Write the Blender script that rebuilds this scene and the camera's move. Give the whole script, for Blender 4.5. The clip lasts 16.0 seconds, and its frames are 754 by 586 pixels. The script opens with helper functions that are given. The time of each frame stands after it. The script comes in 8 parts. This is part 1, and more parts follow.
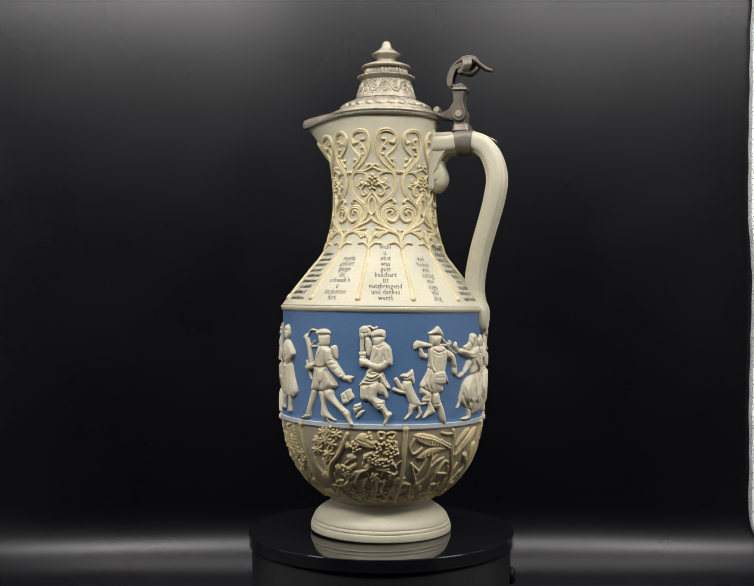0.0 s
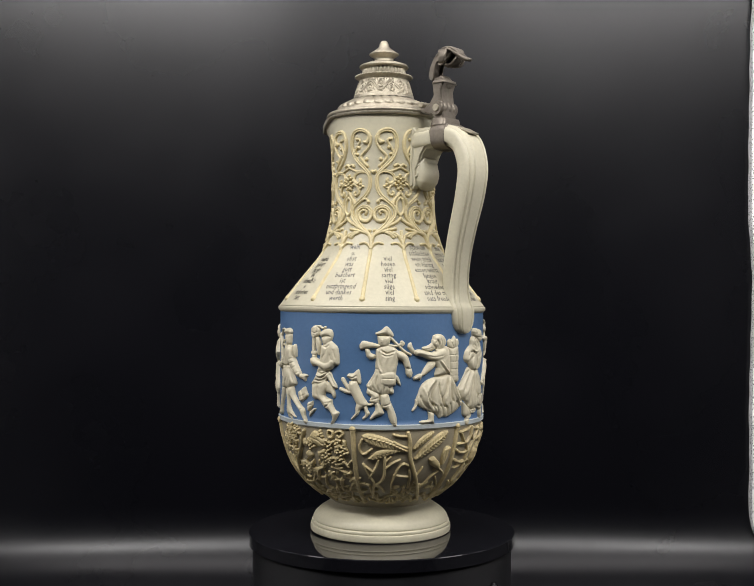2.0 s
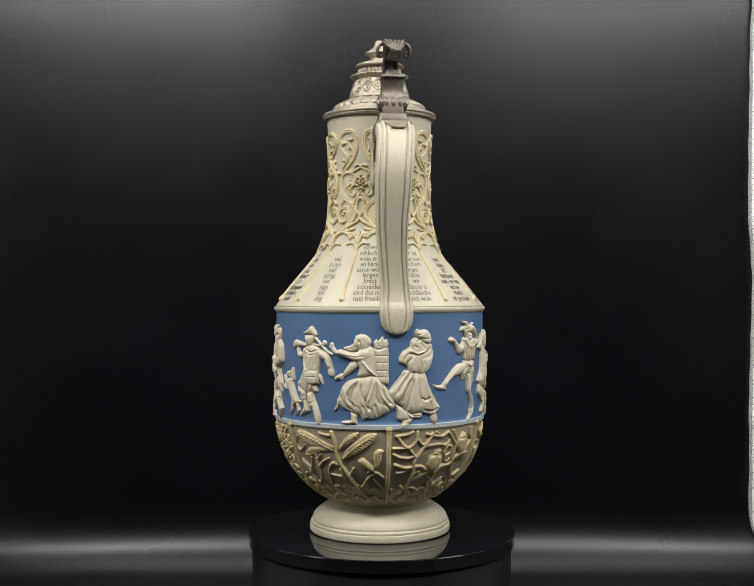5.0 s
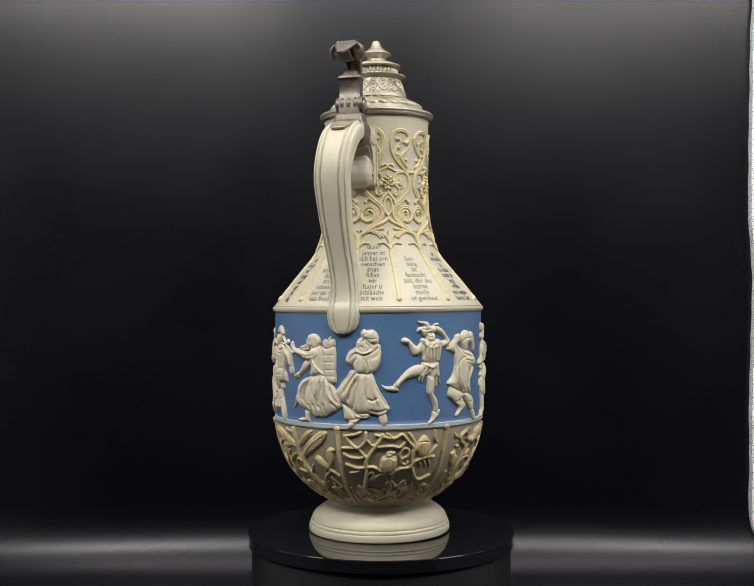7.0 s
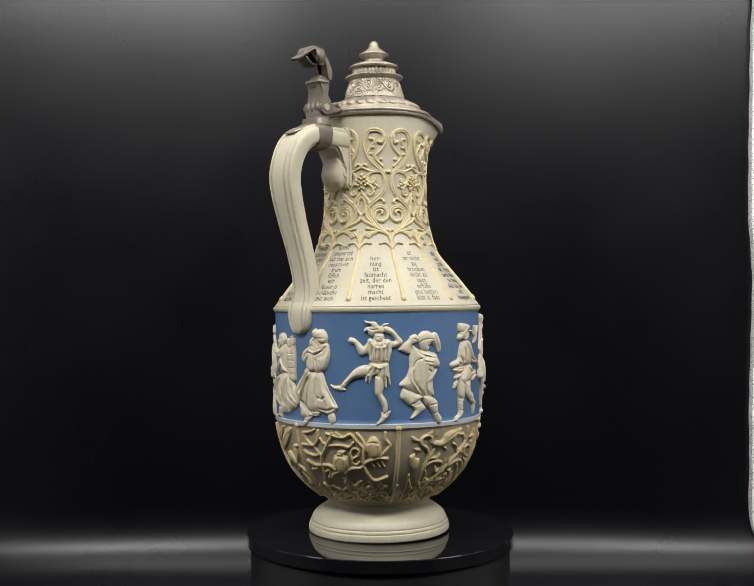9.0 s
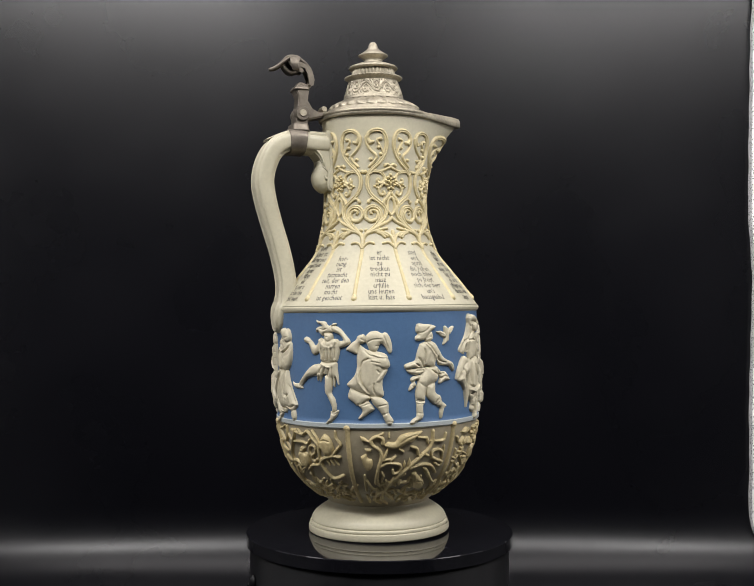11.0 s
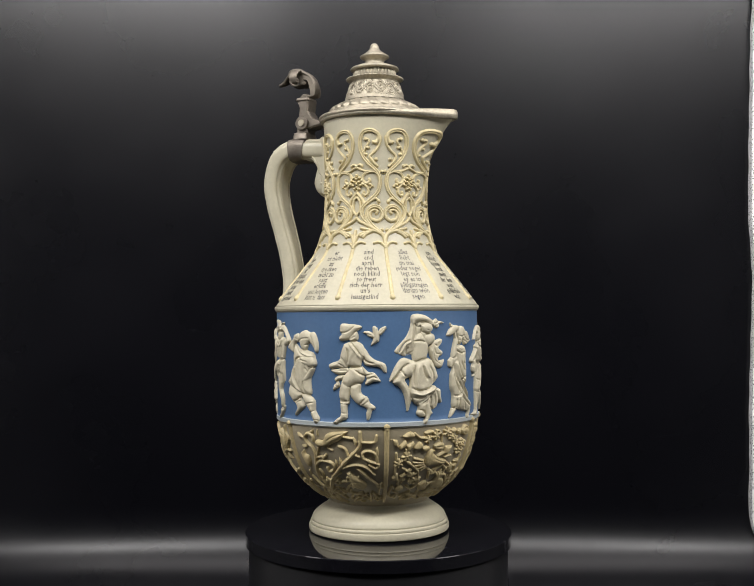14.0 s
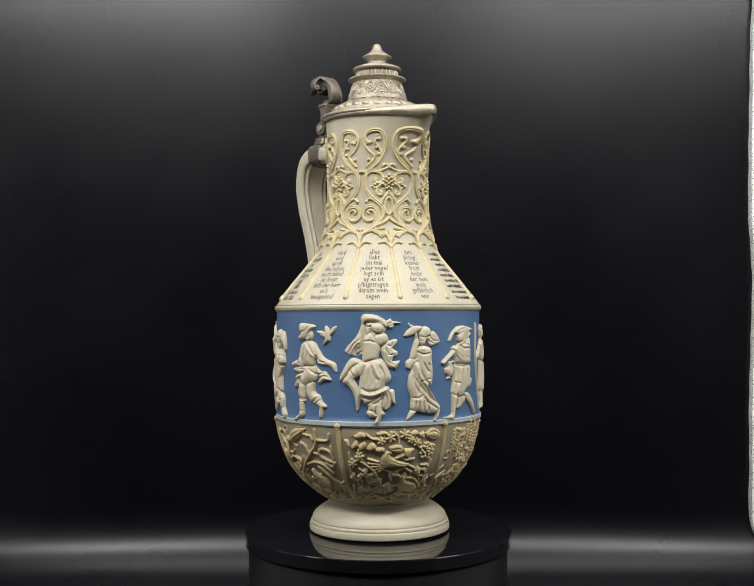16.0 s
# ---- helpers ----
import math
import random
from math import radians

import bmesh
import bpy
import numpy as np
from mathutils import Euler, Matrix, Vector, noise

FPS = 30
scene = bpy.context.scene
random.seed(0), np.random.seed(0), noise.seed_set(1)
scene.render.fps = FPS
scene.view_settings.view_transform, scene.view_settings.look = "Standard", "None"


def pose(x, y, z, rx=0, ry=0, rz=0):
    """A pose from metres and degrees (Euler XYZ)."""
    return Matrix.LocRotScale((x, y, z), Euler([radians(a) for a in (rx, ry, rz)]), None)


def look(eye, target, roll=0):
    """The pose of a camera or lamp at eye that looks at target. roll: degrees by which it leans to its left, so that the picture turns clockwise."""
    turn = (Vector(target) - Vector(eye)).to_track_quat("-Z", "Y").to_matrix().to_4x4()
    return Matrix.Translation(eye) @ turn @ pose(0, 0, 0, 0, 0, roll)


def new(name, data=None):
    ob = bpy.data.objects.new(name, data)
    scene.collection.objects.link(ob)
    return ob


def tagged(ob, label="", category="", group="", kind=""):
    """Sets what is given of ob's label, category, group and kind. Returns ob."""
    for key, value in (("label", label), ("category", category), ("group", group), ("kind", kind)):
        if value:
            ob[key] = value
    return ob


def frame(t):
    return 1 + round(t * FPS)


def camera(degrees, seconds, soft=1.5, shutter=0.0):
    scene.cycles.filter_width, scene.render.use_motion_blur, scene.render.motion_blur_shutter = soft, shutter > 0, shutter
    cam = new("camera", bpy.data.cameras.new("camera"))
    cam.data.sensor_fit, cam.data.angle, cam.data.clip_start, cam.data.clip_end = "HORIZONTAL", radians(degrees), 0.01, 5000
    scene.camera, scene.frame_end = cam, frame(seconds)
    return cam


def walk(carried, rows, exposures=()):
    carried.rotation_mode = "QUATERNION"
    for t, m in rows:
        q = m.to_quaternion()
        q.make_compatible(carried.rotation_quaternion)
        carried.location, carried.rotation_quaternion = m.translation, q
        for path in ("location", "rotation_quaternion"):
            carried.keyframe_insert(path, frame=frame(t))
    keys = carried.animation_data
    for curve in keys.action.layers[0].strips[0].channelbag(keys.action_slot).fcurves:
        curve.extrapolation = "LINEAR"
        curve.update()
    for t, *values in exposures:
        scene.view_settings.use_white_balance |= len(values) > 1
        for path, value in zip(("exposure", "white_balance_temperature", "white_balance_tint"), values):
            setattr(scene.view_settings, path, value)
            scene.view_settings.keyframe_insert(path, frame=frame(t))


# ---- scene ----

# ---------------------------------------------------------------- camera
EYE = (0.0, -0.86, 0.184)
cam = camera(39.75, 16.0, 0.75)
VIEW = look(EYE, (-0.0019, 0.0, 0.1935), -0.14)
walk(cam, [(0.0, VIEW), (16.0, VIEW)])

# ---------------------------------------------------------------- light
world = bpy.data.worlds.new("dim_room")
scene.world = world
world.use_nodes = True
world.node_tree.nodes["Background"].inputs[0].default_value = (0.9, 0.95, 1.0, 1)
world.node_tree.nodes["Background"].inputs[1].default_value = 0.01


def area(name, where, target, sx, sy, watts, colour):
    la = bpy.data.lights.new(name, "AREA")
    la.shape, la.size, la.size_y, la.energy, la.color = "RECTANGLE", sx, sy, watts, colour
    ob = new(name, la)
    ob.matrix_world = look(where, target)
    return ob


# LED strips across the roof of the photo box, one towards its front and one over the turntable
area("led_strip_front", (-0.55, -0.60, 0.91), (-0.34, -0.12, 0.0), 0.72, 0.14, 7.9, (1.0, 0.975, 0.965))
area("led_strip_front", (0.57, -0.60, 0.91), (0.34, -0.12, 0.0), 0.76, 0.14, 8.3, (1.0, 0.975, 0.965))
area("led_strip_middle", (0.0, -0.60, 0.91), (0.0, -0.12, 0.0), 0.30, 0.14, 1.4, (1.0, 0.975, 0.965))
area("led_strip_back", (0.05, 0.02, 0.935), (0.05, 0.02, 0.0), 1.54, 0.34, 4.8, (1.0, 0.95, 0.955))
scene.view_settings.exposure = 0.0

# ---------------------------------------------------------------- materials


def material(name, colour, rough=0.5, metal=0.0, grain=0.06, scale=400.0, stain=0.08, stain_scale=25.0,
             bump=0.0, bump_scale=900.0, coat=0.0, spec=0.5, rough_var=0.08, cavity=None):
    """A procedural surface: colour varied at two scales, roughness varied, fine relief."""
    m = bpy.data.materials.new(name)
    m.use_nodes = True
    nt = m.node_tree
    b = nt.nodes["Principled BSDF"]
    co = nt.nodes.new("ShaderNodeTexCoord")
    n1, n2 = nt.nodes.new("ShaderNodeTexNoise"), nt.nodes.new("ShaderNodeTexNoise")
    n1.inputs["Scale"].default_value, n1.inputs["Detail"].default_value = scale, 3
    n2.inputs["Scale"].default_value, n2.inputs["Detail"].default_value = stain_scale, 5
    for n in (n1, n2):
        nt.links.new(co.outputs["Object"], n.inputs["Vector"])
    last = None
    for n, amount in ((n1, grain), (n2, stain)):
        mp = nt.nodes.new("ShaderNodeMapRange")
        mp.inputs[1].default_value, mp.inputs[2].default_value = 0.25, 0.75
        mp.inputs[3].default_value, mp.inputs[4].default_value = 1 - amount, 1 + amount
        nt.links.new(n.outputs["Fac"], mp.inputs[0])
        mix = nt.nodes.new("ShaderNodeMix")
        mix.data_type, mix.blend_type = "RGBA", "MULTIPLY"
        mix.inputs[0].default_value = 1.0
        mix.inputs[6].default_value = (*colour, 1)
        if last is not None:
            nt.links.new(last, mix.inputs[6])
        nt.links.new(mp.outputs[0], mix.inputs[7])
        last = mix.outputs[2]
    nt.links.new(last, b.inputs["Base Color"])
    rv = nt.nodes.new("ShaderNodeMapRange")
    rv.inputs[1].default_value, rv.inputs[2].default_value = 0.3, 0.7
    rv.inputs[3].default_value, rv.inputs[4].default_value = max(0.02, rough - rough_var), min(1, rough + rough_var)
    nt.links.new(n2.outputs["Fac"], rv.inputs[0])
    nt.links.new(rv.outputs[0], b.inputs["Roughness"])
    b.inputs["Metallic"].default_value = metal
    b.inputs["Specular IOR Level"].default_value = spec
    b.inputs["Coat Weight"].default_value = coat
    b.inputs["Coat Roughness"].default_value = 0.25
    if bump:
        n3 = nt.nodes.new("ShaderNodeTexNoise")
        n3.inputs["Scale"].default_value, n3.inputs["Detail"].default_value = bump_scale, 4
        nt.links.new(co.outputs["Object"], n3.inputs["Vector"])
        bp = nt.nodes.new("ShaderNodeBump")
        bp.inputs["Strength"].default_value, bp.inputs["Distance"].default_value = bump, 0.001
        nt.links.new(n3.outputs["Fac"], bp.inputs["Height"])
        nt.links.new(bp.outputs[0], b.inputs["Normal"])
    return m


IVORY = material("ivory_stoneware", (0.515, 0.48, 0.355), 0.43, grain=0.05, stain=0.08, stain_scale=30, bump=0.10)
CREAM = material("cream_relief", (0.58, 0.495, 0.28), 0.45, grain=0.10, stain=0.14, stain_scale=60, bump=0.25, bump_scale=600)
TAN = material("tan_relief", (0.52, 0.425, 0.225), 0.45, grain=0.14, stain=0.24, stain_scale=70, bump=0.35, bump_scale=600)
BOWL = material("grey_ivory_stoneware", (0.345, 0.30, 0.205), 0.42, grain=0.08, stain=0.14, stain_scale=40, bump=0.12)
FIGURE = material("white_bisque", (0.575, 0.525, 0.385), 0.5, grain=0.06, stain=0.09, stain_scale=60, bump=0.22, bump_scale=500)
PALE = material("pale_blue_glaze", (0.40, 0.44, 0.44), 0.45, grain=0.05, stain=0.10, bump=0.06)
BLUE = material("blue_stoneware", (0.072, 0.15, 0.288), 0.5, grain=0.06, stain=0.06, bump=0.10)
INK = material("black_ink", (0.05, 0.046, 0.038), 0.36, grain=0.3, stain=0.4, stain_scale=120, spec=1.0)
PEWTER = material("aged_pewter", (0.40, 0.36, 0.275), 0.47, 0.7, grain=0.18, stain=0.22, stain_scale=90, bump=0.2, rough_var=0.1)
DARK_PEWTER = material("dark_pewter", (0.175, 0.152, 0.122), 0.46, 0.7, grain=0.15, stain=0.2, stain_scale=80, bump=0.12)
GLOSS = material("black_acrylic", (0.006, 0.006, 0.008), 0.06, grain=0.2, stain=0.2, rough_var=0.02)
DRUM = material("black_plastic", (0.006, 0.006, 0.007), 0.42, spec=0.2, grain=0.2, stain=0.2, bump=0.05)
SHEET = material("black_backdrop_sheet", (0.0025, 0.0026, 0.0042), 0.28, spec=0.34, grain=0.10, scale=700, stain=0.12, stain_scale=6, rough_var=0.03)
LINING = material("black_lining", (0.012, 0.012, 0.013), 0.7, grain=0.2, stain=0.2, bump=0.2)
SILVER = material("silver_lining", (0.93, 0.93, 0.93), 0.5, 0.0, grain=0.08, scale=250, stain=0.1, bump=0.5, bump_scale=300)



def dimple(m, scale):
    """Small dark dimples over a lining."""
    nt = m.node_tree
    b = nt.nodes["Principled BSDF"]
    vo, mp, co = nt.nodes.new("ShaderNodeTexVoronoi"), nt.nodes.new("ShaderNodeMapRange"), nt.nodes.new("ShaderNodeTexCoord")
    vo.inputs["Scale"].default_value = scale
    mp.inputs[1].default_value, mp.inputs[2].default_value = 0.22, 0.42
    mp.inputs[3].default_value, mp.inputs[4].default_value = 0.25, 1.0
    mix = nt.nodes.new("ShaderNodeMix")
    mix.data_type, mix.blend_type = "RGBA", "MULTIPLY"
    mix.inputs[0].default_value = 1.0
    old = b.inputs["Base Color"].links[0].from_socket
    nt.links.new(co.outputs["Object"], vo.inputs["Vector"])
    nt.links.new(vo.outputs["Distance"], mp.inputs[0])
    nt.links.new(old, mix.inputs[6])
    nt.links.new(mp.outputs[0], mix.inputs[7])
    nt.links.new(mix.outputs[2], b.inputs["Base Color"])


dimple(SILVER, 420.0)

# ---------------------------------------------------------------- mesh helpers


def part(name, mesh, mat, parent=None, label="", smooth=True):
    """Links a mesh or bmesh as one object, under a thing or part."""
    if isinstance(mesh, bmesh.types.BMesh):
        me = bpy.data.meshes.new(name)
        bmesh.ops.recalc_face_normals(mesh, faces=mesh.faces)
        mesh.to_mesh(me)
        mesh.free()
        mesh = me
    mesh.materials.append(mat)
    if smooth:
        mesh.shade_smooth()
    ob = new(name, mesh)
    if parent is not None:
        ob.parent = parent
    return tagged(ob, label)


def edges_sharp(ob, degrees=35):
    ob.data.set_sharp_from_angle(angle=radians(degrees))
    return ob


def grid_mesh(name, P, wrap_u=False):
    """A mesh through an array of points, rows by columns."""
    nv, nu = P.shape[:2]
    idx = np.arange(nv * nu).reshape(nv, nu)
    if wrap_u:
        idx = np.concatenate([idx, idx[:, :1]], 1)
    q = np.stack([idx[:-1, :-1], idx[:-1, 1:], idx[1:, 1:], idx[1:, :-1]], -1).reshape(-1, 4)
    me = bpy.data.meshes.new(name)
    me.from_pydata(P.reshape(-1, 3).tolist(), [], q.tolist())
    me.update()
    return me


def sweep(path, half_w, half_t, side, seg=20, grooves=0.0, power=2.4, cap=True):
    """A tube along path with a rounded section: half_w along side, half_t across; optional grooves on its broad faces."""
    bm = bmesh.new()
    path = [Vector(p) for p in path]
    n = len(path)
    rings = []
    for i, p in enumerate(path):
        t = (path[min(i + 1, n - 1)] - path[max(i - 1, 0)]).normalized()
        s = Vector(side)
        s = (s - t * s.dot(t)).normalized()
        nn = t.cross(s)
        w = half_w[i] if hasattr(half_w, "__len__") else half_w
        h = half_t[i] if hasattr(half_t, "__len__") else half_t
        ring = []
        for k in range(seg):
            a = 2 * math.pi * k / seg
            c, d = math.cos(a), math.sin(a)
            e = 2 / power
            cx, cy = math.copysign(abs(c) ** e, c), math.copysign(abs(d) ** e, d)
            g = 1.0
            if grooves:
                g = 1 - grooves * (0.22 * math.exp(-((abs(cx) - 0.80) / 0.05) ** 2) - 0.10 * math.exp(-((abs(cx) - 0.66) / 0.07) ** 2) + 0.26 * math.exp(-((abs(cx) - 0.52) / 0.045) ** 2))
            ring.append(bm.verts.new(p + s * (w * cx) + nn * (h * cy * g)))
        rings.append(ring)
    for a, b in zip(rings, rings[1:]):
        for k in range(seg):
            bm.faces.new((a[k], a[(k + 1) % seg], b[(k + 1) % seg], b[k]))
    if cap:
        bm.faces.new(rings[0][::-1])
        bm.faces.new(rings[-1])
    return bm


def curve_through(pts, n):
    """n points of a smooth curve (Catmull-Rom) through pts, as an array."""
    p = np.array(pts, float)
    p = np.vstack([2 * p[0] - p[1], p, 2 * p[-1] - p[-2]])
    out = []
    for t in np.linspace(0, len(p) - 3 - 1e-9, n):
        i = int(t)
        f = t - i
        a, b, c, d = p[i:i + 4]
        out.append(0.5 * (2 * b + (c - a) * f + (2 * a - 5 * b + 4 * c - d) * f * f + (3 * b - a - 3 * c + d) * f ** 3))
    return np.array(out)


# ---------------------------------------------------------------- the jug's form
# Heights h and half-widths w are in units of 0.3963 mm, h counted down from the eye level (0.203 m).


def height(h):
    return 0.203 - np.asarray(h, float) * 3.963e-4


def width(w):
    return 0.86 * np.sin(np.arctan(np.asarray(w, float) / 2170.0))


PROFILE_H = [-328, -300, -270, -235, -185, -135, -105, -85, -65, -45, -25, 15, 52]
PROFILE_W = [108, 106, 104, 102.5, 102, 104.5, 109, 115, 122.5, 134.5, 151, 183, 210.5]
BAND_H = [52, 53.5, 57, 61, 64, 67, 272, 274, 281, 284]
BAND_W = [210.5, 212.5, 213, 211.5, 208.5, 208.5, 208, 210.5, 210.5, 207]
BOWL_H = [284, 302, 320, 345, 375, 405, 425, 440, 450]
BOWL_W = [206.5, 204, 200, 192.5, 179, 156, 134, 114.5, 102]
FOOT_H = [450, 453, 458, 464, 470, 477, 484, 488, 490, 491, 493, 496, 497, 498, 502, 508, 511, 512]
FOOT_W = [102, 103.5, 109, 118, 127, 134.5, 138.5, 139.5, 139, 141.2, 142.4, 142.4, 141.6, 144, 145, 145, 144, 142]


def smooth_table(hs, ws, n, soft=True):
    """Fine (z, r) rows through a table of heights and half-widths."""
    c = curve_through(np.stack([hs, ws], 1), n) if soft else np.stack([hs, ws], 1)
    return height(c[:, 0]), width(c[:, 1])


TABLES = [smooth_table(PROFILE_H, PROFILE_W, 90), smooth_table(BAND_H, BAND_W, 0, False), smooth_table(BOWL_H, BOWL_W, 40), smooth_table(FOOT_H, FOOT_W, 90)]
ALL_Z = np.concatenate([t[0] for t in TABLES])[::-1]
ALL_R = np.concatenate([t[1] for t in TABLES])[::-1]
ALL_Z, KEEP = np.unique(ALL_Z, return_index=True)
ALL_R = ALL_R[KEEP]
SPOUT_K = (height([-120, -155, -190, -235, -265, -285, -300, -315, -328]), np.array([0.0, 0.03, 0.09, 0.22, 0.39, 0.56, 0.70, 0.87, 1.0]))
RIM_R = float(width(113))
SPOUT_AT = math.pi - radians(6)


def teardrop(alpha):
    """How far the spout reaches out beyond the rim's circle (handle at 0, spout at pi)."""
    d = np.abs(np.angle(np.exp(1j * (np.asarray(alpha) - SPOUT_AT))))
    d = np.sqrt(d ** 2 + radians(4) ** 2)
    beta = radians(56.3)
    return np.where(d < beta, RIM_R / np.cos(np.clip(beta - d, 0, 1.2)) - RIM_R, 0.0)


def radius(alpha, z):
    """The jug's outer radius at the angle alpha and height z."""
    r = np.interp(z, ALL_Z, ALL_R)
    oval = np.interp(z, height([500, 420, 300, 60, -60, -120]), [0, 0.012, 0.03, 0.03, 0.01, 0.0][::1])
    r = r * (1 + oval * (np.sin(alpha) ** 2 - 0.15))
    return r + np.interp(z, *SPOUT_K) * teardrop(alpha)


def on_jug(alpha, z, lift=0.0):
    """Points of the jug's surface, lifted off it along the outward normal."""
    alpha, z = np.broadcast_arrays(np.asarray(alpha, float), np.asarray(z, float))
    r = radius(alpha, z)
    dz = 0.0012
    slope = (radius(alpha, z + dz) - radius(alpha, z - dz)) / (2 * dz)
    k = 1 / np.sqrt(1 + slope ** 2)
    rr, zz = r + lift * k, z - lift * k * slope
    return np.stack([rr * np.cos(alpha), rr * np.sin(alpha), zz], -1)


# ---------------------------------------------------------------- the photo box


def build_box():
    wall_x, back, roof, floor, front = 0.4525, 0.40, 0.95, -0.152, -0.66
    def slab(name, x0, x1, y0, y1, z0, z1, mat, label):
        bm = bmesh.new()
        bmesh.ops.create_cube(bm, size=1)
        for v in bm.verts:
            v.co = Vector(((x0 + x1) / 2 + v.co.x * (x1 - x0), (y0 + y1) / 2 + v.co.y * (y1 - y0), (z0 + z1) / 2 + v.co.z * (z1 - z0)))
        return tagged(part(name, bm, mat, None, "", False), label, kind="structure")
    slab("wall_left", -0.98, -0.97, front, back + 0.02, floor - 0.012, roof, SILVER, "silver-lined side wall of a photo box")
    slab("wall_right", 0.97, 0.98, front, back + 0.02, floor - 0.012, roof, SILVER, "silver-lined side wall of a photo box")
    slab("wall_back", -0.97, 0.97, back + 0.006, back + 0.02, floor - 0.012, roof, LINING, "black-lined back wall of a photo box")
    slab("floor", -0.97, 0.97, front, back + 0.004, floor - 0.012, floor - 0.003, LINING, "black-lined floor of a photo box")
    slab("ceiling", -0.98, 0.98, front, back + 0.02, roof, roof + 0.01, SILVER, "silver-lined roof of a photo box with LED strips")
    # a silver side flap hangs in soft waves beside the sheet's edge
    ys, zs = np.linspace(0.388, back, 16), np.linspace(floor + 0.002, roof - 0.002, 260)
    Y, Z = np.meshgrid(ys, zs)
    X = wall_x + 0.005 * np.clip((Z - 0.30) / 0.2, 0, 1) + 0.0024 * np.sin(Z * 14 - 1.15) + 0.0008 * np.sin(Z * 31 + Y * 4) + 0.02 * np.clip((-0.06 - Z) / 0.07, 0, 1) ** 2 + 0.0006 * np.sin(Z * 95) * np.sin(Z * 41 + Y * 30)
    w = part("side_flap", grid_mesh("side_flap", np.stack([X, Y, Z], -1)), SILVER)
    sol = w.modifiers.new("thickness", "SOLIDIFY")
    sol.thickness, sol.offset = 0.006, -1
    tagged(w, "crinkled silver side flap beside the black sheet", kind="structure")
    # the black sheet: down the back, round a bend, along the floor
    rc = 0.095
    prof = [(back, z) for z in np.linspace(roof - 0.005, floor + rc, 30)]
    prof += [(back - rc + rc * math.cos(a), floor + rc - rc * math.sin(a)) for a in np.linspace(0.06, math.pi / 2, 24)]
    prof += [(y, floor) for y in np.linspace(back - rc - 0.01, front + 0.01, 30)]
    xs = np.unique(np.concatenate([np.linspace(-0.488, 0.4505, 60), [-0.4876, 0.4501]]))
    P = np.array([[(x, y, z) for x in xs] for y, z in prof])
    s = part("backdrop", grid_mesh("backdrop", P), SHEET)
    sol = s.modifiers.new("thickness", "SOLIDIFY")
    sol.thickness, sol.offset = 0.0015, 1
    tagged(s, "black satin backdrop sheet curving from wall to floor", kind="structure")


build_box()


def lathe(name, zs, rs, mat, parent, label="", seg=160, fold=None):
    """A turned part: heights and radii from top to bottom."""
    a = np.linspace(0, 2 * math.pi, seg, endpoint=False)
    Z, A = np.meshgrid(zs, a, indexing="ij")
    R = np.repeat(np.asarray(rs, float)[:, None], seg, 1)
    if fold is not None:
        R = R + fold(A, Z)
    return part(name, grid_mesh(name, np.stack([R * np.cos(A), R * np.sin(A), Z], -1), True), mat, parent, label)


# ---------------------------------------------------------------- turntable


def build_turntable():
    t = tagged(new("turntable"), "round black turntable with a glossy acrylic plate", "turntable")
    cx, cy = 0.0011, 0.0011
    R = 0.1085
    plate = lathe("plate", [0.0, 0.0, -0.0006, -0.0094, -0.0100, -0.0100], [0.0005, R - 0.0006, R, R, R - 0.0006, 0.0005], GLOSS, t, "glossy black acrylic plate", 200)
    edges_sharp(plate)
    drum = lathe("drum", [-0.0102, -0.0102, -0.013, -0.147, -0.1505, -0.1505], [0.0005, R - 0.005, R - 0.003, R - 0.003, R - 0.005, 0.0005], DRUM, t, "satin black drum", 160)
    bm = bmesh.new()
    bmesh.ops.create_cube(bm, size=1)
    for v in bm.verts:
        v.co = Vector((v.co.x * 0.006, v.co.y * 0.007, v.co.z * 0.013))
    bmesh.ops.bevel(bm, geom=bm.edges[:], offset=0.0015, segments=2, affect="EDGES")
    knob = part("switch", bm, DRUM, t, "small black rocker switch")
    bm = bmesh.new()
    bmesh.ops.create_cone(bm, cap_ends=True, segments=20, radius1=0.0035, radius2=0.003, depth=0.005)
    socket = part("socket", bm, DRUM, t, "small round black socket")
    for ob in (plate, drum):
        ob.location = (cx, cy, 0)
    knob.matrix_local = Matrix.Translation((cx, cy, 0)) @ pose(0, 0, 0, 0, 0, -10) @ pose(R - 0.002, 0, -0.034)
    socket.matrix_local = Matrix.Translation((cx, cy, 0)) @ pose(0, 0, 0, 0, 0, -24) @ pose(R - 0.003, 0, -0.042, 0, 90, 0)
    return t


turntable = build_turntable()

# ---------------------------------------------------------------- jug body


def shell(name, h0, h1, n, mat, parent, label="", seg=224):
    zs = np.linspace(float(height(h0)), float(height(h1)), n)
    inside = ALL_Z[(ALL_Z < zs[0]) & (ALL_Z > zs[-1])]
    zs = np.unique(np.concatenate([zs, inside]))[::-1]
    a = np.linspace(0, 2 * math.pi, seg, endpoint=False)
    Z, A = np.meshgrid(zs, a, indexing="ij")
    return part(name, grid_mesh(name, on_jug(A, Z), True), mat, parent, label)


jug = tagged(new("jug"), "tall ivory stoneware jug with blue figure frieze and pewter lid", "jug")


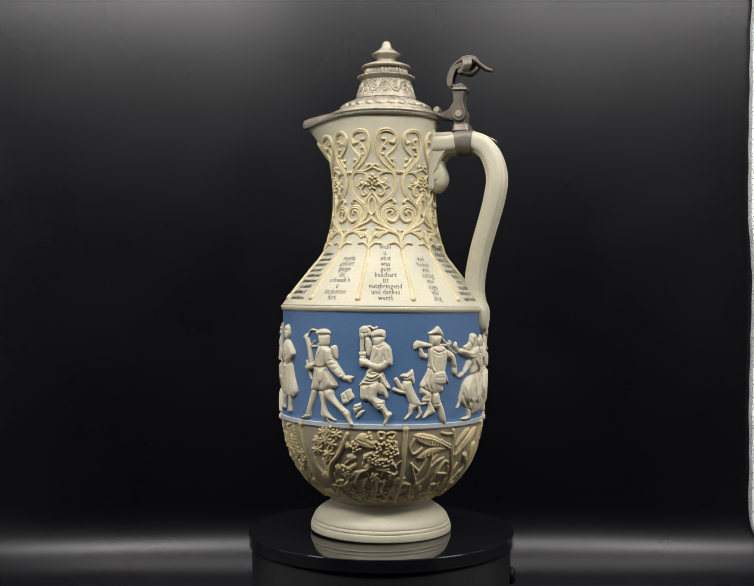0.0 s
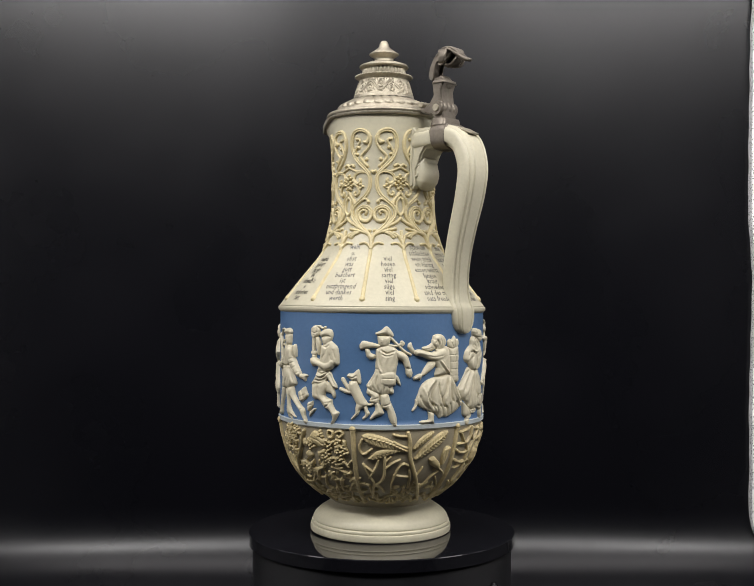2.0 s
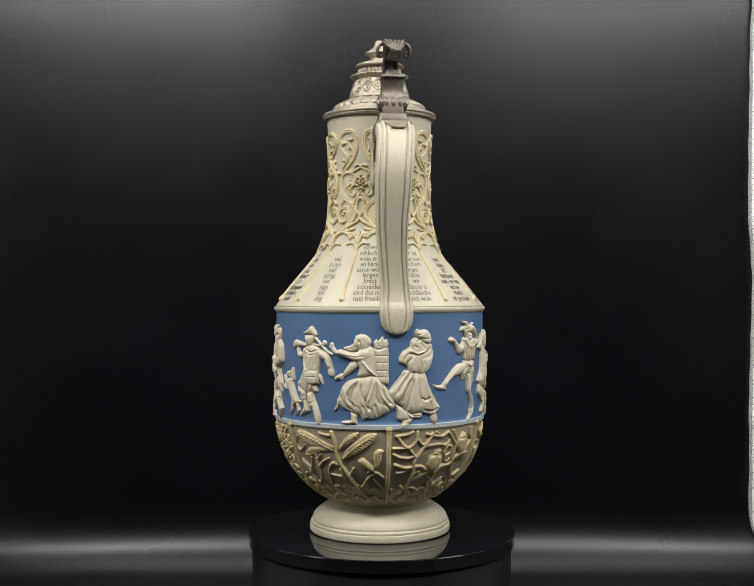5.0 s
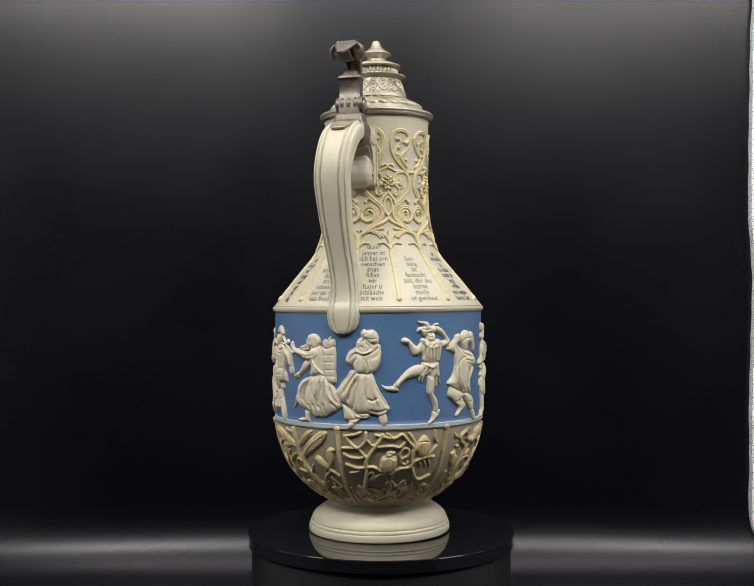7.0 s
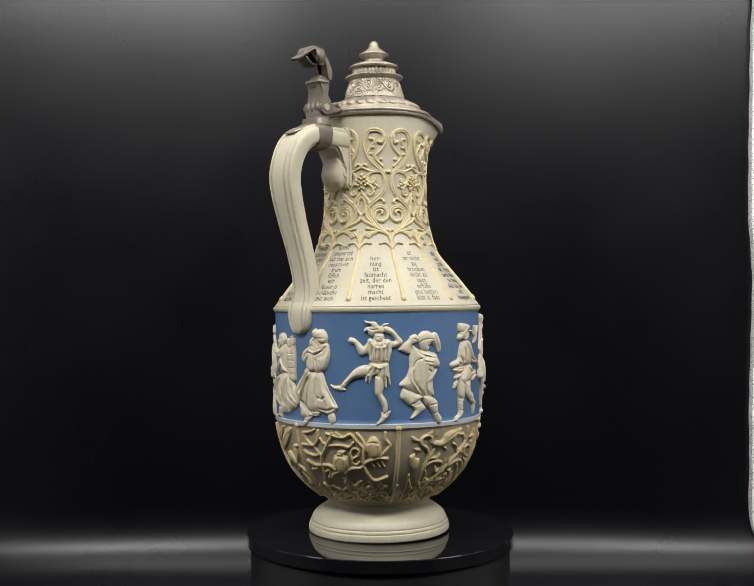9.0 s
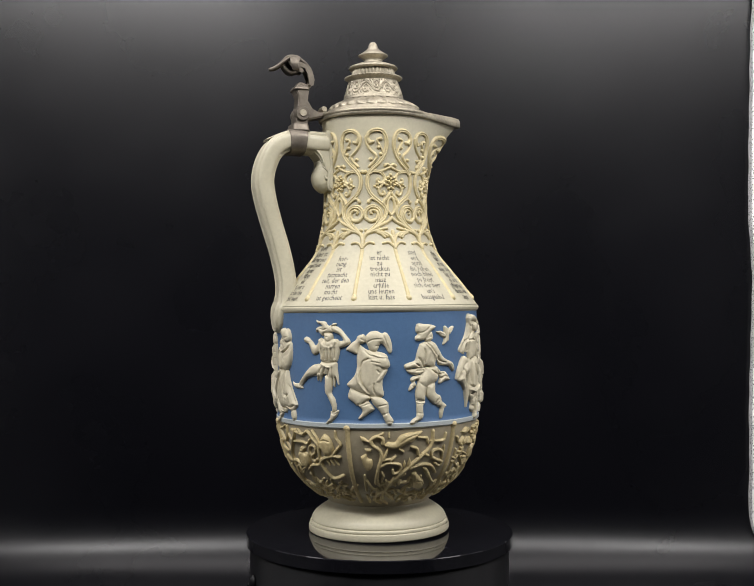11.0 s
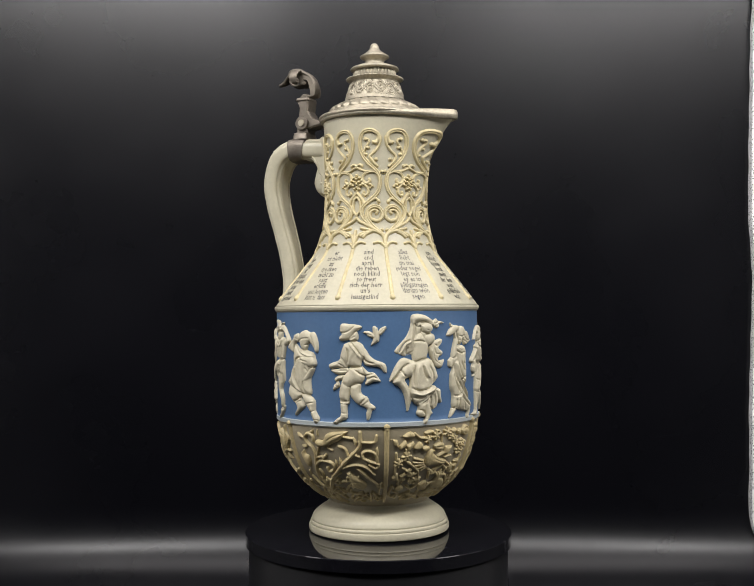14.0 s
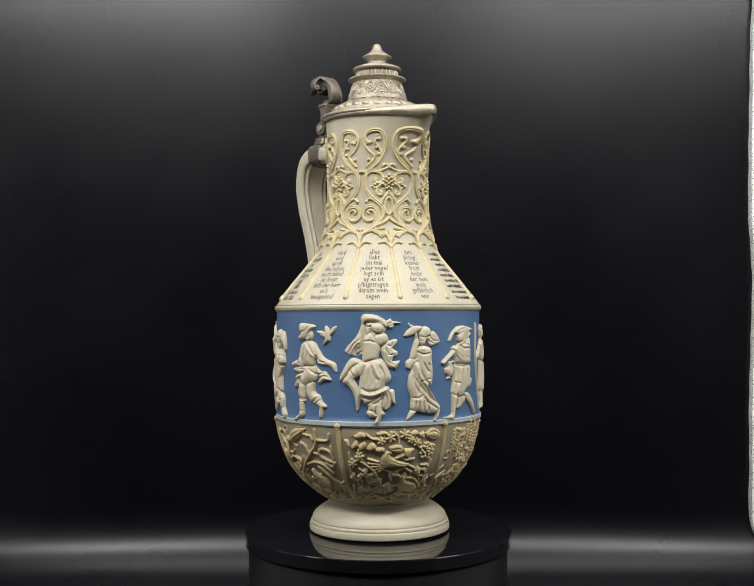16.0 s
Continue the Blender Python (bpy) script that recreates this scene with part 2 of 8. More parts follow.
def build_body():
    shell("neck", -328, -85, 60, IVORY, jug, "ivory neck drawn out into a spout")
    shell("shoulder", -85, 53, 40, IVORY, jug, "glossy ivory sloping shoulder")
    edges_sharp(shell("upper_moulding", 53, 64, 12, IVORY, jug, "ivory raised moulding"), 50)
    shell("blue_band", 64, 272.5, 24, BLUE, jug, "matt blue frieze ground")
    edges_sharp(shell("lower_moulding", 272.5, 284, 12, PALE, jug, "pale raised moulding"), 50)
    shell("bowl", 284, 450, 50, BOWL, jug, "grey-ivory rounded bowl")
    edges_sharp(shell("foot", 450, 511.5, 90, IVORY, jug, "stepped ivory foot"), 50)
    bottom = lathe("base", [0.0006, 0.0003], [float(width(140)), 0.0005], IVORY, jug)


build_body()


def build_handle():
    # centre line: distance from the axis, height below the eye level
    line = [(100, -277), (140, -279), (178, -283), (208, -271), (226, -245), (235, -207), (230, -165), (217, -115), (203, -65), (193, -15), (191, 20), (195, 45), (201, 58), (203, 71), (203, 85), (203, 95), (203, 101), (203, 104)]
    n = 110
    c = curve_through(line, n)
    # the strap bows a little to one side between the bracket and its foot
    bow = np.interp(c[:, 1], [-283, -240, -190, -110, -40, 20, 110], [0, -5.5, -10.5, -10.5, -6, -1, 0]) * np.clip((c[:, 0] - 150) / 50, 0, 1)
    path = [(float(w) * 3.963e-4, float(y) * 3.963e-4, float(height(h))) for (w, h), y in zip(c, bow)]
    tt = np.linspace(0, 1, n)
    k = np.linspace(0, 1, len(line))
    hw = np.interp(tt, k, [35, 36, 37, 37, 36, 35, 34, 31, 28.5, 27, 28, 31, 32.5, 32, 29, 23, 14, 3]) * 3.963e-4
    ht = np.interp(tt, k, [20, 20, 20, 20, 19.5, 19, 18.5, 18, 18, 18, 18, 18, 17, 16, 15, 14, 12, 8]) * 3.963e-4
    part("handle", sweep(path, hw, ht, (0, 1, 0), 160, 1.0, 3.4), IVORY, jug, "ivory strap handle with moulded ridges and rounded foot")


build_handle()


def build_lid():
    lid = part("lid", lid_flange(), PEWTER, jug, "aged pewter lid with embossed band")
    def ring(name, hs, ws, mat=PEWTER, fold=None, seg=160, label=""):
        return lathe(name, height(np.asarray(hs) + 2.5), np.asarray(ws) * 3.963e-4, mat, lid, label, seg, fold)
    ring("rim_ring", [-337, -339, -342, -344.5, -346, -347], [115.5, 117.5, 117, 114.5, 110, 102])
    ring("dome", [-343, -346, -352, -356], [104, 103, 97, 93])
    ring("gadroon", [-354, -358, -363, -369, -373, -376], [92, 93, 88, 76, 67, 60], fold=lambda A, Z: 0.0026 * np.abs(np.sin(A * 13 + Z * 160)) ** 0.6 - 0.0014, seg=336, label="gadrooned ring")
    hs = np.linspace(-376, -415, 60)
    ring("drum", hs, np.interp(hs, [-415, -412, -400, -386, -380, -376], [50, 51, 54, 59, 62, 64]), label="embossed vine band", seg=520, fold=embossed)
    ring("lower_tier", [-414, -419, -421.5, -423, -424.5, -426], [50, 52, 58, 59.5, 58, 46], fold=lambda A, Z: 0.0005 * np.sin(A * 44) * (Z > float(height(-417))) * (Z < float(height(-423.5))), seg=320)
    ring("fluted_drum", [-426, -430, -438, -441], [43, 44, 43, 42], fold=lambda A, Z: 0.0006 * np.sin(A * 36), seg=288)
    ring("upper_tier", [-440, -442, -444, -447, -452, -456], [43, 50, 51, 49, 36, 22], fold=lambda A, Z: 0.0006 * np.sin(A * 40) * (Z < float(height(-438.5))) * (Z > float(height(-445.5))), seg=240)
    ring("finial", [-455, -459, -463, -468, -470, -472, -478, -484, -488, -492, -496, -499, -500], [21, 19, 20, 28, 31, 30.5, 21, 13, 10, 9.5, 8, 5, 0.3])


def embossed(A, Z):
    """Scrolling leaves in low relief round the lid."""
    v = (Z - float(height(-378))) / (float(height(-413)) - float(height(-378)))
    u = A * 3.2
    wave = 0.5 + 0.28 * np.sin(u * 2.5)
    stem = np.exp(-((v - wave) / 0.07) ** 2)
    ph = u * 2.5 % (2 * math.pi)
    curl = np.hypot((ph - 1.57) / 1.1, (v - 0.40) / 0.28), np.hypot((ph - 4.71) / 1.1, (v - 0.62) / 0.28)
    rings = sum(np.exp(-((c - 0.75) / 0.16) ** 2) + 1.2 * np.exp(-(c / 0.28) ** 2) for c in curl)
    leaves = np.clip(np.sin(u * 11 + 6 * v) * np.sin(v * 17 + 2 * np.sin(u * 5)), 0, 1)
    edge = np.clip(np.minimum(v, 1 - v) / 0.08, 0, 1)
    return 0.0011 * edge * np.clip(np.maximum(np.maximum(stem, rings), 0.8 * leaves), 0, 1)


def lid_flange():
    """The flat rim plate of the lid with its cover over the spout."""
    a = np.linspace(0, 2 * math.pi, 240, endpoint=False)
    edge = float(width(115)) + teardrop(a)
    spout = np.clip(teardrop(a) / 0.02, 0, 1)
    top, low = float(height(-341)), float(height(-328))
    rows = []
    for f, z, drop in ((0.9, low + 0.001, 1), (0.975, low, 1), (1.0, low + 0.0008, 1), (1.0, low + 0.0030, 0), (0.985, low + 0.0038, 0), (0.99, low + 0.0045, 0), (0.985, top - 0.0006, 0), (0.96, top, 0), (0.5, top + 0.0005, 0), (0.01, top + 0.0005, 0)):
        zz = z - 0.0030 * drop * spout
        rows.append(np.stack([edge * f * np.cos(a), edge * f * np.sin(a), zz], -1))
    return grid_mesh("lid", np.array(rows), True)


build_lid()
# ==== details ====
# ---------------------------------------------------------------- relief work
MER_Z = np.linspace(float(height(-328)), float(height(450)), 3000)
MER_R = np.interp(MER_Z, ALL_Z, ALL_R)
MER_S = np.concatenate([[0], np.cumsum(np.hypot(np.diff(MER_Z), np.diff(MER_R)))]) * 1000


class Relief:
    """Modelled relief on the jug: limbs (tapered rounded strokes) and cuts, given as degrees from alpha, mm down the jug's side, and mm of half-width."""

    def __init__(self, alpha):
        self.alpha, self.strokes = alpha, []

    def limb(self, k, *v):
        self.strokes.append((k, [v[i:i + 3] for i in range(0, len(v), 3)], False))

    def cut(self, k, *v):
        self.strokes.append((k, [v[i:i + 3] for i in range(0, len(v), 3)], True))

    def field(self, step, rough=0.0, cloth=False, blend=0.5, layered=True):
        a = [q[0] for _, p, c in self.strokes for q in p]
        y = [q[1] for _, p, c in self.strokes for q in p]
        m = max(q[2] for _, p, c in self.strokes for q in p) + 0.8
        yc = 0.5 * (min(y) + max(y))
        rc = float(np.interp(yc, MER_S, MER_R)) * 1000
        rmin = float(np.interp(np.linspace(min(y), max(y), 50), MER_S, MER_R).min()) * 1000
        ma = math.degrees(m / rmin)
        A = np.arange(min(a) - ma, max(a) + ma, math.degrees(step / rc))
        Y = np.arange(min(y) - m, max(y) + m, step)
        deg = np.interp(Y, MER_S, MER_R) * 1000 * radians(1)
        H = np.full((len(Y), len(A)), -2.0)
        for n, (k, p, c) in enumerate(sorted(self.strokes, key=lambda q: q[2])):
            w = max(q[2] for q in p) + 1.0
            j0, j1 = np.searchsorted(Y, (min(q[1] for q in p) - w, max(q[1] for q in p) + w))
            j1 = max(j1, j0 + 1)
            d = deg[j0:j1].min()
            i0, i1 = np.searchsorted(A, (min(q[0] for q in p) - w / d, max(q[0] for q in p) + w / d))
            D, S = deg[j0:j1, None], H[j0:j1, i0:i1]
            F = np.full(S.shape, -2.0)
            for (a0, y0, w0), (a1, y1, w1) in zip(p, p[1:]):
                ax, ay = (A[None, i0:i1] - a0) * D, Y[j0:j1, None] - y0
                bx, by = (a1 - a0) * D, y1 - y0
                L = bx * bx + by * by + 1e-9
                t = np.clip((ax * bx + ay * by) / L, 0, 1)
                dist, ww = np.hypot(ax - t * bx, ay - t * by), w0 + (w1 - w0) * t
                if c:
                    F = np.maximum(F, np.exp(-(dist / (ww * 0.85)) ** 2))
                    continue
                top = k * np.minimum(ww, 0.9 + 0.45 * ww)
                power = 2 + 0.4 * np.clip((ww - 1.5) / 2, 0, 1)
                under = np.maximum(S, 0) * 0.9 * np.clip((3.4 - ww) / 1.6, 0, 1) if layered else 0
                f = np.where(dist < ww, np.minimum(0.2 + under + top * (1 - np.minimum(dist / ww, 1) ** power) ** 0.5, 4.0), 0.2 - (dist - ww) * 2.2)
                if cloth and k < 0.78 and max(w0, w1) > 2.6:
                    side = (ax * by - ay * bx) / np.sqrt(L) / ww
                    f += np.where(dist < ww, (0.26 if k < 0.7 else 0.13) * np.sin(side * 8 + n + 1.3 * np.sin(t * 3 + n)) * (1 - (dist / ww) ** 4), 0)
                F = np.maximum(F, f)
            if c:
                S -= np.where(S > 0.05, 0.5 * k * np.clip(F, 0, 1), 0)
            else:
                b = np.maximum(blend - np.abs(S - F), 0) / blend
                np.maximum(S, F, out=S)
                S += np.where(S > -0.4, b * b * blend / 4, 0)
        if rough:
            gy, gx = np.mgrid[0:H.shape[0], 0:H.shape[1]]
            H += np.where(H > 0.1, rough * (np.sin(gx * 0.21 + gy * 0.13) * np.sin(gy * 0.17 - gx * 0.09)), 0)
        B = H.copy()
        B[1:-1, 1:-1] = (4 * H[1:-1, 1:-1] + 2 * (H[:-2, 1:-1] + H[2:, 1:-1] + H[1:-1, :-2] + H[1:-1, 2:]) + H[:-2, :-2] + H[2:, 2:] + H[:-2, 2:] + H[2:, :-2]) / 16
        return A, Y, np.where(B > -0.5, B, -0.5)

    def build(self, name, mat, parent, step=0.26, label="", scale=1.0, rough=0.0, cloth=False, blend=0.5, layered=True):
        A, Y, H = self.field(step, rough, cloth, blend, layered)
        keep = H > -0.3
        cells = keep[:-1, :-1] | keep[1:, :-1] | keep[:-1, 1:] | keep[1:, 1:]
        used = np.zeros(H.shape, bool)
        for dj in (0, 1):
            for di in (0, 1):
                used[dj:H.shape[0] - 1 + dj, di:H.shape[1] - 1 + di] |= cells
        idx = np.full(H.shape, -1)
        idx[used] = np.arange(used.sum())
        j, i = np.nonzero(used)
        pts = on_jug(np.radians(A[i] + self.alpha), np.interp(Y[j], MER_S, MER_Z), H[j, i] * 0.001 * scale)
        cj, ci = np.nonzero(cells)
        q = np.stack([idx[cj, ci], idx[cj + 1, ci], idx[cj + 1, ci + 1], idx[cj, ci + 1]], -1)
        me = bpy.data.meshes.new(name)
        me.from_pydata(pts.tolist(), [], q.tolist())
        me.update()
        return part(name, me, mat, parent, label)


class Carving(Relief):
    """Finely modelled relief: domed shapes with an outline, round stems and soft folds, each given as degrees from alpha and mm down the jug's side."""

    def add(self, kind, par, v):
        self.strokes.append((kind, par, [v[i:i + 2] for i in range(0, len(v), 2)]))

    def shape(self, base, rise, edge, *v):
        """A domed form inside a closed outline: base and rise in mm, rounded over a border of edge mm."""
        self.add("shape", (base, rise, edge), v)

    def stem(self, base, rise, half, *v):
        self.add("stem", (base, rise, half), v)

    def fold(self, rise, half, *v):
        """A ridge (or, below nought, a crease) over what is already there."""
        self.add("fold", (rise, half), v)

    def undergrowth(self, seed, half, low, count):
        """Short blades, twigs and clumps of leaves crowded along a panel's lower end."""
        rnd = random.Random(seed)
        for _ in range(count):
            y = rnd.uniform(low, 329)
            a = rnd.uniform(-half, half)
            lean, up = rnd.uniform(-6, 6), rnd.uniform(3, 8)
            self.stem(0, rnd.uniform(0.9, 1.4), rnd.uniform(0.7, 1.1), a, y, a + 0.4 * lean, y - 0.6 * up, a + lean, y - up)
            if rnd.random() < 0.5:
                q = rnd.uniform(2.0, 3.4)
                self.shape(0, 1.3, 0.9, a, y, a + 0.8 * q, y - 0.7 * q, a + 2 * q, y - 0.4 * q, a + q, y + 0.4 * q)

    def mirror(self):
        self.strokes = sorted(self.strokes + [(k, p, [(-a, y) for a, y in v]) for k, p, v in self.strokes], key=lambda q: q[0] == "fold")

    def field(self, step, rough=0.0, cloth=False, blend=0.5, layered=True):
        pts = [q for k, _, v in self.strokes if k != "fold" for q in v]
        a, y = [q[0] for q in pts], [q[1] for q in pts]
        m = 2.6
        rows = np.linspace(max(min(y) - m, 0.1), max(y) + m, 50)
        rmin = float(np.interp(rows, MER_S, MER_R).min()) * 1000
        rc = float(np.interp(rows, MER_S, MER_R).mean()) * 1000
        ma = math.degrees(m / rmin)
        A = np.arange(min(a) - ma, max(a) + ma, math.degrees(step / rc))
        Y = np.arange(max(min(y) - m, 0.1), max(y) + m, step)
        deg = np.interp(Y, MER_S, MER_R) * 1000 * radians(1)
        H = np.full((len(Y), len(A)), -1.0)
        for kind, par, v in self.strokes:
            closed = kind == "shape"
            p = v + v[:1] if closed else v
            if len(p) > 2:
                p = [tuple(q) for q in curve_through(p, 3 * (len(p) - 1) + 1)]
            w = 2.0 if closed else par[-1] * 2.2 + 0.6
            j0, j1 = np.searchsorted(Y, (min(q[1] for q in p) - w, max(q[1] for q in p) + w))
            j1 = max(j1, j0 + 2)
            d = deg[j0:j1].min()
            i0, i1 = np.searchsorted(A, (min(q[0] for q in p) - w / d, max(q[0] for q in p) + w / d))
            D, S = deg[j0:j1, None], H[j0:j1, i0:i1]
            near, inside = np.full(S.shape, 99.0), np.zeros(S.shape, bool)
            gx, gy = A[None, i0:i1], Y[j0:j1, None]
            taper = np.zeros(S.shape)
            for n, ((a0, y0), (a1, y1)) in enumerate(zip(p, p[1:])):
                bx, by = (a1 - a0) * D, y1 - y0
                ax, ay = (gx - a0) * D, gy - y0
                t = np.clip((ax * bx + ay * by) / (bx * bx + by * by + 1e-9), 0, 1)
                dist = np.hypot(ax - t * bx, ay - t * by)
                taper = np.where(dist < near, (n + t) / (len(p) - 1), taper)
                near = np.minimum(near, dist)
                if closed and y0 != y1:
                    inside ^= ((y0 > gy) != (y1 > gy)) & (gx < (a1 - a0) * (gy - y0) / (y1 - y0) + a0)
            if kind == "fold":
                fade = np.clip(np.minimum(taper, 1 - taper) * 6 + 0.25, 0, 1)
                S += np.where(S > 0.1, (1.5 if par[1] >= 0.6 else 1.0) * par[0] * np.exp(-(near / (1.15 * par[1])) ** 2) * fade, 0)
                np.maximum(S, np.where(S > -0.05, 0.1, -9), out=S)
                continue
            base, rise, edge = par
            if closed:
                edge *= 1.5
                k = np.where(inside, np.minimum(near / edge, 1), 0)
                pleat = 0.16 * k * np.sin(gx * D * 1.45 + 1.6 * np.sin(gy * 0.28) + gy * 0.22 + rise) * (par[2] >= 3.4)
                f = np.where(inside, base + 0.25 + pleat + rise * np.sqrt(np.maximum(1 - (1 - k) ** 2, 0)) + 0.10 * np.minimum(near - edge, 3) * (near > edge), base + 0.25 - near * 3.0)
            else:
                f = np.where(near < edge, base + 0.25 + rise * np.sqrt(np.maximum(1 - (near / edge) ** 2, 0)), base + 0.25 - (near - edge) * 3.0)
            b = np.maximum(0.3 - np.abs(S - f), 0) / 0.3
            np.maximum(S, f, out=S)
            S += np.where(S > 0, b * b * 0.075, 0)
        B = H.copy()
        B[1:-1, 1:-1] = (6 * H[1:-1, 1:-1] + 2 * (H[:-2, 1:-1] + H[2:, 1:-1] + H[1:-1, :-2] + H[1:-1, 2:]) + H[:-2, :-2] + H[2:, 2:] + H[:-2, 2:] + H[2:, :-2]) / 18
        return A, Y, np.maximum(B, -0.5)



def build_ribs():
    for k in range(12):
        r = Relief(30.0 * k)
        r.limb(0.7, 0, 97, 1.5, 0, 128, 1.3, 0, 153, 1.5)
        r.limb(0.9, 0, 155.6, 2.1, 0, 156.2, 2.1)
        r.build("rib", CREAM, jug, 0.3)


build_ribs()


def vine_unit(alpha):
    """One grape vine scroll: mirrored about its bunch of grapes."""
    r = Carving(alpha)
    r.stem(0, 1.7, 1.55, 22.3, 22.0, 25.1, 19.2, 24.7, 15.8, 20.4, 13.1, 14.3, 12.2, 8.3, 13.6, 4.8, 18.4, 4.3, 25.3, 7.3, 32.2, 13.0, 37.9, 19.8, 42.5, 25.0, 47.7, 26.2, 54.6, 23.2, 61.6, 15.9, 67.2, 8.7, 71.6, 5.7, 75.9, 7.3, 81.0, 12.9, 86.1, 20.8, 91.2, 27.5, 95.4, 30.0, 101.5, 30.0, 107.1)
    r.stem(0, 1.4, 1.1, 26.9, 17.7, 26.3, 22.7, 22.4, 27.8, 17.1, 31.3, 15.5, 33.6, 18.2, 36.8, 23.4, 40.7)
    r.stem(0, 1.3, 0.9, 10.7, 19.4, 13.7, 19.4, 14.4, 21.6, 11.5, 24.9, 9.0, 28.3, 8.1, 31.1)
    r.stem(0, 1.7, 1.3, 10.4, 19.1, 10.7, 19.4)
    r.stem(0, 1.7, 1.3, 13.0, 25.9, 13.3, 26.0)
    r.stem(0, 1.7, 1.3, 10.6, 31.2, 11.0, 31.2)
    r.stem(0, 1.7, 1.4, 21.9, 35.3, 22.3, 35.3)
    r.stem(0, 1.8, 1.3, 19.4, 21.6, 22.7, 22.3)
    r.stem(0, 1.5, 1.2, 24.2, 47.0, 19.5, 44.8, 13.2, 45.1, 8.5, 47.1, 6.4, 50.4, 8.3, 53.4, 11.9, 54.2, 14.8, 52.4, 14.1, 50.9)
    r.stem(0, 1.3, 1.0, 16.9, 45.1, 9.9, 44.6, 4.2, 42.8, 0.0, 41.1, 3.0, 39.3, 6.3, 39.8)
    r.stem(0, 1.6, 1.2, 5.9, 40.1, 6.2, 40.4)
    r.stem(0, 1.4, 1.1, 6.1, 53.9, 10.1, 55.9, 13.1, 58.9, 13.0, 62.0, 9.8, 63.7, 7.3, 62.5, 8.1, 61.0)
    r.stem(0, 1.6, 1.1, 14.8, 55.1, 15.3, 55.1)
    r.stem(0, 1.6, 1.1, 17.8, 56.6, 17.9, 56.6)
    r.stem(0, 1.6, 1.1, 14.9, 57.9, 15.0, 57.9)
    r.stem(0, 2.4, 1.2, 0.0, 47.6, 0.0, 47.6)
    r.stem(0, 2.4, 1.2, 2.6, 49.6, 2.8, 49.6)
    r.stem(0, 2.6, 1.2, 0.0, 50.8, 0.0, 50.8)
    r.stem(0, 2.3, 1.2, 5.6, 51.9, 5.8, 51.9)
    r.stem(0, 2.6, 1.2, 2.3, 52.9, 2.5, 52.9)
    r.stem(0, 2.3, 1.2, 7.2, 54.9, 7.3, 54.9)
    r.stem(0, 2.6, 1.2, 3.9, 55.7, 4.0, 55.7)
    r.stem(0, 2.6, 1.2, 0.0, 54.6, 0.0, 54.6)
    r.stem(0, 2.4, 1.2, 2.4, 58.4, 2.6, 58.4)
    r.stem(0, 2.4, 1.2, 0.0, 57.4, 0.0, 57.4)
    r.stem(0, 2.2, 1.1, 0.0, 60.4, 0.0, 60.4)
    r.stem(0, 1.6, 1.3, 0.0, 61.4, 2.9, 64.0, 6.9, 67.5, 8.3, 70.8)
    r.stem(0, 1.5, 1.1, 0.0, 65.2, 3.1, 67.5, 4.2, 71.8, 3.7, 75.9, 0.0, 79.7)
    r.stem(0, 1.6, 1.3, 0.0, 81.7, 4.4, 84.8, 11.3, 87.4, 19.4, 91.2, 26.1, 95.1)
    r.stem(0, 1.6, 1.5, 25.6, 93.8, 17.3, 87.8, 12.1, 81.4, 12.2, 76.4, 16.5, 73.0, 23.4, 72.9, 28.0, 76.4, 27.7, 81.5, 23.0, 84.4, 17.9, 83.4)
    r.stem(0, 1.5, 1.15, 23.0, 84.4, 17.9, 83.7, 15.1, 80.4, 16.0, 77.1, 19.7, 75.5, 22.9, 76.7, 21.9, 78.3)
    r.stem(0, 1.4, 1.0, 16.0, 68.0, 21.0, 66.4, 24.0, 67.9)
    r.stem(0, 1.9, 1.5, 24.4, 68.6, 24.7, 68.9)
    r.stem(0, 1.8, 1.4, 28.2, 44.9, 28.6, 45.1)
    r.stem(0, 1.7, 1.3, 27.3, 91.6, 27.7, 91.9)
    r.stem(0, 1.5, 1.1, 30.0, 99.9, 26.1, 95.1, 18.4, 92.8, 13.1, 93.7, 8.0, 95.9, 6.4, 97.0)
    r.stem(0, 1.5, 1.2, 18.4, 92.8, 11.8, 91.3, 5.9, 90.3)
    r.stem(0, 1.4, 1.1, 16.1, 93.7, 11.7, 95.3, 8.9, 97.8)
    r.stem(0, 1.6, 1.3, 0.0, 92.5, 0.0, 100.0, 0.0, 107.4)
    r.stem(0, 1.4, 1.1, 0.4, 106.5, 3.6, 103.2, 7.0, 102.2, 10.5, 103.0)
    r.stem(0, 1.5, 1.2, 0.4, 102.0, 3.0, 97.0, 7.0, 94.4, 12.0, 93.6)
    r.stem(0, 1.4, 1.1, 29.6, 106.5, 26.4, 103.2, 23.0, 102.2, 19.5, 103.0)
    r.stem(0, 1.2, 0.9, 13.5, 91.5, 15.5, 89.2, 15.7, 87.3)
    r.fold(-0.9, 0.42, 24.7, 16.0, 20.4, 13.4, 14.3, 12.4, 8.6, 13.9, 5.1, 18.7, 4.6, 25.3, 7.6, 32.2, 13.4, 37.9, 20.2, 42.5, 25.3, 47.7, 26.6, 54.6, 23.6, 61.6, 16.2, 67.2, 9.0, 71.6, 6.0, 75.9, 7.6, 81.0, 13.3, 86.1, 21.1, 91.2)
    r.fold(-0.8, 0.42, 25.2, 93.5, 17.0, 87.6, 11.7, 81.5, 11.9, 76.4, 16.4, 73.0, 23.4, 72.9, 28.0, 76.4, 27.7, 81.2)
    r.fold(-0.6, 0.4, 23.5, 46.8, 19.5, 44.8, 13.2, 45.1, 8.9, 47.1, 6.7, 50.4)
    r.mirror()
    return r.build("vine_scroll", CREAM, jug, 0.24)


for k in range(6):
    vine_unit(30.0 + 60.0 * k)

# ---------------------------------------------------------------- the frieze


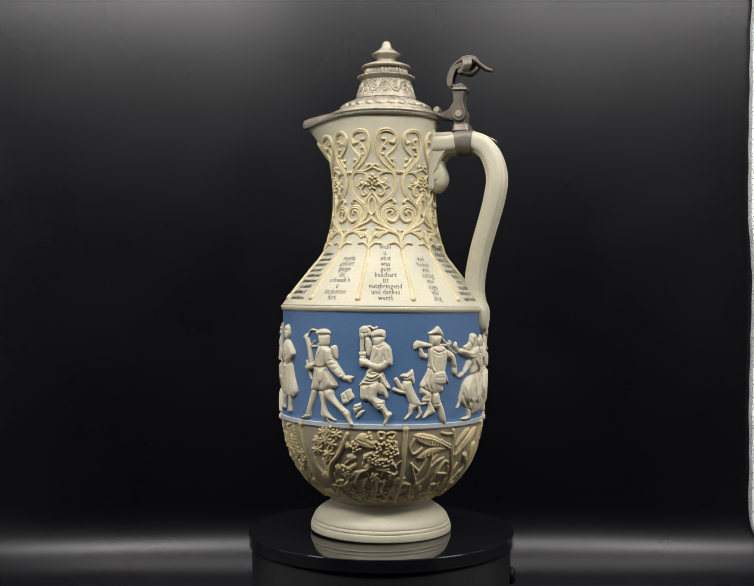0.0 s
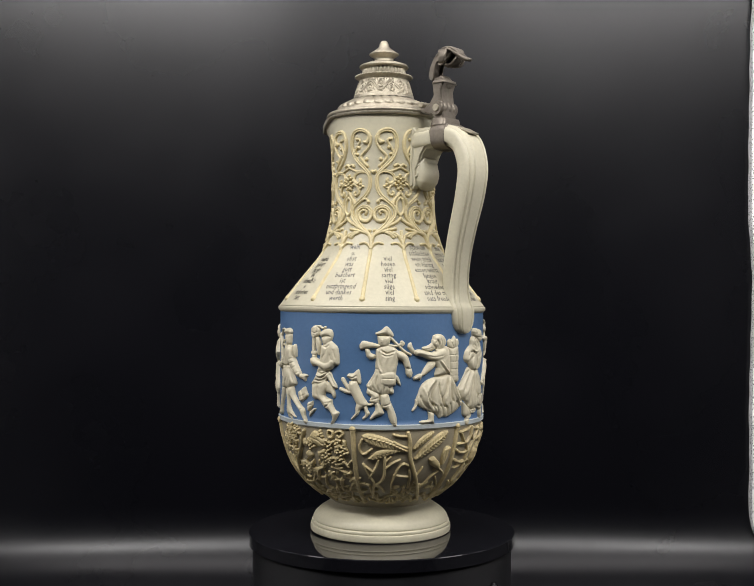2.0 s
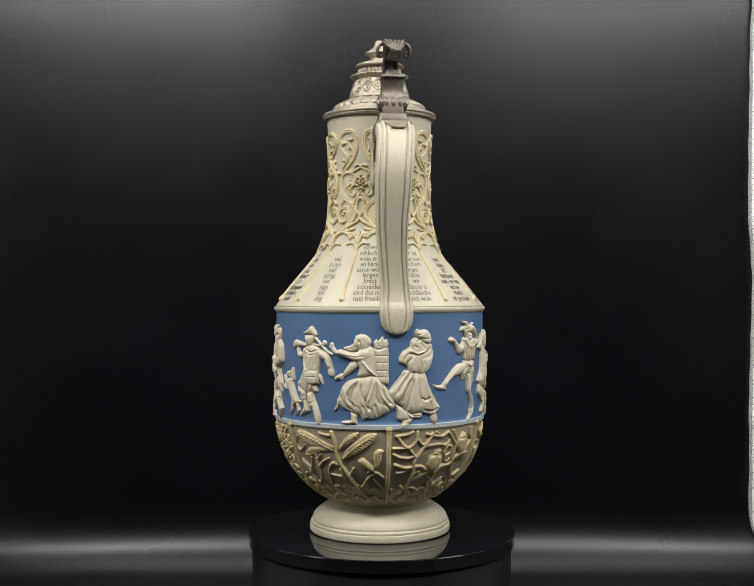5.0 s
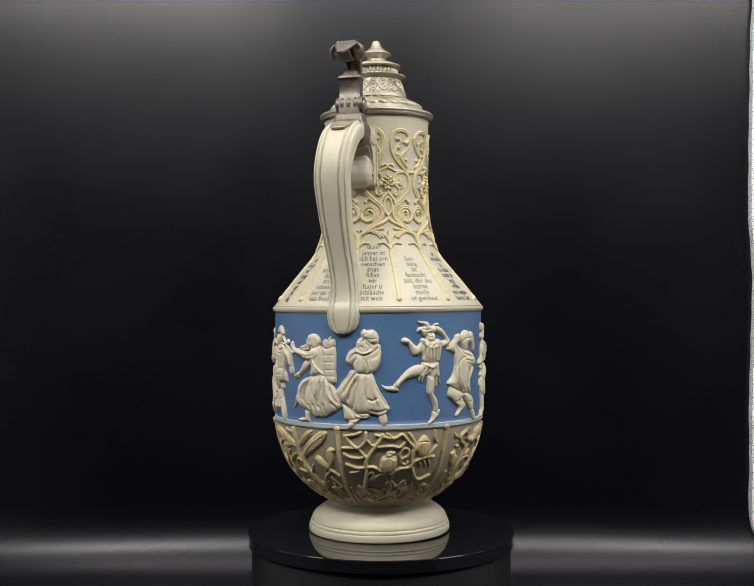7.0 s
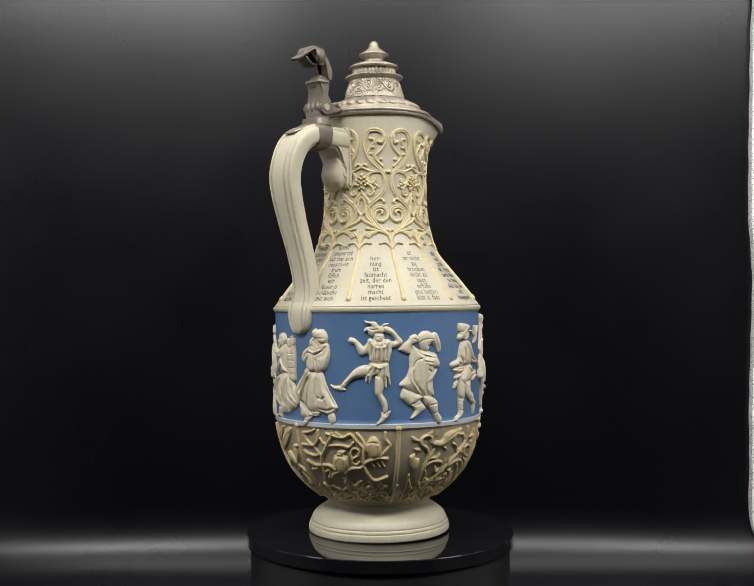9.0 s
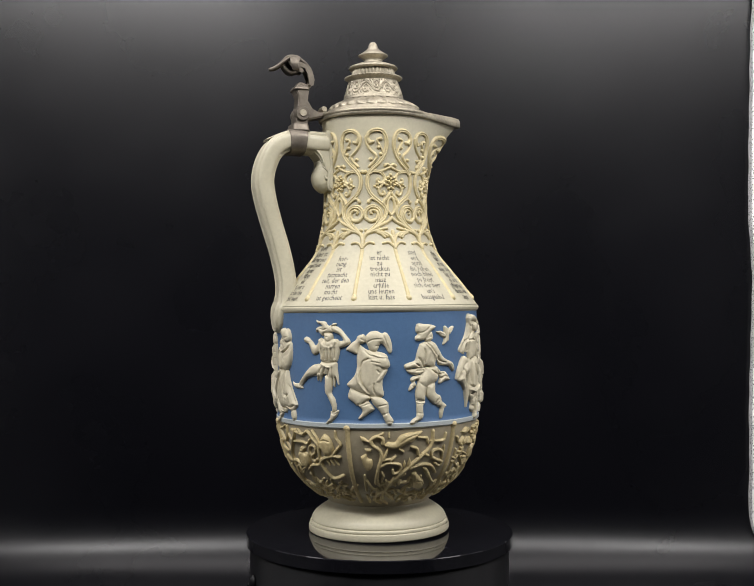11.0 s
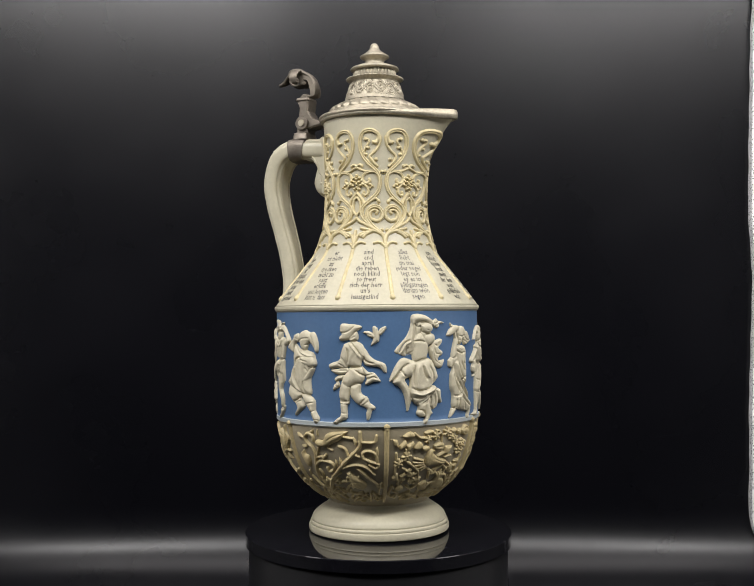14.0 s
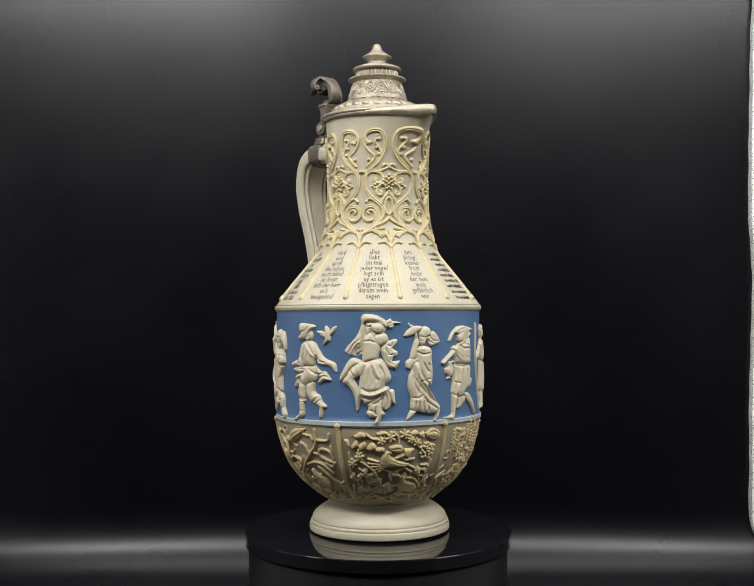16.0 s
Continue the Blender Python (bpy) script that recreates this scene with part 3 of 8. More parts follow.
def build_frieze():
    r = Carving(-136.8)
    r.shape(0, 2.6, 2.2, -7.4, 184, -4.5, 179.6, -1, 181, 0.2, 187, -2.6, 191.4, -6, 190)
    r.shape(0, 3.0, 3.2, -9.5, 196, -4.5, 191, 1, 193, 5.4, 200, 3.4, 208, -1, 211, -7.4, 209)
    r.shape(0, 3.2, 3.6, -7.4, 208, 2, 208, 6, 220, 9.4, 231, 4, 236.5, -4, 235, -9.6, 232, -8.6, 220)
    r.shape(0, 2.2, 1.8, 0, 234, 4, 234, 3.2, 243, 3, 247.5, -2, 248, 0, 243)
    r.shape(0, 2.2, 1.8, -8.4, 232, -4.4, 234, -6, 242, -6, 246, -11, 246.5, -8.6, 242)
    r.shape(1.4, 2.0, 1.8, 2, 195, 6.4, 202, 1.4, 208, -3, 206.4, 1.6, 201.6)
    r.stem(0, 1.3, 0.9, -16.6, 179.2, -17.0, 204, -13.6, 229.1, -10.2, 247.2)
    r.shape(0, 2.0, 1.6, -9, 196, -15.4, 204, -16.4, 207, -13, 207.4, -8.4, 202)
    for a in (-6, -3.4, -0.6, 2.6, 5.4):
        r.fold(-1.0, 0.7, 0.6 * a, 211, 0.9 * a, 222, 1.3 * a, 235)
    r.fold(-0.9, 0.6, -7, 209, -2, 211, 3, 208.6)
    r.fold(-0.7, 0.6, -5, 193, -2, 200, -4, 207)
    r.fold(-0.6, 0.5, -7, 184.6, -3, 183.6, 0, 185)
    r.build("relief_figure", FIGURE, jug, 0.23)
    r = Carving(-107.4)
    r.shape(0, 2.6, 2.2, -6.0, 184.2, -3.1, 181.9, 0.9, 181.7, 3.2, 183.6, 2.8, 186.0, -0.0, 186.8, -4.1, 187.0, -5.6, 185.9)
    r.shape(0, 2.4, 2.2, -4.1, 186.5, -4.0, 190.2, -3.2, 192.8, -1.8, 194.9, 1.8, 194.2, 2.9, 189.8, 2.5, 186.0)
    r.shape(0, 3.0, 3.5, -4.2, 195.0, 0.1, 194.0, 2.5, 195.9, 3.7, 200.6, 2.1, 205.5, 1.1, 210.4, 4.5, 216.2, 7.6, 222.0, 7.4, 225.1, 2.7, 226.9, 0.2, 228.8, -3.7, 228.2, -6.4, 229.2, -8.7, 227.0, -7.6, 219.6, -6.6, 211.0, -5.9, 202.4)
    r.shape(0, 2.4, 2.4, -7.8, 226.9, -4.6, 228.5, -5.8, 235.2, -8.3, 244.0, -9.0, 249.2, -12.6, 250.6, -17.3, 250.8, -12.9, 247.0, -11.0, 240.6, -9.4, 233.1)
    r.shape(0, 2.0, 1.8, -3.7, 228.7, 0.2, 229.0, 0.8, 236.9, 2.0, 242.9, 4.9, 247.4, 7.4, 249.5, 6.5, 250.5, 3.0, 248.8, 3.6, 251.8, 2.7, 252.1, 0.7, 248.3, 0.3, 251.8, -0.6, 249.1, -2.1, 245.7, -1.8, 238.4)
    r.shape(0, 3.0, 2.6, -0.1, 228.0, 4.9, 226.7, 6.6, 232.8, 11.5, 239.9, 14.5, 243.0, 15.3, 247.7, 16.9, 253.0, 15.1, 253.7, 12.8, 248.8, 10.7, 244.7, 4.2, 236.9, 0.8, 233.3)
    r.shape(1.6, 2.2, 2.0, 0.6, 196.6, 4.3, 197.2, 5.4, 202.9, 9.2, 211.1, 11.4, 215.8, 10.0, 218.5, 6.6, 215.1, 2.5, 209.4, 0.7, 203.2)
    r.shape(0, 2.2, 1.6, 10.2, 216.6, 13.6, 215.9, 16.7, 216.7, 15.9, 218.6, 14.8, 221.8, 13.1, 220.2, 10.7, 219.4)
    r.shape(0, 2.6, 1.6, 3.5, 194.6, 6.8, 193.9, 7.8, 199.2, 7.6, 203.8, 5.6, 201.7)
    r.shape(1.6, 1.8, 1.6, -5.0, 202.4, -6.3, 207.1, -10.4, 208.3, -12.3, 211.2, -10.1, 213.4, -4.7, 210.3, -3.7, 205.9)
    r.shape(0, 2.0, 1.4, -15.4, 188.1, -12.3, 185.5, -9.8, 192.9, -8.3, 201.4, -7.3, 208.6, -9.9, 209.0, -11.2, 200.3, -12.7, 191.9)
    r.stem(0, 1.2, 0.8, -11.4, 187.5, -9.4, 182.8, -5.6, 183.0)
    r.stem(0, 1.2, 0.7, -9.8, 195.4, -6.8, 191.1)
    r.stem(0, 1.2, 0.9, -8.6, 195.3, -4.4, 194.8, -4.0, 193.6)
    r.stem(0, 1.4, 0.9, -12.1, 206.5, -10.3, 213.1, -8.9, 219.7)
    r.shape(2.2, 1.6, 1.4, -3.9, 213.4, 0.2, 212.6, 1.2, 218.8, -1.1, 222.2, -3.6, 220.4)
    r.fold(-0.8, 0.5, -1.1, 196.1, -2.9, 202.2, -5.6, 206.0)
    r.fold(0.5, 0.5, -0.5, 196.0, -2.3, 202.4, -5.0, 206.5)
    r.fold(-0.9, 0.7, -6.2, 210.2, -2.4, 210.9, 1.3, 209.9)
    r.fold(-0.7, 0.6, -4.9, 212.1, -5.7, 218.2, -7.0, 225.6)
    r.fold(-0.7, 0.6, 0.8, 212.1, 3.3, 217.5, 6.0, 223.3)
    r.fold(-0.6, 0.5, 1.7, 210.9, 5.0, 216.2, 7.2, 222.0)
    r.fold(-0.6, 0.5, -1.9, 222.7, -2.2, 227.3)
    r.fold(-0.5, 0.5, 2.8, 205.5, 5.8, 204.4)
    r.fold(-0.5, 0.5, 4.2, 208.8, 6.9, 207.2)
    r.fold(-0.5, 0.5, 5.7, 212.8, 8.5, 210.2)
    r.fold(-0.6, 0.5, 9.3, 215.9, 11.0, 214.4)
    r.fold(-0.6, 0.5, 10.2, 244.5, 14.4, 241.8)
    r.fold(-0.4, 0.5, -14.0, 247.1, -9.5, 246.8)
    r.fold(-0.6, 0.5, -4.0, 190.2, -2.6, 190.8)
    r.fold(-0.4, 0.4, -5.6, 186.1, -1.0, 185.2, 3.0, 185.3)
    r.fold(-0.5, 0.4, 4.8, 196.0, 5.8, 201.7)
    r.build("relief_figure", FIGURE, jug, 0.23)
    r = Carving(-107.4)
    r.shape(0, 1.8, 0.9, 9.4, 230.2, 14.5, 225.6, 15.8, 228.6, 17.0, 232.2, 14.1, 235.7, 11.0, 237.1)
    r.fold(-0.7, 0.6, 12.0, 227.9, 14.2, 235.3)
    r.fold(-0.3, 0.4, 10.5, 234.3, 16.3, 230.8)
    r.build("relief_book", FIGURE, jug, 0.23)
    r = Carving(-79.9)
    r.shape(0, 2.0, 1.2, -11.1, 240.5, -10.4, 237.4, -8.5, 236.6, -7.2, 235.8, -6.8, 239.1, -8.1, 241.3, -10.0, 244.3)
    r.shape(0, 1.6, 0.9, -9.7, 247.6, -8.9, 244.0, -7.0, 241.7, -5.0, 241.6, -7.0, 245.3, -8.9, 248.0)
    r.fold(-0.7, 0.4, -10.7, 240.3, -7.2, 238.5)
    r.build("relief_fruit", FIGURE, jug, 0.23)
    r = Carving(-79.9)
    r.shape(0, 2.6, 2.4, -2.8, 184.6, -1.0, 182.1, 1.8, 180.9, 4.3, 181.8, 5.1, 184.6, 4.7, 187.7, 2.8, 187.3, -0.5, 187.8, -2.0, 187.4)
    r.shape(0, 2.6, 2.2, -1.6, 187.1, -1.5, 190.2, -0.2, 193.5, 2.4, 193.2, 4.5, 188.9, 4.4, 186.1)
    r.shape(0, 3.2, 3.8, -1.8, 193.8, 3.1, 189.9, 6.3, 192.5, 8.1, 196.2, 8.6, 206.7, 6.4, 208.4, 4.5, 211.0, 2.2, 212.7, -2.4, 214.2, -3.8, 212.9, -2.8, 204.5, -2.2, 198.6)
    r.shape(0, 2.0, 1.7, -5.6, 187.5, -3.4, 187.4, -1.8, 192.6, -2.7, 199.8, -3.6, 201.0, -4.7, 198.6)
    r.shape(0, 2.2, 1.6, -8.3, 180.7, -6.2, 178.7, -3.8, 179.4, -2.6, 181.9, -2.8, 185.7, -5.0, 187.5, -6.9, 188.7, -8.2, 186.4)
    r.stem(0, 1.3, 0.8, -4.7, 179.4, -2.7, 179.3, -1.1, 180.7, 0.5, 179.7)
    r.shape(0, 1.7, 1.2, -8.6, 198.3, -4.7, 198.2, -5.2, 203.4, -6.1, 208.9, -8.0, 209.0, -7.4, 204.7)
    r.stem(0, 1.2, 0.8, -7.2, 188.0, -7.4, 192.8, -7.2, 198.7)
    r.stem(0, 1.2, 0.8, -6.3, 188.0, -6.4, 193.9, -6.3, 198.4)
    r.shape(1.8, 2.2, 1.8, -7.9, 203.5, -5.5, 203.2, -2.5, 205.2, 2.3, 206.0, 4.6, 203.4, 6.4, 205.3, 4.7, 210.3, 0.8, 211.8, -4.0, 208.8, -7.2, 208.0)
    r.shape(0, 2.8, 3.0, -4.0, 211.2, 1.6, 211.8, 4.1, 213.9, 5.1, 217.4, 7.3, 222.6, 7.7, 225.2, 5.6, 225.0, 2.9, 221.0, 2.1, 218.9, -0.7, 223.7, -5.5, 222.7, -8.2, 223.0, -5.4, 216.7)
    r.shape(0, 2.8, 3.2, -7.6, 223.2, -3.1, 222.3, -2.9, 229.4, -2.2, 233.2, -5.3, 234.3, -7.5, 232.0)
    r.shape(0, 2.2, 2.0, 1.3, 221.0, 4.5, 221.4, 6.1, 226.9, 6.8, 230.7, 5.7, 232.8, 4.1, 229.3, 1.4, 228.1)
    r.shape(1.0, 2.8, 3.0, -3.4, 222.6, 1.3, 220.1, 2.1, 224.6, 0.4, 230.8, 3.0, 233.6, 4.6, 234.0, 4.9, 237.6, 6.7, 242.1, 8.6, 243.5, 7.4, 247.0, 5.0, 252.3, 4.5, 250.9, 5.3, 247.1, 2.9, 241.2, 1.0, 240.7, -1.4, 236.0, -3.5, 233.0)
    r.fold(-0.8, 0.6, -3.8, 213.1, -0.8, 214.9, 2.7, 212.2)
    r.fold(-0.9, 0.6, -4.4, 216.4, -1.6, 218.0, 1.6, 215.1, 2.8, 212.7)
    r.fold(0.6, 0.6, -4.8, 215.3, -1.6, 216.6, 2.0, 213.7)
    r.fold(-0.8, 0.6, -5.4, 219.6, -1.5, 220.1, 2.1, 217.5)
    r.fold(-0.6, 0.5, -6.6, 222.0, -2.3, 222.1, 1.3, 219.4)
    r.fold(-0.7, 0.6, 3.3, 214.3, 4.8, 218.8, 6.5, 223.5)
    r.fold(-0.6, 0.5, 4.0, 199.6, 4.7, 204.1)
    r.fold(-0.5, 0.5, 5.5, 196.0, 6.9, 203.1)
    r.fold(-0.6, 0.5, -0.5, 193.8, 1.9, 194.9, 3.8, 192.7)
    r.fold(-0.6, 0.5, 0.8, 199.7, -0.4, 203.3)
    r.fold(-0.7, 0.5, 0.7, 240.0, 2.9, 238.3, 4.7, 234.7)
    r.fold(-0.5, 0.4, 1.4, 236.4, 4.1, 235.9)
    r.fold(-0.6, 0.4, -1.3, 190.5, -0.4, 190.9)
    r.fold(-0.5, 0.4, -1.5, 187.4, 1.4, 186.1, 4.5, 187.3)
    r.fold(-0.6, 0.4, -7.9, 183.3, -5.8, 184.4, -3.4, 183.2)
    r.fold(-0.6, 0.4, -7.0, 180.9, -6.1, 187.5)
    r.fold(-0.6, 0.4, -4.7, 179.9, -4.3, 186.7)
    r.fold(-0.6, 0.4, -8.4, 200.9, -5.0, 200.8)
    r.build("relief_figure", FIGURE, jug, 0.23)
    r = Carving(-61.0)
    r.shape(0, 2.4, 2.0, -6.5, 216.0, -5.2, 214.0, -2.8, 213.7, -0.3, 210.6, 0.7, 212.7, 1.4, 220.0, 0.4, 221.7, -1.0, 219.1, -3.3, 219.2, -5.0, 217.4)
    r.shape(0, 2.8, 2.6, -4.9, 219.7, -0.9, 219.1, 0.5, 224.3, 2.9, 231.4, 5.0, 236.1, 3.7, 238.7, 1.0, 238.8, -1.1, 236.2, -4.0, 228.0, -5.2, 224.5)
    r.stem(0, 1.8, 1.5, -8.3, 218.2, -6.3, 222.9, -4.8, 225.7)
    r.stem(0, 1.8, 1.4, -9.3, 225.6, -6.6, 227.2, -4.0, 227.8)
    r.shape(0, 2.4, 1.8, -0.8, 235.3, 2.9, 235.7, 3.2, 238.5, 0.9, 240.9, 0.2, 243.8, -3.1, 248.2, -3.9, 247.5, -1.7, 243.4, -1.6, 239.1)
    r.shape(0, 2.0, 1.5, 2.3, 238.1, 4.3, 237.5, 5.0, 240.9, 5.8, 243.7, 3.0, 247.8, 2.0, 246.8, 3.6, 244.0)
    r.stem(0, 1.3, 0.9, 3.7, 236.8, 6.4, 236.6, 9.4, 234.6)
    r.fold(-0.6, 0.5, -5.2, 216.2, -3.1, 217.3, -0.4, 214.9)
    r.build("relief_dog", FIGURE, jug, 0.23)
    r = Carving(-45.7)
    r.shape(0, 2.4, 1.8, -7.0, 183.4, -4.1, 181.7, -1.9, 178.8, -0.1, 179.3, 2.4, 184.3, 1.6, 186.7, -1.2, 185.0, -4.4, 184.8, -6.3, 185.0)
    r.shape(0, 2.6, 2.2, -6.0, 185.5, 0.5, 185.7, 0.7, 189.8, -0.8, 193.3, -3.5, 193.8, -5.2, 191.7)
    r.shape(0, 2.0, 1.4, -15.0, 192.5, -13.5, 189.6, -11.1, 189.8, -5.2, 191.9, -4.0, 192.9, -5.1, 194.3, -11.0, 194.8, -14.4, 196.1)
    r.shape(0, 2.4, 2.0, -12.1, 195.3, -10.1, 195.3, -9.0, 198.4, -7.0, 199.5, -7.0, 202.1, -8.9, 203.3, -11.2, 201.2)
    r.stem(0, 1.5, 0.9, 0.1, 185.7, 3.8, 191.0, 8.1, 196.9, 11.6, 199.6)
    r.stem(0, 1.4, 0.9, -1.1, 192.4, 3.8, 193.1, 7.0, 191.2)
    r.stem(0, 1.4, 1.2, 6.7, 190.3, 7.5, 191.2, 6.8, 192.4)
    r.shape(0, 3.2, 3.8, -6.6, 195.7, -3.5, 193.3, 0.5, 192.8, 4.7, 196.4, 4.9, 204.1, 3.9, 212.4, 3.8, 221.9, 2.3, 222.8, 2.7, 228.3, -0.9, 228.5, -3.3, 229.9, -10.9, 224.0, -10.1, 219.5, -7.1, 212.3, -6.7, 204.0)
    r.shape(1.0, 2.2, 2.2, 3.2, 196.7, 6.4, 197.4, 9.6, 200.6, 11.1, 206.6, 11.5, 209.7, 9.0, 209.9, 7.1, 204.1, 4.2, 201.7)
    r.shape(0, 2.2, 1.6, 8.8, 210.1, 11.7, 209.4, 12.6, 213.8, 11.5, 216.9, 9.1, 214.4)
    r.shape(0, 2.8, 2.8, -10.9, 224.2, -4.9, 228.5, -4.6, 233.7, -4.4, 236.1, -2.6, 240.8, -2.3, 243.7, -6.0, 245.8, -8.7, 247.7, -9.3, 246.5, -6.8, 240.8, -7.1, 236.6, -9.7, 234.2, -8.9, 230.9, -11.0, 228.5)
    r.shape(0.4, 2.8, 2.8, -4.1, 229.4, -0.4, 228.5, 0.8, 233.8, 1.9, 237.3, 3.8, 244.3, 4.5, 249.6, 4.0, 253.0, 2.3, 252.0, 0.4, 246.8, -0.7, 240.9, -3.1, 238.7, -4.1, 233.7)
    r.shape(2.4, 1.8, 1.4, -3.9, 213.8, -0.4, 212.3, 2.9, 213.1, 3.2, 220.7, 0.7, 222.6, -4.0, 220.9)
    r.shape(0, 1.8, 1.2, 3.0, 214.7, 5.0, 215.7, 6.5, 222.4, 5.3, 221.7, 3.6, 218.3)
    r.shape(2.0, 1.2, 0.9, -2.0, 206.4, -1.0, 205.0, -0.2, 207.1, 2.6, 208.3, 2.8, 210.9, 1.0, 213.8, -1.8, 210.9)
    r.fold(0.7, 0.7, -5.8, 195.9, -5.7, 204.0, -5.1, 209.0, -3.3, 213.5)
    r.fold(-0.6, 0.5, -6.6, 196.4, -6.4, 204.0, -5.7, 209.5, -3.9, 214.0)
    r.fold(-0.6, 0.5, -4.8, 195.9, -4.8, 203.5, -4.1, 208.3)
    r.fold(-0.8, 0.6, -4.3, 195.9, -1.1, 198.5, 3.0, 196.7)
    r.fold(-0.6, 0.5, -3.8, 199.0, -1.1, 200.7, 2.2, 199.3)
    r.fold(-0.9, 0.6, -7.1, 209.5, -5.0, 210.7)
    r.fold(-0.7, 0.6, -7.4, 215.2, -8.5, 220.7, -7.4, 225.4)
    r.fold(-0.7, 0.6, -5.7, 215.2, -6.1, 221.8, -4.9, 226.6)
    r.fold(-0.6, 0.6, -9.0, 217.1, -10.1, 223.0)
    r.fold(-0.6, 0.6, 0.4, 223.0, -0.1, 227.8)
    r.fold(-0.7, 0.5, -2.4, 223.0, -3.0, 229.0)
    r.fold(-0.6, 0.5, -9.5, 233.7, -4.9, 231.3)
    r.fold(-0.5, 0.4, -7.3, 236.1, -4.6, 234.9)
    r.fold(-0.7, 0.5, -3.3, 237.5, -0.5, 236.8, 1.6, 235.0)
    r.fold(0.4, 0.6, -3.4, 188.1, -3.7, 190.5)
    r.fold(-0.5, 0.5, 9.0, 209.4, 11.3, 208.7)
    r.fold(-0.5, 0.4, -3.7, 217.1, 3.1, 217.1)
    r.build("relief_figure", FIGURE, jug, 0.23)
    r = Carving(-15.8)
    r.shape(0, 2.8, 2.6, -5.7, 185.6, -3.1, 184.4, 0.2, 185.1, 2.5, 189.2, 2.0, 192.7, 0.1, 195.6, -3.7, 195.8, -5.3, 193.2, -6.3, 189.6)
    r.shape(0, 1.7, 1.5, -6.0, 190.1, -4.4, 193.7, -5.2, 196.3, -9.4, 197.2, -12.0, 195.3, -11.6, 193.9, -8.4, 192.7)
    r.shape(0.6, 2.2, 1.6, -6.3, 188.4, -3.7, 188.0, -3.1, 192.0, -4.4, 193.9, -6.0, 192.7, -6.6, 191.0)
    r.shape(0, 3.2, 4.0, -4.2, 195.8, 1.9, 193.2, 4.4, 196.8, 5.2, 205.2, 5.1, 214.7, 2.7, 215.8, -4.5, 216.5, -3.7, 209.8, -5.0, 205.1)
    r.shape(1.4, 2.4, 2.2, -16.0, 197.1, -13.6, 196.1, -6.3, 198.4, -2.2, 196.0, 1.4, 195.8, 2.7, 200.4, -0.4, 203.9, -5.5, 204.1, -11.9, 200.8, -15.5, 199.7)
    r.shape(0, 1.8, 1.4, -20.3, 194.0, -19.5, 191.2, -18.0, 190.7, -17.3, 194.0, -15.8, 197.0, -16.3, 199.7, -18.1, 198.0)
    r.shape(0, 2.2, 2.0, -8.5, 205.1, -5.1, 204.6, -4.5, 208.6, -8.7, 213.4, -11.9, 215.8, -12.6, 214.1, -10.3, 208.6)
    r.shape(0, 2.0, 1.4, -17.0, 216.6, -13.9, 213.9, -11.8, 214.8, -13.2, 218.9, -14.4, 218.0, -16.6, 218.7)
    r.shape(0, 2.6, 2.0, 3.4, 194.4, 6.9, 195.2, 11.2, 194.1, 11.4, 212.5, 11.4, 220.8, 7.1, 220.7, 5.2, 215.9)
    r.shape(0, 2.2, 1.0, 3.7, 190.1, 5.2, 188.0, 6.3, 189.2, 8.4, 185.7, 9.2, 188.5, 10.8, 188.3, 11.2, 193.4, 7.0, 195.4, 4.2, 194.4)
    r.shape(0, 3.4, 5.0, -5.0, 216.9, 2.7, 214.2, 6.2, 215.9, 9.0, 221.5, 12.1, 228.0, 14.4, 234.1, 14.4, 238.9, 10.4, 243.0, 6.1, 245.9, 2.8, 247.3, 0.3, 246.7, -1.7, 247.9, -4.1, 244.0, -7.8, 241.9, -12.7, 239.3, -15.3, 234.1, -14.3, 228.9, -12.6, 222.9, -9.5, 219.1)
    r.shape(0, 1.8, 1.4, -15.8, 232.5, -14.2, 234.8, -15.1, 239.4, -16.9, 242.0, -17.6, 240.9, -16.0, 237.2)
    r.shape(0, 2.2, 1.8, -8.5, 242.4, -4.9, 244.0, -4.9, 247.8, -4.6, 252.0, -7.0, 251.2, -11.0, 252.1, -13.5, 250.0, -11.1, 248.8, -8.2, 248.3)
    r.fold(1.0, 1.0, -5.0, 217.9, -8.7, 224.1, -10.3, 231.2, -8.7, 238.3)
    r.fold(-1.2, 0.8, -4.3, 220.0, -6.7, 226.4, -7.4, 233.1, -4.9, 240.7)
    r.fold(0.8, 0.9, -11.9, 224.1, -9.5, 231.2, -5.4, 237.1, -2.5, 243.6)
    r.fold(-1.1, 0.8, -10.9, 226.5, -7.9, 234.8, -3.8, 239.5, -2.2, 246.7)
    r.fold(-1.0, 0.8, -13.5, 229.8, -11.3, 236.0, -7.9, 240.7)
    r.fold(0.9, 0.8, 4.6, 217.1, 2.7, 226.5, 0.8, 234.8)
    r.fold(-1.1, 0.8, 3.2, 218.2, 1.9, 226.5, -0.4, 234.8, 1.9, 240.8)
    r.fold(-1.0, 0.7, 5.6, 220.7, 5.3, 231.4, 7.1, 236.2)
    r.fold(0.8, 0.8, 6.4, 219.5, 7.6, 229.1, 10.9, 235.2)
    r.fold(-1.0, 0.7, 8.1, 224.3, 9.9, 231.5, 13.0, 236.5)
    r.fold(-0.9, 0.7, -2.2, 237.2, -0.4, 240.8, 0.3, 246.0)
    r.fold(-0.9, 0.7, 0.8, 238.4, 2.8, 240.8, 3.1, 246.8)
    r.fold(-0.9, 0.7, 4.4, 236.1, 5.3, 240.9, 6.1, 245.2)
    r.fold(-0.8, 0.7, 8.3, 235.1, 11.3, 238.8, 12.1, 241.2)
    r.fold(-0.9, 0.7, -3.0, 220.5, -2.2, 228.8, 0.3, 236.0)
    r.fold(-0.9, 0.7, -5.0, 216.2, -0.6, 215.5, 2.7, 214.4)
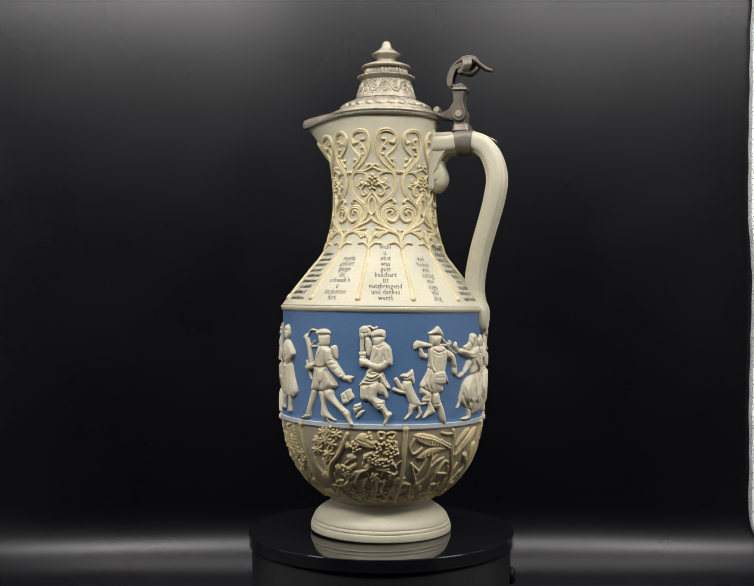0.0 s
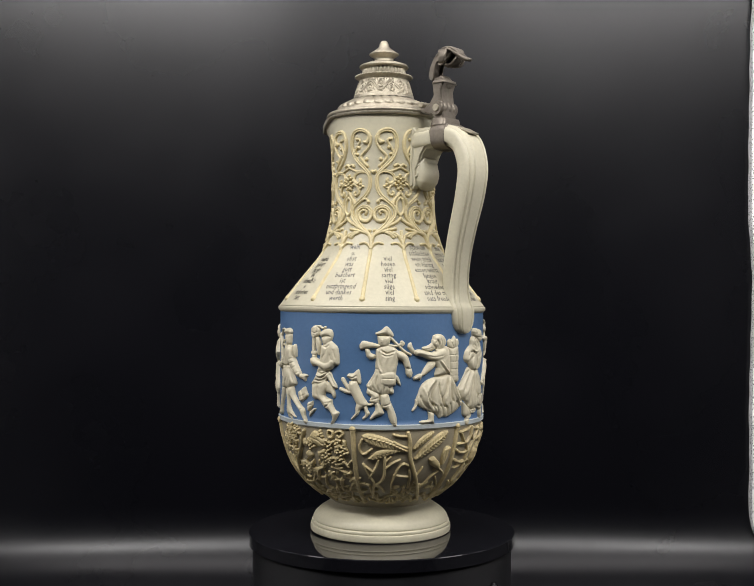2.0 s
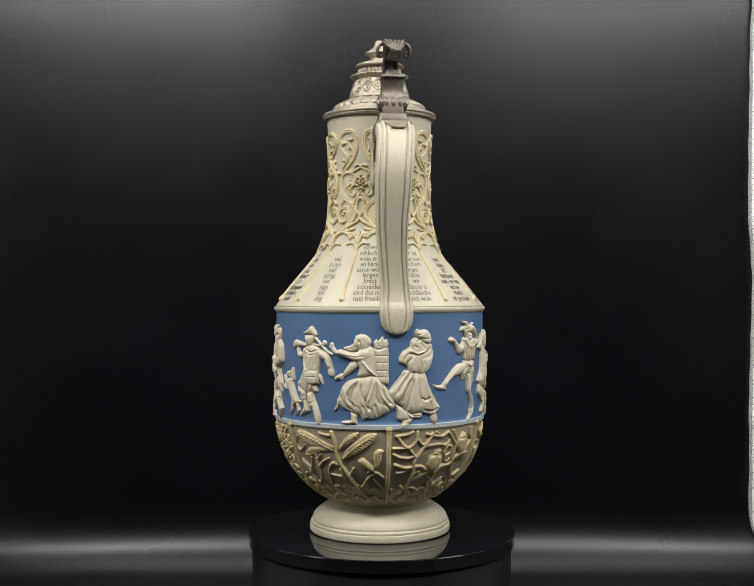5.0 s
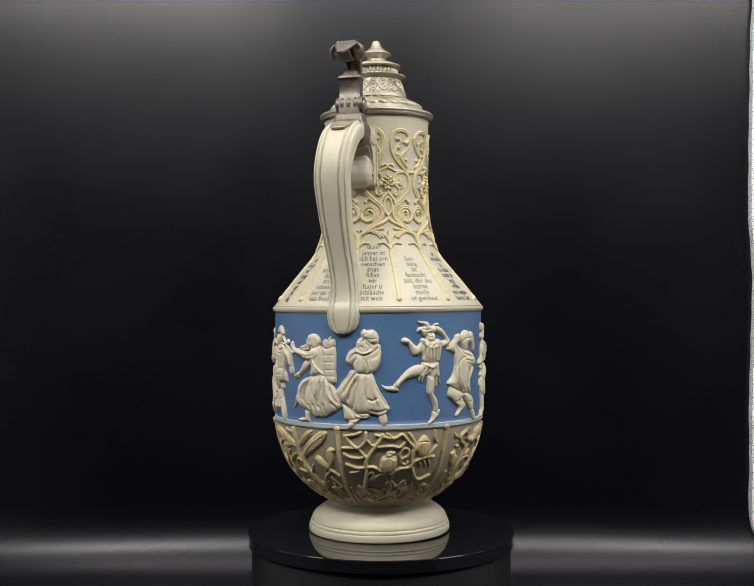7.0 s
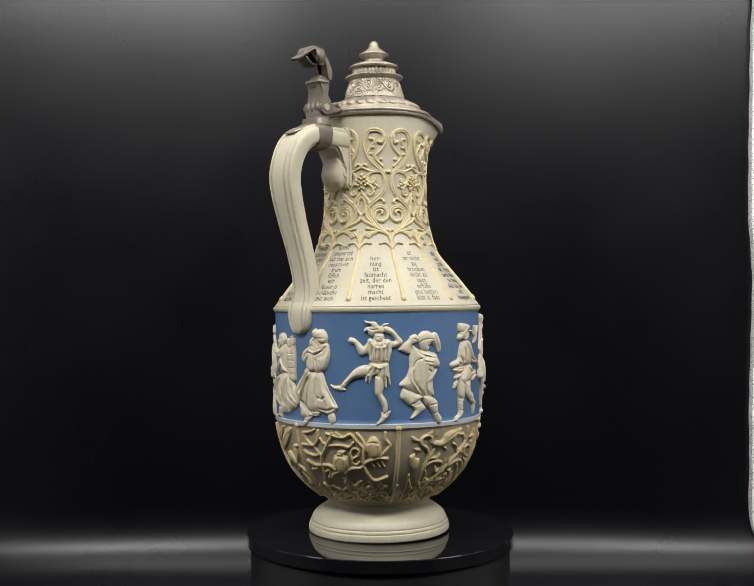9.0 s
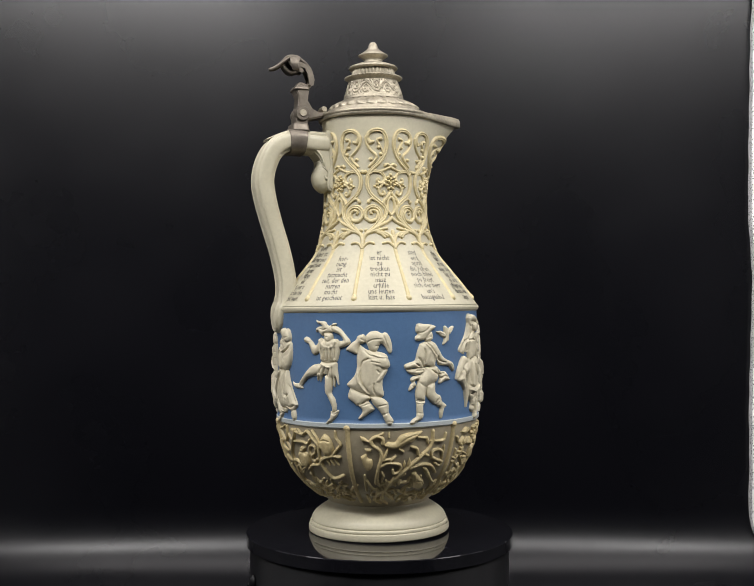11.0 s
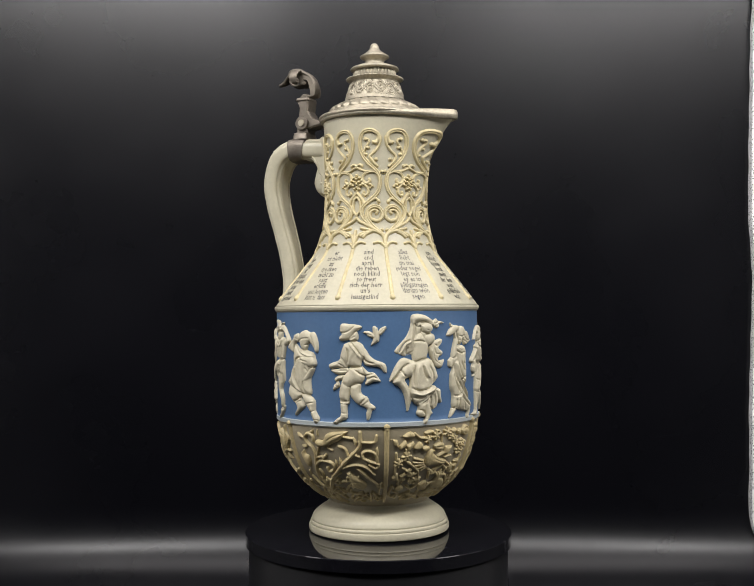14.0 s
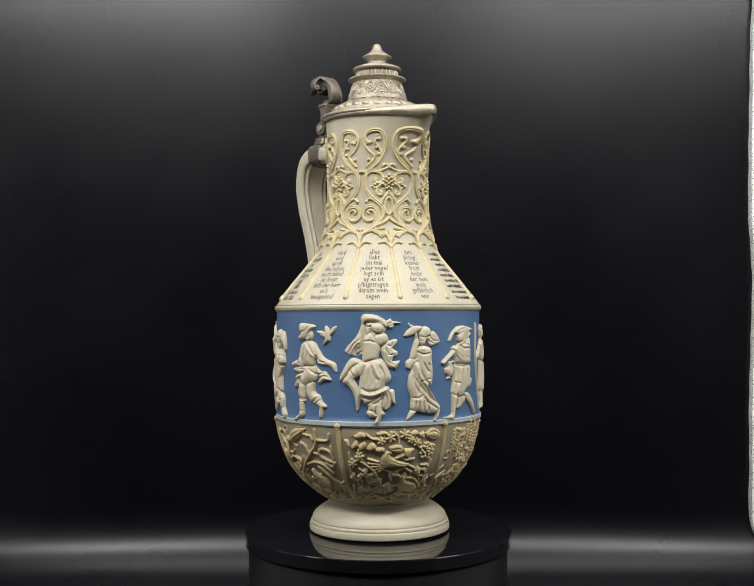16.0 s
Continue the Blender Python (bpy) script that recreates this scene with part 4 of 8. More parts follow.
    r.fold(0.8, 0.6, -1.9, 204.4, 1.9, 211.1, 5.7, 215.7)
    r.fold(-0.6, 0.5, -2.7, 205.1, 1.1, 211.8, 4.9, 216.1)
    r.fold(-0.8, 0.6, -3.9, 188.4, -2.6, 192.2, -3.4, 195.3)
    r.fold(-0.6, 0.5, -1.9, 187.2, -0.9, 192.0, -1.4, 195.1)
    r.fold(-0.5, 0.5, 0.0, 188.0, 0.7, 193.2)
    r.fold(-0.5, 0.4, -5.0, 190.8, -4.0, 190.1)
    r.fold(-0.5, 0.5, -9.5, 200.3, -5.5, 201.5, -0.6, 200.3)
    r.fold(-0.4, 0.5, -8.7, 206.2, -6.3, 206.2)
    r.fold(-0.5, 0.4, 4.0, 200.4, 11.2, 200.3)
    r.fold(-0.5, 0.4, 5.0, 205.6, 11.2, 205.5)
    r.fold(-0.5, 0.4, 5.2, 211.4, 11.4, 211.3)
    r.fold(-0.4, 0.4, 5.4, 216.1, 11.4, 216.1)
    r.fold(-0.5, 0.4, 8.2, 195.9, 8.3, 219.5)
    r.fold(-0.7, 0.4, 5.5, 189.9, 6.7, 194.0)
    r.fold(-0.7, 0.4, 8.2, 188.5, 8.2, 194.0)
    r.fold(-0.5, 0.4, -12.3, 194.6, -7.9, 193.2)
    r.fold(-0.5, 0.4, -10.7, 196.0, -6.6, 194.6)
    r.build("relief_figure", FIGURE, jug, 0.23)
    r = Carving(11.7)
    r.shape(0, 2.8, 3.2, -4.9, 192.8, -4.5, 189.3, -2.1, 186.6, 1.3, 187.4, 6.2, 191.0, 7.8, 193.4, 7.8, 200.6, 6.1, 207.7, 4.5, 212.4, 0.4, 213.8, -3.7, 212.3, -6.9, 207.8, -10.0, 205.7, -10.7, 202.8, -9.0, 197.6, -5.7, 194.5)
    r.shape(1.6, 2.6, 2.4, -2.2, 183.3, -0.8, 181.0, 0.5, 181.9, 3.0, 181.5, 5.1, 182.4, 6.8, 187.5, 5.8, 191.2, 2.9, 191.4, 0.5, 188.1, -1.8, 186.2)
    r.shape(0, 3.4, 4.6, -4.3, 211.9, 0.4, 213.8, 3.3, 212.9, 5.3, 220.7, 7.7, 227.9, 12.1, 238.5, 11.8, 241.1, 8.4, 245.8, 5.2, 244.5, 1.1, 243.3, -3.0, 243.5, -7.0, 241.4, -10.3, 236.2, -13.7, 233.9, -16.2, 228.0, -14.5, 223.2, -10.2, 215.9, -7.7, 211.1)
    r.shape(0, 2.4, 2.2, -12.8, 236.0, -7.0, 240.9, -3.8, 243.7, 1.6, 243.3, 1.1, 246.8, -3.0, 247.1, -7.1, 248.8, -11.4, 247.6, -12.0, 242.2)
    r.shape(0, 2.0, 1.6, -8.7, 248.1, -3.3, 247.1, -5.0, 250.9, -7.8, 254.8, -9.8, 254.4)
    r.shape(0, 2.0, 1.6, 6.8, 245.0, 9.8, 243.5, 11.1, 248.3, 10.2, 251.9, 8.3, 252.5, 6.6, 248.1)
    r.shape(2.2, 2.0, 2.2, -5.2, 202.8, -3.1, 200.0, -1.2, 202.8, -0.9, 208.8, -1.7, 212.3, -4.5, 212.3, -5.9, 207.6)
    r.shape(1.4, 2.2, 2.4, -1.8, 204.0, 2.1, 201.7, 6.1, 200.5, 7.8, 197.0, 7.4, 204.1, 5.0, 211.2, 0.4, 213.8, -1.0, 210.0)
    r.fold(-0.9, 0.7, -3.9, 198.1, -0.4, 200.0, 4.5, 196.9, 6.7, 193.4)
    r.fold(0.8, 0.7, -4.7, 196.4, -1.2, 199.0, 3.4, 196.7)
    r.fold(-0.7, 0.6, -8.5, 204.0, -6.1, 199.2, -3.6, 199.2)
    r.fold(-0.7, 0.6, -6.9, 207.6, -6.2, 205.2, -3.9, 202.3)
    r.fold(-0.8, 0.6, 0.4, 204.0, 1.2, 208.8, 0.4, 213.5)
    r.fold(-0.6, 0.5, 2.2, 204.0, 3.2, 208.8, 2.2, 213.3)
    r.fold(-1.1, 0.8, -4.8, 213.0, -8.6, 220.7, -12.0, 229.1)
    r.fold(0.8, 0.8, -3.7, 213.5, -7.3, 221.9, -10.3, 231.4)
    r.fold(-1.2, 0.8, -4.5, 217.1, -7.8, 226.6, -9.8, 235.0)
    r.fold(-1.0, 0.7, -6.9, 212.3, -11.9, 220.7, -15.3, 226.8)
    r.fold(-1.0, 0.8, -3.2, 215.9, -4.5, 226.6, -6.2, 236.1, -7.0, 240.9)
    r.fold(-0.8, 0.8, 0.4, 215.9, -0.3, 226.6, 1.1, 236.1)
    r.fold(0.6, 1.0, 3.3, 215.9, 4.4, 226.7, 6.8, 236.2)
    r.fold(-1.0, 0.7, 5.2, 224.3, 8.5, 232.7, 11.3, 238.7)
    r.fold(-0.9, 0.7, 1.1, 232.1, 3.6, 233.8, 6.0, 231.5)
    r.fold(-0.8, 0.7, 2.1, 240.9, 6.8, 242.2, 10.9, 239.9)
    r.fold(-0.8, 0.6, -9.5, 236.2, -7.0, 242.1, -4.9, 248.0)
    r.fold(-0.7, 0.6, -4.9, 243.3, -2.5, 245.6, 0.8, 245.2)
    r.fold(-0.8, 0.5, -1.8, 190.2, -0.3, 188.6)
    r.fold(-0.8, 0.5, -2.4, 193.3, -1.0, 194.5)
    r.fold(0.7, 0.5, -3.1, 190.2, -3.6, 193.3)
    r.fold(-0.6, 0.5, 0.2, 190.5, 2.3, 194.5, 0.5, 198.1)
    r.fold(-0.5, 0.5, 0.5, 187.4, 3.7, 188.1, 6.2, 187.4)
    r.fold(-0.6, 0.5, -1.4, 185.5, 1.3, 183.8)
    r.build("relief_figure", FIGURE, jug, 0.23)
    r = Carving(46.6)
    r.shape(0, 2.2, 1.6, -7.8, 174.2, -6.7, 174.9, -5.1, 175.4, -1.9, 175.7, -0.3, 178.6, 1.3, 178.4, 2.4, 177.0, 4.7, 176.8, 4.0, 178.2, 1.8, 179.1, 2.9, 182.0, 1.6, 184.1, -2.0, 184.2, -3.6, 186.1, -5.2, 184.9, -6.3, 182.7, -7.9, 183.2, -7.4, 180.3, -5.3, 179.2, -3.9, 179.0, -5.1, 177.1, -6.7, 176.8)
    r.shape(0, 2.8, 2.4, -2.8, 184.2, 1.7, 184.3, 2.5, 187.9, 1.2, 192.1, -0.9, 192.6, -2.8, 189.7)
    r.shape(0, 3.2, 3.8, -6.0, 190.1, -2.8, 188.5, 2.8, 188.6, 5.7, 189.6, 6.3, 196.3, 5.2, 203.4, 3.7, 205.8, -4.5, 205.1, -5.3, 200.8, -6.4, 196.1)
    r.shape(0, 2.4, 2.2, -16.6, 189.6, -15.3, 187.2, -12.8, 187.9, -10.4, 190.8, -8.0, 193.7, -5.2, 189.6, -5.3, 196.1, -6.9, 199.6, -10.1, 200.3, -12.0, 194.8, -13.0, 192.2, -15.3, 191.5)
    r.shape(0, 2.4, 2.2, 0.9, 180.7, 2.9, 178.6, 6.6, 180.9, 9.9, 186.4, 11.9, 190.1, 11.0, 192.9, 6.0, 195.4, 5.7, 190.6, 8.2, 189.7, 6.1, 185.4, 2.9, 183.4)
    r.shape(0, 2.8, 3.0, -5.0, 205.6, 3.7, 205.3, 4.8, 211.8, 5.5, 222.5, 4.7, 222.0, 3.8, 217.7, 3.4, 224.3, 2.4, 224.0, 2.0, 217.6, -0.2, 223.3, -1.3, 223.0, -1.7, 215.1, -4.1, 217.0, -5.5, 221.7, -5.9, 217.0, -6.7, 220.3, -7.5, 219.3, -7.3, 212.7)
    r.shape(0, 2.8, 2.6, -7.0, 207.5, -3.8, 209.4, -5.4, 215.1, -10.2, 216.9, -13.5, 218.1, -16.8, 222.2, -18.3, 224.6, -20.0, 221.8, -15.9, 215.0, -13.5, 211.5, -10.2, 208.6)
    r.shape(0, 1.8, 1.4, -26.9, 221.9, -24.5, 223.3, -21.0, 223.0, -19.8, 221.3, -17.9, 226.0, -18.5, 227.0, -21.6, 226.8, -24.8, 225.7)
    r.shape(0.2, 2.8, 2.8, -2.5, 216.3, 1.3, 216.4, 1.8, 224.7, 1.2, 229.5, 3.3, 234.3, 3.8, 241.5, 1.6, 243.8, 1.2, 239.0, -1.2, 231.8, -2.6, 228.2)
    r.shape(0, 2.2, 1.6, 0.5, 242.8, 2.4, 243.6, 4.9, 241.8, 5.2, 243.4, 3.4, 247.4, 0.8, 251.1, -1.6, 253.0, -1.8, 251.0, 0.2, 247.3)
    r.stem(2.6, 1.0, 1.2, -4.7, 189.9, -3.6, 192.5, -2.0, 194.2, 0.4, 195.0, 2.8, 193.8, 4.1, 191.0)
    r.fold(-0.6, 0.5, -3.6, 191.6, -3.0, 189.5)
    r.fold(-0.6, 0.5, -1.7, 194.5, -1.4, 192.3)
    r.fold(-0.6, 0.5, 0.8, 195.0, 0.9, 192.9)
    r.fold(-0.6, 0.5, 2.8, 193.8, 2.5, 191.5)
    r.fold(-0.9, 0.6, -3.7, 194.9, -3.9, 199.7, -3.2, 204.9)
    r.fold(-0.9, 0.6, -1.9, 195.9, -2.1, 204.9)
    r.fold(-0.9, 0.6, 0.0, 195.9, -0.2, 205.2)
    r.fold(-0.9, 0.6, 2.0, 195.7, 1.7, 205.2)
    r.fold(-0.9, 0.6, 3.8, 194.6, 3.5, 204.1)
    r.fold(-1.0, 0.7, -5.3, 205.8, -0.5, 206.9, 3.8, 205.8)
    r.fold(-0.8, 0.6, -4.1, 209.9, -5.7, 215.1)
    r.fold(-0.8, 0.6, -1.3, 209.2, -3.0, 213.9)
    r.fold(-0.8, 0.6, 0.4, 209.7, -0.6, 217.6)
    r.fold(-0.8, 0.6, 2.0, 209.5, 2.3, 217.6)
    r.fold(0.6, 0.7, -3.7, 207.0, -1.3, 209.5, 1.1, 210.0)
    r.fold(-0.7, 0.5, -21.4, 221.5, -19.7, 225.8)
    r.fold(-0.6, 0.5, 0.5, 243.7, 2.9, 245.2, 4.9, 243.4)
    r.fold(-0.8, 0.5, -1.2, 187.3, -0.1, 186.9)
    r.fold(-0.6, 0.5, -1.2, 189.7, 0.1, 190.7, 1.5, 189.5)
    r.fold(-0.7, 0.5, -1.7, 185.0, -2.2, 188.5, -1.1, 192.1)
    r.fold(-0.6, 0.5, -5.6, 180.6, -2.8, 181.8, -0.4, 180.7)
    r.fold(-0.5, 0.5, -12.0, 191.5, -10.4, 190.1)
    r.build("relief_figure", FIGURE, jug, 0.23)
    r = Carving(70.2)
    r.shape(0, 2.8, 2.8, -3.5, 186.1, -1.4, 183.5, 1.8, 182.9, 4.4, 184.7, 6.0, 184.0, 7.9, 186.0, 9.5, 192.7, 9.3, 198.8, 7.8, 199.4, 6.1, 194.9, 3.7, 192.4, 1.7, 198.1, -1.2, 197.7, -3.0, 193.3, -3.9, 189.6)
    r.shape(0, 2.2, 2.0, -14.3, 196.7, -11.7, 192.5, -8.8, 189.4, -7.8, 186.6, -4.6, 185.3, -3.7, 188.4, -4.2, 191.5, -6.6, 192.6, -7.5, 196.7, -8.4, 200.0)
    r.shape(0, 3.2, 4.4, -6.6, 193.1, -2.1, 197.2, 2.7, 198.4, 6.7, 200.5, 7.7, 205.9, 6.6, 210.7, 4.7, 217.8, 4.5, 223.9, 5.0, 231.2, 1.1, 231.8, -2.3, 230.6, -8.0, 227.8, -12.0, 225.2, -13.8, 222.2, -10.2, 216.9, -8.4, 209.8, -8.4, 201.4)
    r.shape(1.8, 2.4, 2.2, -1.6, 203.0, 1.7, 202.7, 6.3, 202.9, 8.1, 208.4, 5.6, 210.9, 1.6, 209.2, -0.9, 208.1)
    r.shape(1.6, 1.8, 1.6, 0.6, 218.7, 3.1, 215.3, 5.6, 211.4, 6.8, 212.2, 5.1, 216.7, 3.1, 220.9, 0.5, 221.4)
    r.shape(0, 2.8, 2.6, -12.0, 225.2, -6.8, 228.3, -1.8, 231.3, -2.4, 234.2, -7.8, 238.6, -10.3, 236.0, -13.0, 233.0, -13.2, 229.9)
    r.shape(0, 2.4, 2.2, -8.1, 238.1, -3.7, 234.3, -1.8, 236.6, 0.4, 240.9, -2.4, 243.8, -6.4, 248.2, -8.0, 247.6, -5.7, 242.3)
    r.shape(0.2, 2.8, 2.6, -1.8, 231.6, 2.6, 231.7, 7.1, 236.2, 7.4, 243.6, 9.8, 249.4, 8.5, 253.3, 6.5, 252.5, 4.3, 245.6, 1.9, 240.6, -0.5, 236.7)
    r.fold(0.8, 0.8, -7.6, 211.0, -8.0, 218.2, -5.9, 224.3, -3.2, 229.3)
    r.fold(-0.9, 0.7, -6.2, 211.1, -6.6, 218.3, -4.5, 224.4, -1.8, 229.4)
    r.fold(-0.8, 0.6, -6.7, 211.1, -4.9, 205.2, -1.6, 203.2)
    r.fold(-0.8, 0.6, -2.1, 197.2, -5.7, 193.9)
    r.fold(-0.7, 0.5, -5.4, 195.3, -2.1, 200.5, 1.6, 201.9)
    r.fold(0.6, 0.6, -0.6, 200.1, 3.6, 202.0, 6.7, 202.5)
    r.fold(-0.8, 0.6, 0.3, 221.4, -0.1, 225.9, 1.4, 230.9)
    r.fold(-0.7, 0.6, 1.6, 211.6, 3.1, 214.1)
    r.fold(-0.7, 0.5, -1.2, 205.4, 3.6, 206.9)
    r.fold(-0.7, 0.5, -8.1, 237.1, -5.1, 236.4, -2.7, 233.7)
    r.fold(-0.6, 0.5, -6.4, 238.9, -2.0, 236.6)
    r.fold(-0.7, 0.5, 2.0, 238.9, 6.4, 237.6)
    r.fold(-0.6, 0.5, 3.7, 245.6, 7.4, 243.6)
    r.fold(-0.8, 0.5, 1.3, 194.2, 2.9, 193.8)
    r.fold(-0.6, 0.5, -3.0, 191.6, -0.2, 189.3, 4.7, 189.0)
    r.fold(-0.7, 0.5, 5.2, 186.4, 6.8, 192.5, 8.0, 197.7)
    r.fold(-0.5, 0.5, -6.5, 188.3, -4.2, 190.3)
    r.build("relief_figure", FIGURE, jug, 0.23)
    r = Carving(99.6)
    r.shape(0, 2.4, 1.8, -7.4, 180.9, -6.3, 178.0, -1.7, 178.4, 0.7, 178.7, 3.9, 179.9, 3.7, 181.6, 1.0, 184.4, -2.3, 189.6, -6.3, 190.7, -7.7, 189.9, -7.5, 187.5, -6.2, 185.9, -7.2, 184.0)
    r.shape(0, 2.4, 2.0, -2.6, 188.8, 1.0, 184.2, 2.1, 185.4, 2.4, 188.5, 1.4, 190.8, -1.8, 191.2)
    r.shape(0, 3.4, 4.2, -5.2, 193.3, -1.8, 191.5, 2.2, 191.6, 5.0, 195.0, 6.2, 202.2, 4.0, 205.7, 3.2, 210.4, -0.8, 210.5, -3.2, 209.8, -6.4, 206.6, -7.0, 200.6)
    r.shape(0, 2.6, 2.6, -7.1, 200.6, -3.2, 200.7, -2.1, 207.9, -4.0, 211.4, -8.0, 210.8, -11.2, 211.7, -13.1, 211.7, -13.7, 208.9, -11.4, 207.0, -8.0, 205.4)
    r.shape(0, 2.4, 2.2, 3.3, 194.9, 5.8, 196.9, 8.2, 202.3, 11.2, 205.5, 14.7, 207.3, 16.3, 209.8, 16.5, 214.6, 15.2, 214.5, 12.9, 210.8, 9.8, 210.0, 6.5, 209.4, 4.9, 206.9)
    r.shape(0, 2.2, 2.2, -12.8, 212.7, -8.8, 211.8, -3.2, 211.0, -2.5, 213.8, -6.5, 216.1, -10.4, 215.3)
    r.shape(0, 2.2, 2.0, -8.8, 217.0, -5.2, 216.6, -6.0, 219.7, -8.1, 220.8, -7.6, 224.4, -10.2, 227.5, -11.6, 227.7, -10.8, 223.9, -9.7, 222.2, -10.6, 219.4)
    r.shape(0, 2.4, 2.2, 4.0, 209.5, 7.3, 214.2, 10.3, 214.8, 13.2, 220.4, 12.9, 221.4, 9.7, 221.7, 7.2, 223.5, 5.4, 223.1, 6.4, 218.9, 4.8, 215.3)
    r.shape(0, 3.6, 4.0, -2.4, 210.3, 3.7, 210.0, 5.3, 215.3, 5.3, 218.9, 3.6, 222.4, 0.3, 223.4, -2.1, 225.7, -4.0, 225.7, -6.5, 222.0, -5.4, 217.3, -3.3, 213.8)
    r.shape(0, 3.0, 3.0, -6.5, 220.9, -2.1, 224.5, -2.3, 229.3, -2.6, 235.2, -3.4, 236.4, -7.4, 234.6, -8.0, 229.1)
    r.shape(0, 3.0, 3.0, -1.8, 224.5, 3.1, 222.3, 3.5, 229.5, 6.3, 233.2, 5.4, 236.7, 2.3, 238.5, -1.0, 234.1, -2.1, 230.5)
    r.shape(0, 2.6, 2.4, -7.9, 234.1, -5.3, 235.1, -2.8, 234.7, -2.7, 237.6, -3.8, 239.9, -3.7, 248.3, -6.7, 250.8, -9.4, 253.4, -11.3, 252.7, -9.7, 249.3, -7.5, 247.0, -7.4, 239.8)
    r.shape(0, 2.4, 2.2, 2.3, 238.5, 5.5, 232.0, 7.1, 234.0, 7.9, 237.1, 10.6, 240.1, 10.1, 242.0, 8.9, 242.9, 7.8, 248.8, 6.3, 249.9, 5.9, 245.1, 6.2, 241.5)
    r.fold(-0.8, 0.6, -1.8, 191.7, 0.9, 196.1, 3.7, 202.1)
    r.fold(0.6, 0.6, -2.6, 192.4, 0.1, 196.8, 2.9, 202.8)
    r.fold(-0.8, 0.6, -3.4, 196.0, -2.7, 201.9, -3.2, 207.9)
    r.fold(-0.8, 0.6, -6.4, 203.0, -4.8, 206.6, -3.6, 210.9)
    r.fold(-0.7, 0.6, -8.0, 207.8, -5.6, 209.7)
    r.fold(-0.9, 0.6, -2.9, 209.8, 0.4, 210.8, 3.7, 210.2)
    r.fold(-0.7, 0.6, 4.9, 204.5, 7.3, 207.0, 10.4, 207.8)
    r.fold(-0.6, 0.6, 4.6, 202.1, 6.5, 207.0)
    r.fold(-0.9, 0.6, 0.1, 212.2, 4.8, 216.4, 9.8, 215.5)
    r.fold(-0.8, 0.6, 6.4, 220.1, 9.4, 217.8, 11.7, 219.1)
    r.fold(-0.7, 0.6, -8.0, 213.2, -3.3, 212.9)
    r.fold(-0.6, 0.6, -10.0, 222.0, -7.3, 219.7)
    r.fold(-0.7, 0.6, -8.0, 235.1, -5.4, 236.6, -2.6, 235.7)
    r.fold(-0.6, 0.5, -7.4, 237.9, -3.5, 238.3)
    r.fold(-0.5, 0.5, -7.2, 244.6, -3.8, 245.2)
    r.fold(-0.7, 0.5, 2.8, 237.8, 5.4, 233.9)
    r.fold(-0.6, 0.5, 4.3, 239.1, 7.4, 235.6)
    r.fold(-0.7, 0.5, -7.3, 184.7, -3.0, 184.1, 1.0, 179.1)
    r.fold(-0.7, 0.5, -1.8, 189.6, 0.9, 187.3)
    r.fold(-0.5, 0.4, 13.3, 208.5, 14.2, 210.9)
    r.fold(-0.6, 0.5, -10.2, 223.9, -8.4, 225.6)
    r.build("relief_figure", FIGURE, jug, 0.23)
    r = Carving(112.0)
    r.shape(0, 2.2, 1.6, -2.8, 180.8, -1.8, 179.9, -0.4, 181.6, -0.1, 183.2, 0.6, 186.9, 0.4, 191.2, -0.2, 191.6, -2.8, 194.2, -3.8, 193.9, -2.9, 191.1, -2.4, 188.0, -2.7, 184.4)
    r.shape(0, 1.8, 1.2, -8.0, 184.5, -6.5, 183.8, -4.0, 184.1, -1.9, 186.3, -2.2, 188.7, -4.6, 187.9, -6.1, 186.2)
    r.shape(0, 1.8, 1.2, -0.1, 184.4, 1.3, 181.6, 3.5, 180.2, 4.2, 181.0, 3.1, 184.1, 0.7, 187.1)
    r.fold(-0.5, 0.4, -6.5, 185.0, -3.2, 187.0)
    r.fold(-0.5, 0.4, 0.8, 184.7, 2.7, 181.9)
    r.build("relief_bird", FIGURE, jug, 0.23)
    r = Carving(136.2)
    r.shape(0, 0.9, 2.0, -6.7, 172.7, -4.0, 171.8, 0.0, 172.3, 3.3, 174.4, 5.7, 177.1, 5.8, 182.4, 4.8, 184.7, 2.4, 189.5, 4.8, 191.9, 6.4, 189.5, 6.9, 191.9, 5.6, 195.5, 2.4, 194.3, 1.5, 202.6, -0.1, 206.2, -5.7, 207.3, -6.8, 201.4, -10.6, 202.6, -13.1, 201.4, -15.9, 199.7, -14.7, 195.9, -10.5, 189.4, -8.1, 183.4, -7.1, 177.5)
    r.shape(0.3, 2.4, 2.2, -6.9, 178.2, -5.1, 179.6, -5.2, 183.5, -5.8, 189.4, -7.5, 196.1, -9.8, 196.6, -9.9, 191.3, -8.4, 185.8)
    r.shape(0.5, 2.8, 2.8, -6.5, 191.1, -3.1, 185.4, -0.2, 187.8, 2.4, 194.5, 1.7, 202.6, -0.1, 206.6, -5.7, 207.6, -6.7, 201.4, -6.0, 195.9)
    r.shape(0.6, 2.0, 1.8, -2.4, 184.7, 0.5, 184.7, 1.1, 189.5, -1.6, 190.6)
    r.shape(0.3, 1.8, 1.6, -5.1, 177.2, -1.6, 176.8, -1.9, 182.3, -2.4, 185.4, -4.5, 187.0, -5.2, 182.3)
    r.shape(1.6, 2.2, 2.0, -7.1, 174.6, -5.9, 172.0, -2.4, 171.8, 1.6, 173.2, 5.4, 176.9, 6.0, 180.7, 4.5, 180.7, 1.6, 177.5, -2.4, 176.8, -5.1, 177.7, -6.4, 179.9)
    r.shape(2.0, 2.2, 2.0, -2.1, 179.9, 0.8, 178.2, 4.2, 179.9, 4.4, 183.5, 2.4, 185.4, -0.8, 184.7, -1.9, 182.3)
